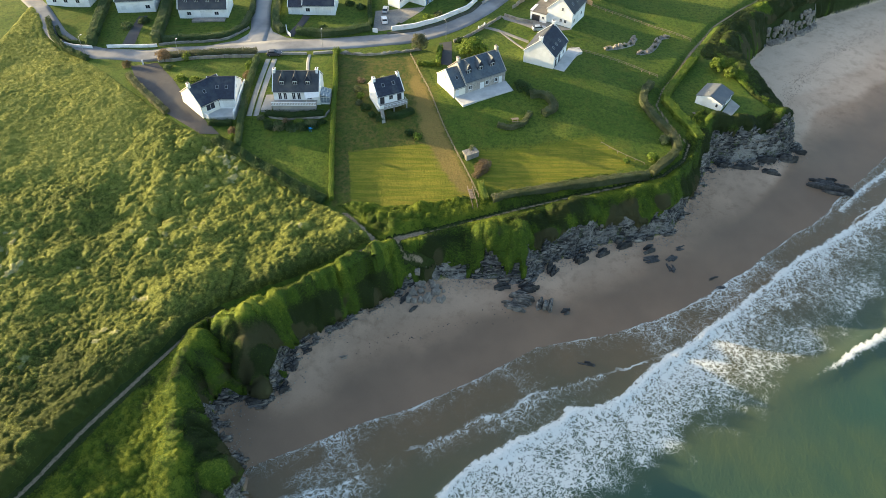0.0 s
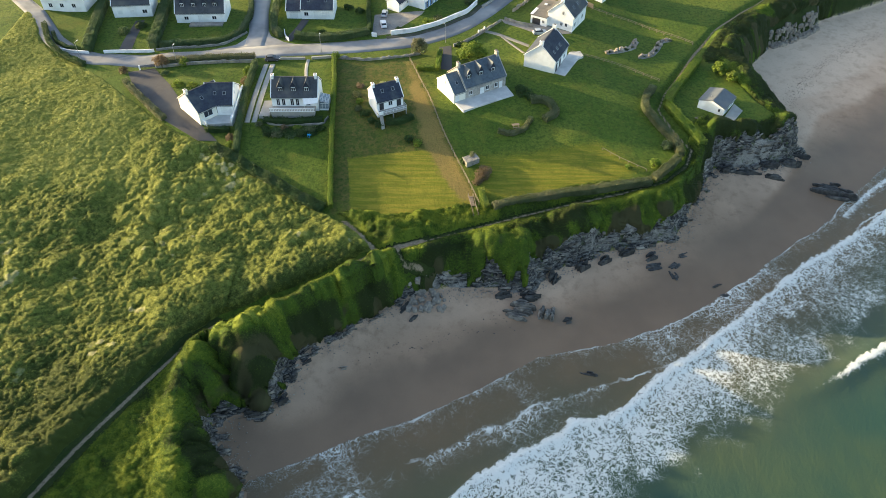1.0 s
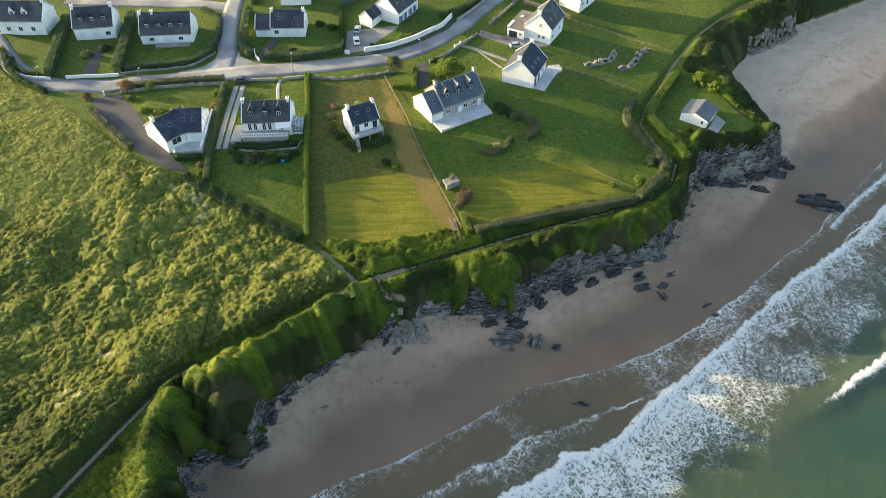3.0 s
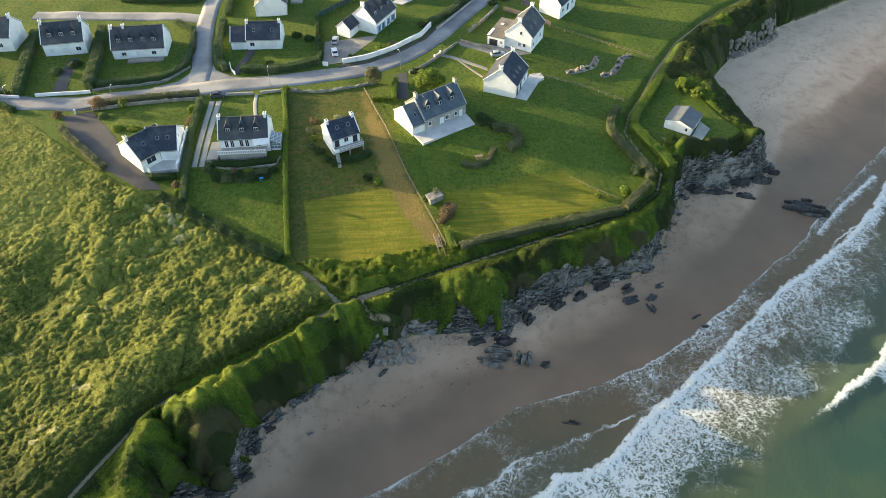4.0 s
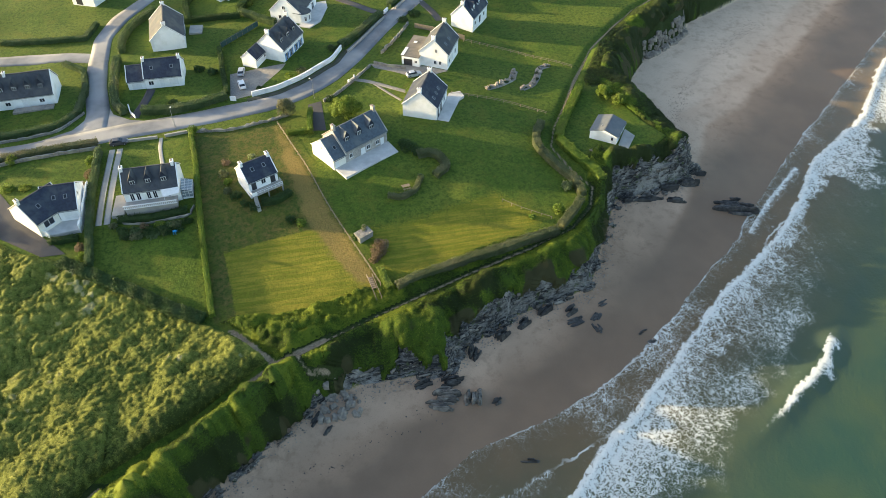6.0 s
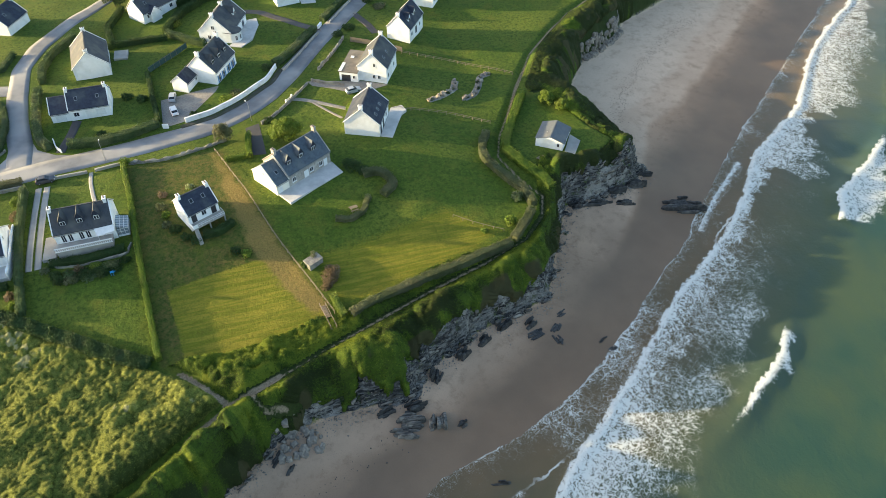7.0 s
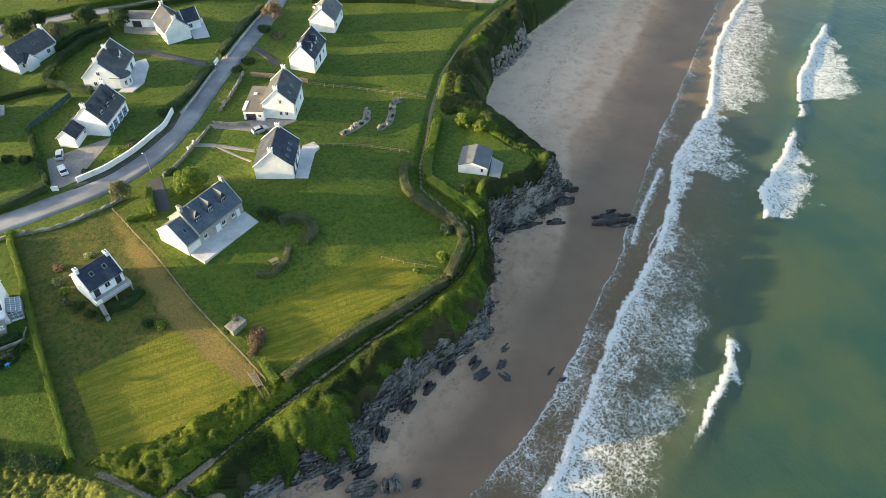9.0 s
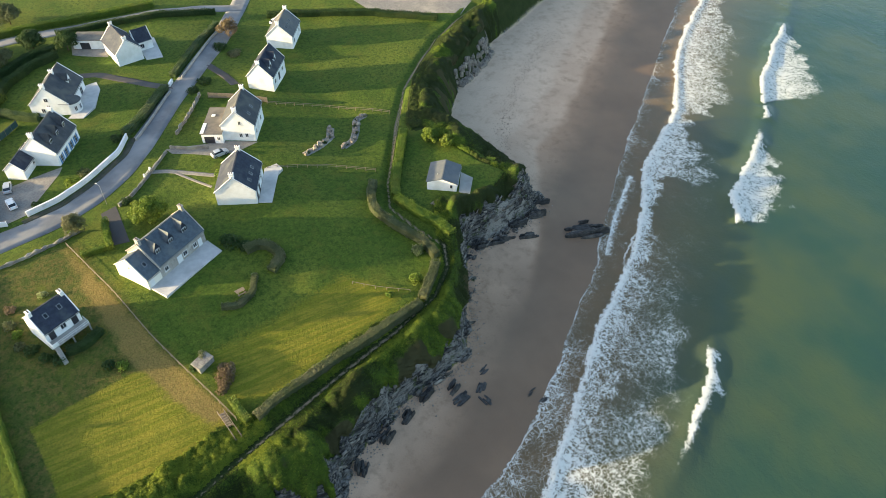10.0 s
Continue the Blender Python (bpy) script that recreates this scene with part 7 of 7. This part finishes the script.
# headland between path and cliff, and the vegetated slopes
HEADLAND = [(-64, 54), (-59.6, 62.8), (-54.6, 72.6), (-49.4, 80.6), (-47.4, 84), (-47.0, 82), (-46.6, 74), (-45.5, 66), (-43, 56), (-40, 44), (-70, 44)]
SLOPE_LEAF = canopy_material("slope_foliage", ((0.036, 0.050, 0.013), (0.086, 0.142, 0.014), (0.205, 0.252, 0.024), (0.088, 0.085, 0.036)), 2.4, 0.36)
for x0, x1, y0, y1, text, sprigs in ((-72, -6, 46, 124, "bright gorse, ivy and grass on the cliff slope", 102000), (-6, 64, 104, 165, "rough gorse and dark ivy on the cliff slope", 85000), (60, 128, 148, 240, "dark green scrub on the cliff slope", 44200)):
    gxs, gys = np.arange(x0, x1 + 0.01, 0.36), np.arange(y0, y1, 0.36)
    gx, gy = np.meshgrid(gxs, gys)
    lz, lu, lrock, lpath, ldry, ldw, ldf, ltop = land_form(gx, gy)
    on_slope = (lu > 0.05) & (lu < 1.0) & (lrock < 0.35) & ~((gx > 98) & (gx < 122) & (lu < 0.40) & (gy < 230))
    on_edge = ltop & (away(gx, gy, TOP)[0] < np.where(gx < -8, 6.5, 3.4)) & ~inside(gx, gy, HEATH_RING) & ~((gx > 66) & (gx < 84) & (gy > 154) & (gy < 186))
    veg = (on_slope | on_edge | inside(gx, gy, HEADLAND) | inside(gx, gy, BANK)) & ((lpath > np.where((gx > -24) & (gx < -4), 0.95, 0.6)) | (lu < 0.3))
    cover = np.where(veg, np.clip(0.4 + smooth((lpath - 0.6) / 0.8), 0, 1), 0)
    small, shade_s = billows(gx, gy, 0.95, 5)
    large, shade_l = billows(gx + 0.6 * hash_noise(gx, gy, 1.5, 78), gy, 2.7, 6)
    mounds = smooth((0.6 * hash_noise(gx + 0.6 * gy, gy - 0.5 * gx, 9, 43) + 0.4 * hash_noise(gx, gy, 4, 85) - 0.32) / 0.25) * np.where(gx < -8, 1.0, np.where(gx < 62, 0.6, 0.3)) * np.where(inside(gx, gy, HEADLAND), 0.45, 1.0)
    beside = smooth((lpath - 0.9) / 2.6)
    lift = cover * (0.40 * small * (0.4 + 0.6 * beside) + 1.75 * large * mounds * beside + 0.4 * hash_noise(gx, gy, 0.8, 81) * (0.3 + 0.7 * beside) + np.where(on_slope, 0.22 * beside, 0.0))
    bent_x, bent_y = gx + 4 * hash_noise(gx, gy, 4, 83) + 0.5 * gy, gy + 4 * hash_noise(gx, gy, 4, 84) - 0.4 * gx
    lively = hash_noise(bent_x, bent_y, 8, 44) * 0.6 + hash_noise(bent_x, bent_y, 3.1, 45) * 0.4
    # Tint also paints shade into hollows and sunlight on mounds and the upper slope.
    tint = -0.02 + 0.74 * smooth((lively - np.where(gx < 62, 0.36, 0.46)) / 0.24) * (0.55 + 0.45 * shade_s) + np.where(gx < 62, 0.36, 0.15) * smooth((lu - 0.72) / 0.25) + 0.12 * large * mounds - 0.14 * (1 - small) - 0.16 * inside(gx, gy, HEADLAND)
    dry = smooth((hash_noise(bent_x + 0.4 * gy, bent_y - 0.3 * gx, 5, 46) * 0.5 + hash_noise(gx, gy, 1.9, 47) * 0.5 - 0.44) / 0.3) * (0.35 + 0.75 * smooth((0.75 - lu) / 0.4)) * np.where(inside(gx, gy, HEADLAND), 0.4, 1.0)
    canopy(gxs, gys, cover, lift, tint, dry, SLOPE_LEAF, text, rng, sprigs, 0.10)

# ---- split rock along the cliff foot ----
sx0, sy0 = np.meshgrid(np.arange(-48, 96, 0.5), np.arange(56, 162, 0.5))
sx0, sy0 = sx0.ravel() + rng.uniform(-0.3, 0.3, sx0.size), sy0.ravel() + rng.uniform(-0.3, 0.3, sy0.size)
sz0, su, srock = land_form(sx0, sy0)[:3]
pick = (srock > 0.45) & (rng.random(sx0.size) < 0.42)
sx0, sy0, sz0 = sx0[pick], sy0[pick], sz0[pick]
n = len(sx0)
size = np.stack([rng.uniform(0.3, 1.0, n), rng.uniform(0.08, 0.22, n), rng.uniform(0.15, 0.5, n)], 1) * rng.choice([0.4, 0.55, 0.8, 1.3], n)[:, None]
CUBE = np.array([(a, b, c) for a in (-1, 1) for b in (-1, 1) for c in (-1, 1)], float)
CUBE_F = np.array([(0, 1, 3, 2), (4, 6, 7, 5), (0, 4, 5, 1), (2, 3, 7, 6), (0, 2, 6, 4), (1, 5, 7, 3)])
shape = CUBE[None] * size[:, None] * rng.uniform(0.55, 1.1, (n, 8, 3))
yaw, tip = radians(22) + 0.28 * rng.normal(size=n) + 0.5 * (hash_noise(sx0, sy0, 12, 63) - 0.5), rng.normal(0.35, 0.25, n)
shape = np.stack([shape[:, :, 0], shape[:, :, 1] * np.cos(tip)[:, None] - shape[:, :, 2] * np.sin(tip)[:, None], shape[:, :, 1] * np.sin(tip)[:, None] + shape[:, :, 2] * np.cos(tip)[:, None]], 2)
shape = np.stack([shape[:, :, 0] * np.cos(yaw)[:, None] - shape[:, :, 1] * np.sin(yaw)[:, None], shape[:, :, 0] * np.sin(yaw)[:, None] + shape[:, :, 1] * np.cos(yaw)[:, None], shape[:, :, 2]], 2)
co = (shape + np.stack([sx0, sy0, sz0 + 0.05], 1)[:, None]).reshape(-1, 3)
tagged(new("rock_ledges", fast_mesh("rock_ledges", co, (CUBE_F[None] + 8 * np.arange(n)[:, None, None]).reshape(-1, 4), M["shard"])), "jagged split grey rock ledges along the cliff foot", "rock", kind="stuff")

# ---- rocks on the beach ----
rock(14.4, 101.4, 5.4, 2.4, 0.9, -14, "brown-grey layered rock ledge on the sand", "ledge", seed=1)
rock(16.0, 103.4, 5.0, 3.0, 1.3, -10, "grey layered rock ledge on the sand", "ledge", seed=2)
rock(20.8, 102.0, 3.6, 3.6, 1.6, 78, "pale grey split boulder on the sand", "ledge", seed=3)
rock(25.2, 100.4, 2.0, 1.6, 0.6, 20, "small dark rock on the sand", seed=4)
rock(28.4, 87.8, 4.0, 1.6, 0.7, -12, "dark weedy rock in the shallows", seed=5)
rock(-20.4, 87.4, 1.7, 0.9, 0.5, 15, "small pale slab on the sand", "paleblock", seed=6)
rock(95.7, 142.6, 10.4, 4.4, 1.4, -16, "long dark reef rock at the water's edge", seed=7)
rock(97.6, 145.6, 3.4, 1.6, 0.8, -10, "dark reef rock at the water's edge", seed=8)
for k, (rx, ry, a, b, h, tn) in enumerate([(46.0, 118.6, 3.6, 2.4, 0.9, 30), (46.2, 115.8, 3.6, 2.8, 0.35, 15), (53.2, 119.4, 3.0, 1.6, 0.2, 25), (50.8, 116.6, 3.0, 2.2, 0.2, 40), (50.2, 113.6, 3.0, 2.0, 0.2, 105), (59.1, 111.2, 2.4, 1.0, 0.3, 10), (60.2, 108.7, 2.4, 1.3, 0.35, 15),
                                           (71.0, 149.4, 5.0, 1.8, 1.0, -6), (76.6, 148.8, 5.6, 1.6, 0.9, -10), (82.6, 147.6, 4.4, 2.0, 0.9, -14), (88.0, 152.4, 5.0, 2.2, 1.4, -8), (92.2, 155.4, 4.4, 1.6, 0.9, -8), (82.4, 151.6, 5.0, 2.0, 1.5, -4),
                                           (40.6, 119.4, 4.0, 2.0, 1.4, 20), (35.0, 117.0, 3.6, 2.0, 1.5, 30), (30.0, 115.0, 3.6, 2.2, 1.6, 35), (23.4, 111.6, 3.2, 2.6, 1.8, 50), (12.0, 106.4, 4.0, 2.0, 1.1, 10), (17.4, 106.0, 4.4, 2.2, 1.2, 5),
                                           (-8.6, 102.6, 3.4, 2.0, 0.8, 50), (-7.0, 100.2, 2.4, 1.4, 0.5, 60), (-31.0, 79.4, 2.6, 1.8, 0.9, 40), (-29.6, 85.0, 2.4, 1.4, 0.8, 50), (-36.0, 76.4, 3.4, 1.6, 1.0, 5), (-28.0, 88.6, 2.2, 1.4, 0.6, 40)]):
    rock(rx, ry, a, b, h, tn, "dark jagged rock ledge at the cliff foot" if h > 0.7 else "low dark weed-covered rock on wet sand", seed=20 + k)
rng = np.random.default_rng(11)
for k in range(52):
    bx, by = -5.6 + rng.uniform(-2.8, 5.0), 104.8 + rng.uniform(-3.0, 3.0)
    s = rng.uniform(0.6, 1.7)
    rock(bx, by, s, s * rng.uniform(0.7, 0.89), s * 0.55, rng.uniform(0, 180), "pale tumbled boulder below the path", "paleblock", seed=60 + k, group="tumbled boulders", name="boulder")
for k in range(280):
    f, w = rng.random(), rng.uniform(-1.4, 1.9)
    bx, by = 101.0 + 19.6 * f - 0.58 * w, 212.2 + 13.2 * f - 1.2 * math.sin(3.14 * f) + 0.81 * w
    s = rng.uniform(0.6, 1.2)
    rock(bx, by, s, s * rng.uniform(0.6, 0.89), s * 0.7, rng.uniform(0, 180), "pale armour stone at the slope foot", "paleblock", seed=120 + k, group="armour stones", name="boulder")
ribbon("steps", [(117.0, 234.0), (119.2, 230.2), (121.4, 226.4)], 0.4, M["gravel"], 0.2, 0.6, "narrow pale concrete steps down the slope", "steps")

# ---- pebbles and wrack ----
rng = np.random.default_rng(13)
OCT = np.array([(1, 0, 0), (0, 1, 0), (-1, 0, 0), (0, -1, 0), (0, 0, 0.7), (0, 0, -0.7)], float)
OCT_F = np.array([(0, 1, 4), (1, 2, 4), (2, 3, 4), (3, 0, 4), (1, 0, 5), (2, 1, 5), (3, 2, 5), (0, 3, 5)])


def pebbles(px, py, size, material, text):
    n = len(px)
    pz = heights(px, py)
    s = size * rng.uniform(0.5, 1.6, (n, 1, 1)) * rng.uniform(0.6, 1.2, (n, 6, 3))
    co = (OCT[None] * s + np.stack([px, py, pz], 1)[:, None]).reshape(-1, 3)
    f = (OCT_F[None] + 6 * np.arange(n)[:, None, None]).reshape(-1, 3)
    tagged(new("pebbles", fast_mesh("pebbles", co, f, M[material])), text, "pebbles", kind="stuff")


along = rng.uniform(0, 1, 2600)
foot_line = fine_line([q for q in FOOT if -45 < q[0] < 95 and 60 < q[1] < 165], 0.5)
foot_n = normals_of(foot_line)
k = (along * (len(foot_line) - 1)).astype(int)
out = -np.abs(rng.normal(0, 1.3, len(k)))
slip = rng.normal(0, 0.8, (2, len(k)))
pebbles(foot_line[k, 0] + foot_n[k, 0] * out + slip[0], foot_line[k, 1] + foot_n[k, 1] * out + slip[1], 0.16, "paleblock", "grey pebbles and rubble under the cliff")
wrack = fine_line([(96, 178), (100, 186), (108, 196), (118, 206), (131, 216), (146, 226)], 0.25)
k = rng.integers(0, len(wrack), 900)
pebbles(wrack[k, 0] + rng.normal(0, 1.3, 900), wrack[k, 1] + rng.normal(0, 1.3, 900), 0.11, "wrack", "brown line of dried seaweed on the sand")
k = rng.uniform(0, 1, 70)
pebbles(-18 + 34 * k + rng.normal(0, 1.2, 70), 89 + 13 * k + rng.normal(0, 1.0, 70), 0.12, "rock", "scattered dark weed on the sand")

# ---- rock gardens on the grass ----
for line, sd in (([(43.6, 186.6), (47.9, 188.6), (52.0, 191.4), (54.0, 196.0)], 5), ([(53.4, 186.6), (57.0, 188.6), (59.4, 192.4), (61.4, 197.0), (64.2, 197.6)], 6)):
    q = fine_line(line, 1.0)
    r2 = np.random.default_rng(sd)
    bed = ribbon("stone_bed", line, 1.9, M["stonewall"], 0.05, 0.7, "curved bed of pale stones on grass", "rock garden", kind="")
    for k, p in enumerate(q):
        s = r2.uniform(0.7, 1.4)
        if k % 3 == 1:
            bush(p[0] + r2.uniform(-0.5, 0.5), p[1] + r2.uniform(-0.5, 0.5), 0.6, 0.6, "leaf_dark" if k % 2 else "leaf_olive", "low dark plant among pale stones", 400 + sd * 20 + k, count=120, group="rock garden plants")
        rock(p[0] + r2.uniform(-0.5, 0.5), p[1] + r2.uniform(-0.5, 0.5), s, 0.7 * s, 0.6 * s, r2.uniform(0, 180), "pale stone in a curved rock garden", "paleblock", seed=300 + sd * 20 + k, group="rock garden stones", name="boulder")

# ---- stone shed, steps, table, cars and small things ----
shed = thing("stone_shed", 4.2, 136.2, height(5.5, 137.5) - 0.05, 28, "tumbledown stone shed with pale slab roof", "shed")
bm = bmesh.new()
box(bm, (0, 0, -0.6), (3.3, 2.0, 1.3), bevel=0.06)
part("wall", bm, M["stonewall"], shed)
bm = bmesh.new()
for k in range(4):
    box(bm, (-0.15 + 0.88 * k, -0.15, 1.3 + 0.02 * (k % 2)), (0.70 + 0.88 * k, 2.15, 1.46 + 0.03 * (k % 2)), bevel=0.02)
part("roof", bm, M["stonewall"], shed)

stairs = thing("wooden_steps", 5.4, 124.6, height(6.0, 121.4), 0, "weathered wooden steps down a bank", "steps")
z_low, z_high = height(6.0, 121.4), height(4.9, 127.4)
for k in range(12):
    f = (k + 0.5) / 12
    cx, cy = 6.0 - 1.1 * f - 5.4, 121.4 + 6.0 * f - 124.6
    bm = bmesh.new()
    box(bm, (cx - 0.5, cy - 0.2, (z_high - z_low) * f - 0.05), (cx + 0.5, cy + 0.2, (z_high - z_low) * f + 0.12), bevel=0.02)
    part("tread", bm, M["wood"], stairs)
for s in (-0.55, 0.55):
    bm = bmesh.new()
    tube(bm, [(0.6 + s, -3.2, 1.0), (-0.5 + s, 2.8, z_high - z_low + 1.0)], (0.06, 0.06), 5)
    for f in (0.02, 0.5, 0.98):
        tube(bm, [(0.6 - 1.1 * f + s, -3.2 + 6 * f, (z_high - z_low) * f - 0.3), (0.6 - 1.1 * f + s, -3.2 + 6 * f, (z_high - z_low) * f + 1.0)], (0.06, 0.06), 5)
    part("handrail", bm, M["wood"], stairs)


def picnic_table(x, y, turn, label):
    ob = thing("picnic_table", x, y, height(x, y), turn, label, "picnic table")
    for k in range(4):
        bm = bmesh.new()
        box(bm, (-0.9, -0.36 + 0.185 * k, 0.70), (0.9, -0.19 + 0.185 * k, 0.75))
        part("plank", bm, M["wood"], ob)
    for s in (-1, 1):
        bm = bmesh.new()
        box(bm, (-0.9, s * 0.72 - 0.14, 0.42), (0.9, s * 0.72 + 0.14, 0.46))
        part("bench", bm, M["wood"], ob)
        bm = bmesh.new()
        tube(bm, [(s * 0.6, -0.75, 0), (s * 0.6, -0.3, 0.7)], (0.05, 0.05), 4)
        tube(bm, [(s * 0.6, 0.75, 0), (s * 0.6, 0.3, 0.7)], (0.05, 0.05), 4)
        tube(bm, [(s * 0.6, -0.8, 0.38), (s * 0.6, 0.8, 0.38)], (0.05, 0.05), 4)
        part("leg", bm, M["wood"], ob)
    return ob


picnic_table(63.2, 157.2, 20, "weathered wooden picnic table on a lawn")
picnic_table(16.2, 150.0, 10, "weathered wooden garden table on a lawn")

slide = thing("garden_slide", -33.4, 145.6, height(-33.4, 145.6), 75, "small bright blue plastic slide on a lawn", "slide")
bm = bmesh.new()
for k in range(6):
    a, b = k / 6, (k + 1) / 6
    za, zb = 0.95 * (1 - a) ** 1.3 + 0.08, 0.95 * (1 - b) ** 1.3 + 0.08
    box(bm, (1.5 * a - 0.75, -0.25, min(za, zb) - 0.05), (1.5 * b - 0.75, 0.25, max(za, zb)))
part("chute", bm, M["blue_plastic"], slide)
for s in (-1, 1):
    bm = bmesh.new()
    tube(bm, [(-0.75, s * 0.26, 1.2), (-0.4, s * 0.26, 0.8), (0.75, s * 0.26, 0.2)], (0.05, 0.05, 0.05), 5)
    tube(bm, [(-0.72, s * 0.24, 0), (-0.72, s * 0.24, 1.0)], (0.05, 0.05), 5)
    part("side_rail", bm, M["blue_plastic"], slide)

car(-19.4, 204.6, 84, "car_silver", "silver estate car parked on a forecourt")
car(-19.3, 198.0, 100, "car_white", "pale grey hatchback parked on a forecourt")
car(-47.9, 178.2, 4, "car_dark", "dark grey car parked across a drive")
car(25.6, 194.2, 10, "car_silver", "pale car parked beside a house")
car(61.4, 257.0, 20, "car_white", "white car parked by a hedge")


def street_lamp(x, y, turn):
    ob = thing("street_lamp", x, y, height(x, y), turn, "slender grey street lamp beside the road", "street lamp", "street lamps")
    bm = bmesh.new()
    tube(bm, [(0, 0, -0.3), (0, 0, 2.5), (0, 0, 5.2)], (0.08, 0.065, 0.05), 8)
    part("pole", bm, M["metal"], ob)
    bm = bmesh.new()
    tube(bm, [(0, 0, 5.15), (0.3, 0, 5.35), (0.75, 0, 5.42)], (0.04, 0.04, 0.035), 6)
    part("arm", bm, M["metal"], ob)
    bm = bmesh.new()
    box(bm, (0.65, -0.12, 5.34), (1.15, 0.12, 5.47), bevel=0.03)
    part("lantern", bm, M["frame"], ob)
    return ob


for lx, ly, lt in ((-73.4, 176.2, 80), (-35.2, 182.2, 90), (-1.2, 188.6, 120), (-100, 178.0, 60)):
    street_lamp(lx, ly, lt)

for gx0, gy0, gt, gl, label in ((-80.6, 174.0, 20, 4.2, "dark metal driveway gate"), (9.0, 194.6, 50, 2.6, "white painted wooden gate")):
    g = thing("gate", gx0, gy0, height(gx0, gy0), gt, label, "gate")
    mat_name = "dark_door" if "dark" in label else "frame"
    for s in (-0.5, 0.5):
        bm = bmesh.new()
        box(bm, (s * gl - 0.2, -0.2, -0.3), (s * gl + 0.2, 0.2, 1.35), bevel=0.03)
        part("pillar", bm, M["whitewall"], g)
    for k in range(int(gl / 0.25)):
        bm = bmesh.new()
        xx = -gl / 2 + 0.3 + k * 0.25
        if xx > gl / 2 - 0.25:
            bm.free()
            break
        box(bm, (xx, -0.02, 0.12), (xx + 0.07, 0.02, 1.15))
        part("bar", bm, M[mat_name], g)
    for zz in (0.2, 1.05):
        bm = bmesh.new()
        box(bm, (-gl / 2 + 0.2, -0.045, zz), (gl / 2 - 0.2, -0.021, zz + 0.08))
        part("rail", bm, M[mat_name], g)
bush(-40.6, 226.0, 0.8, 0.8, "red", "red flowering shrub by a house", 190, group="garden shrubs", leaf=0.1)
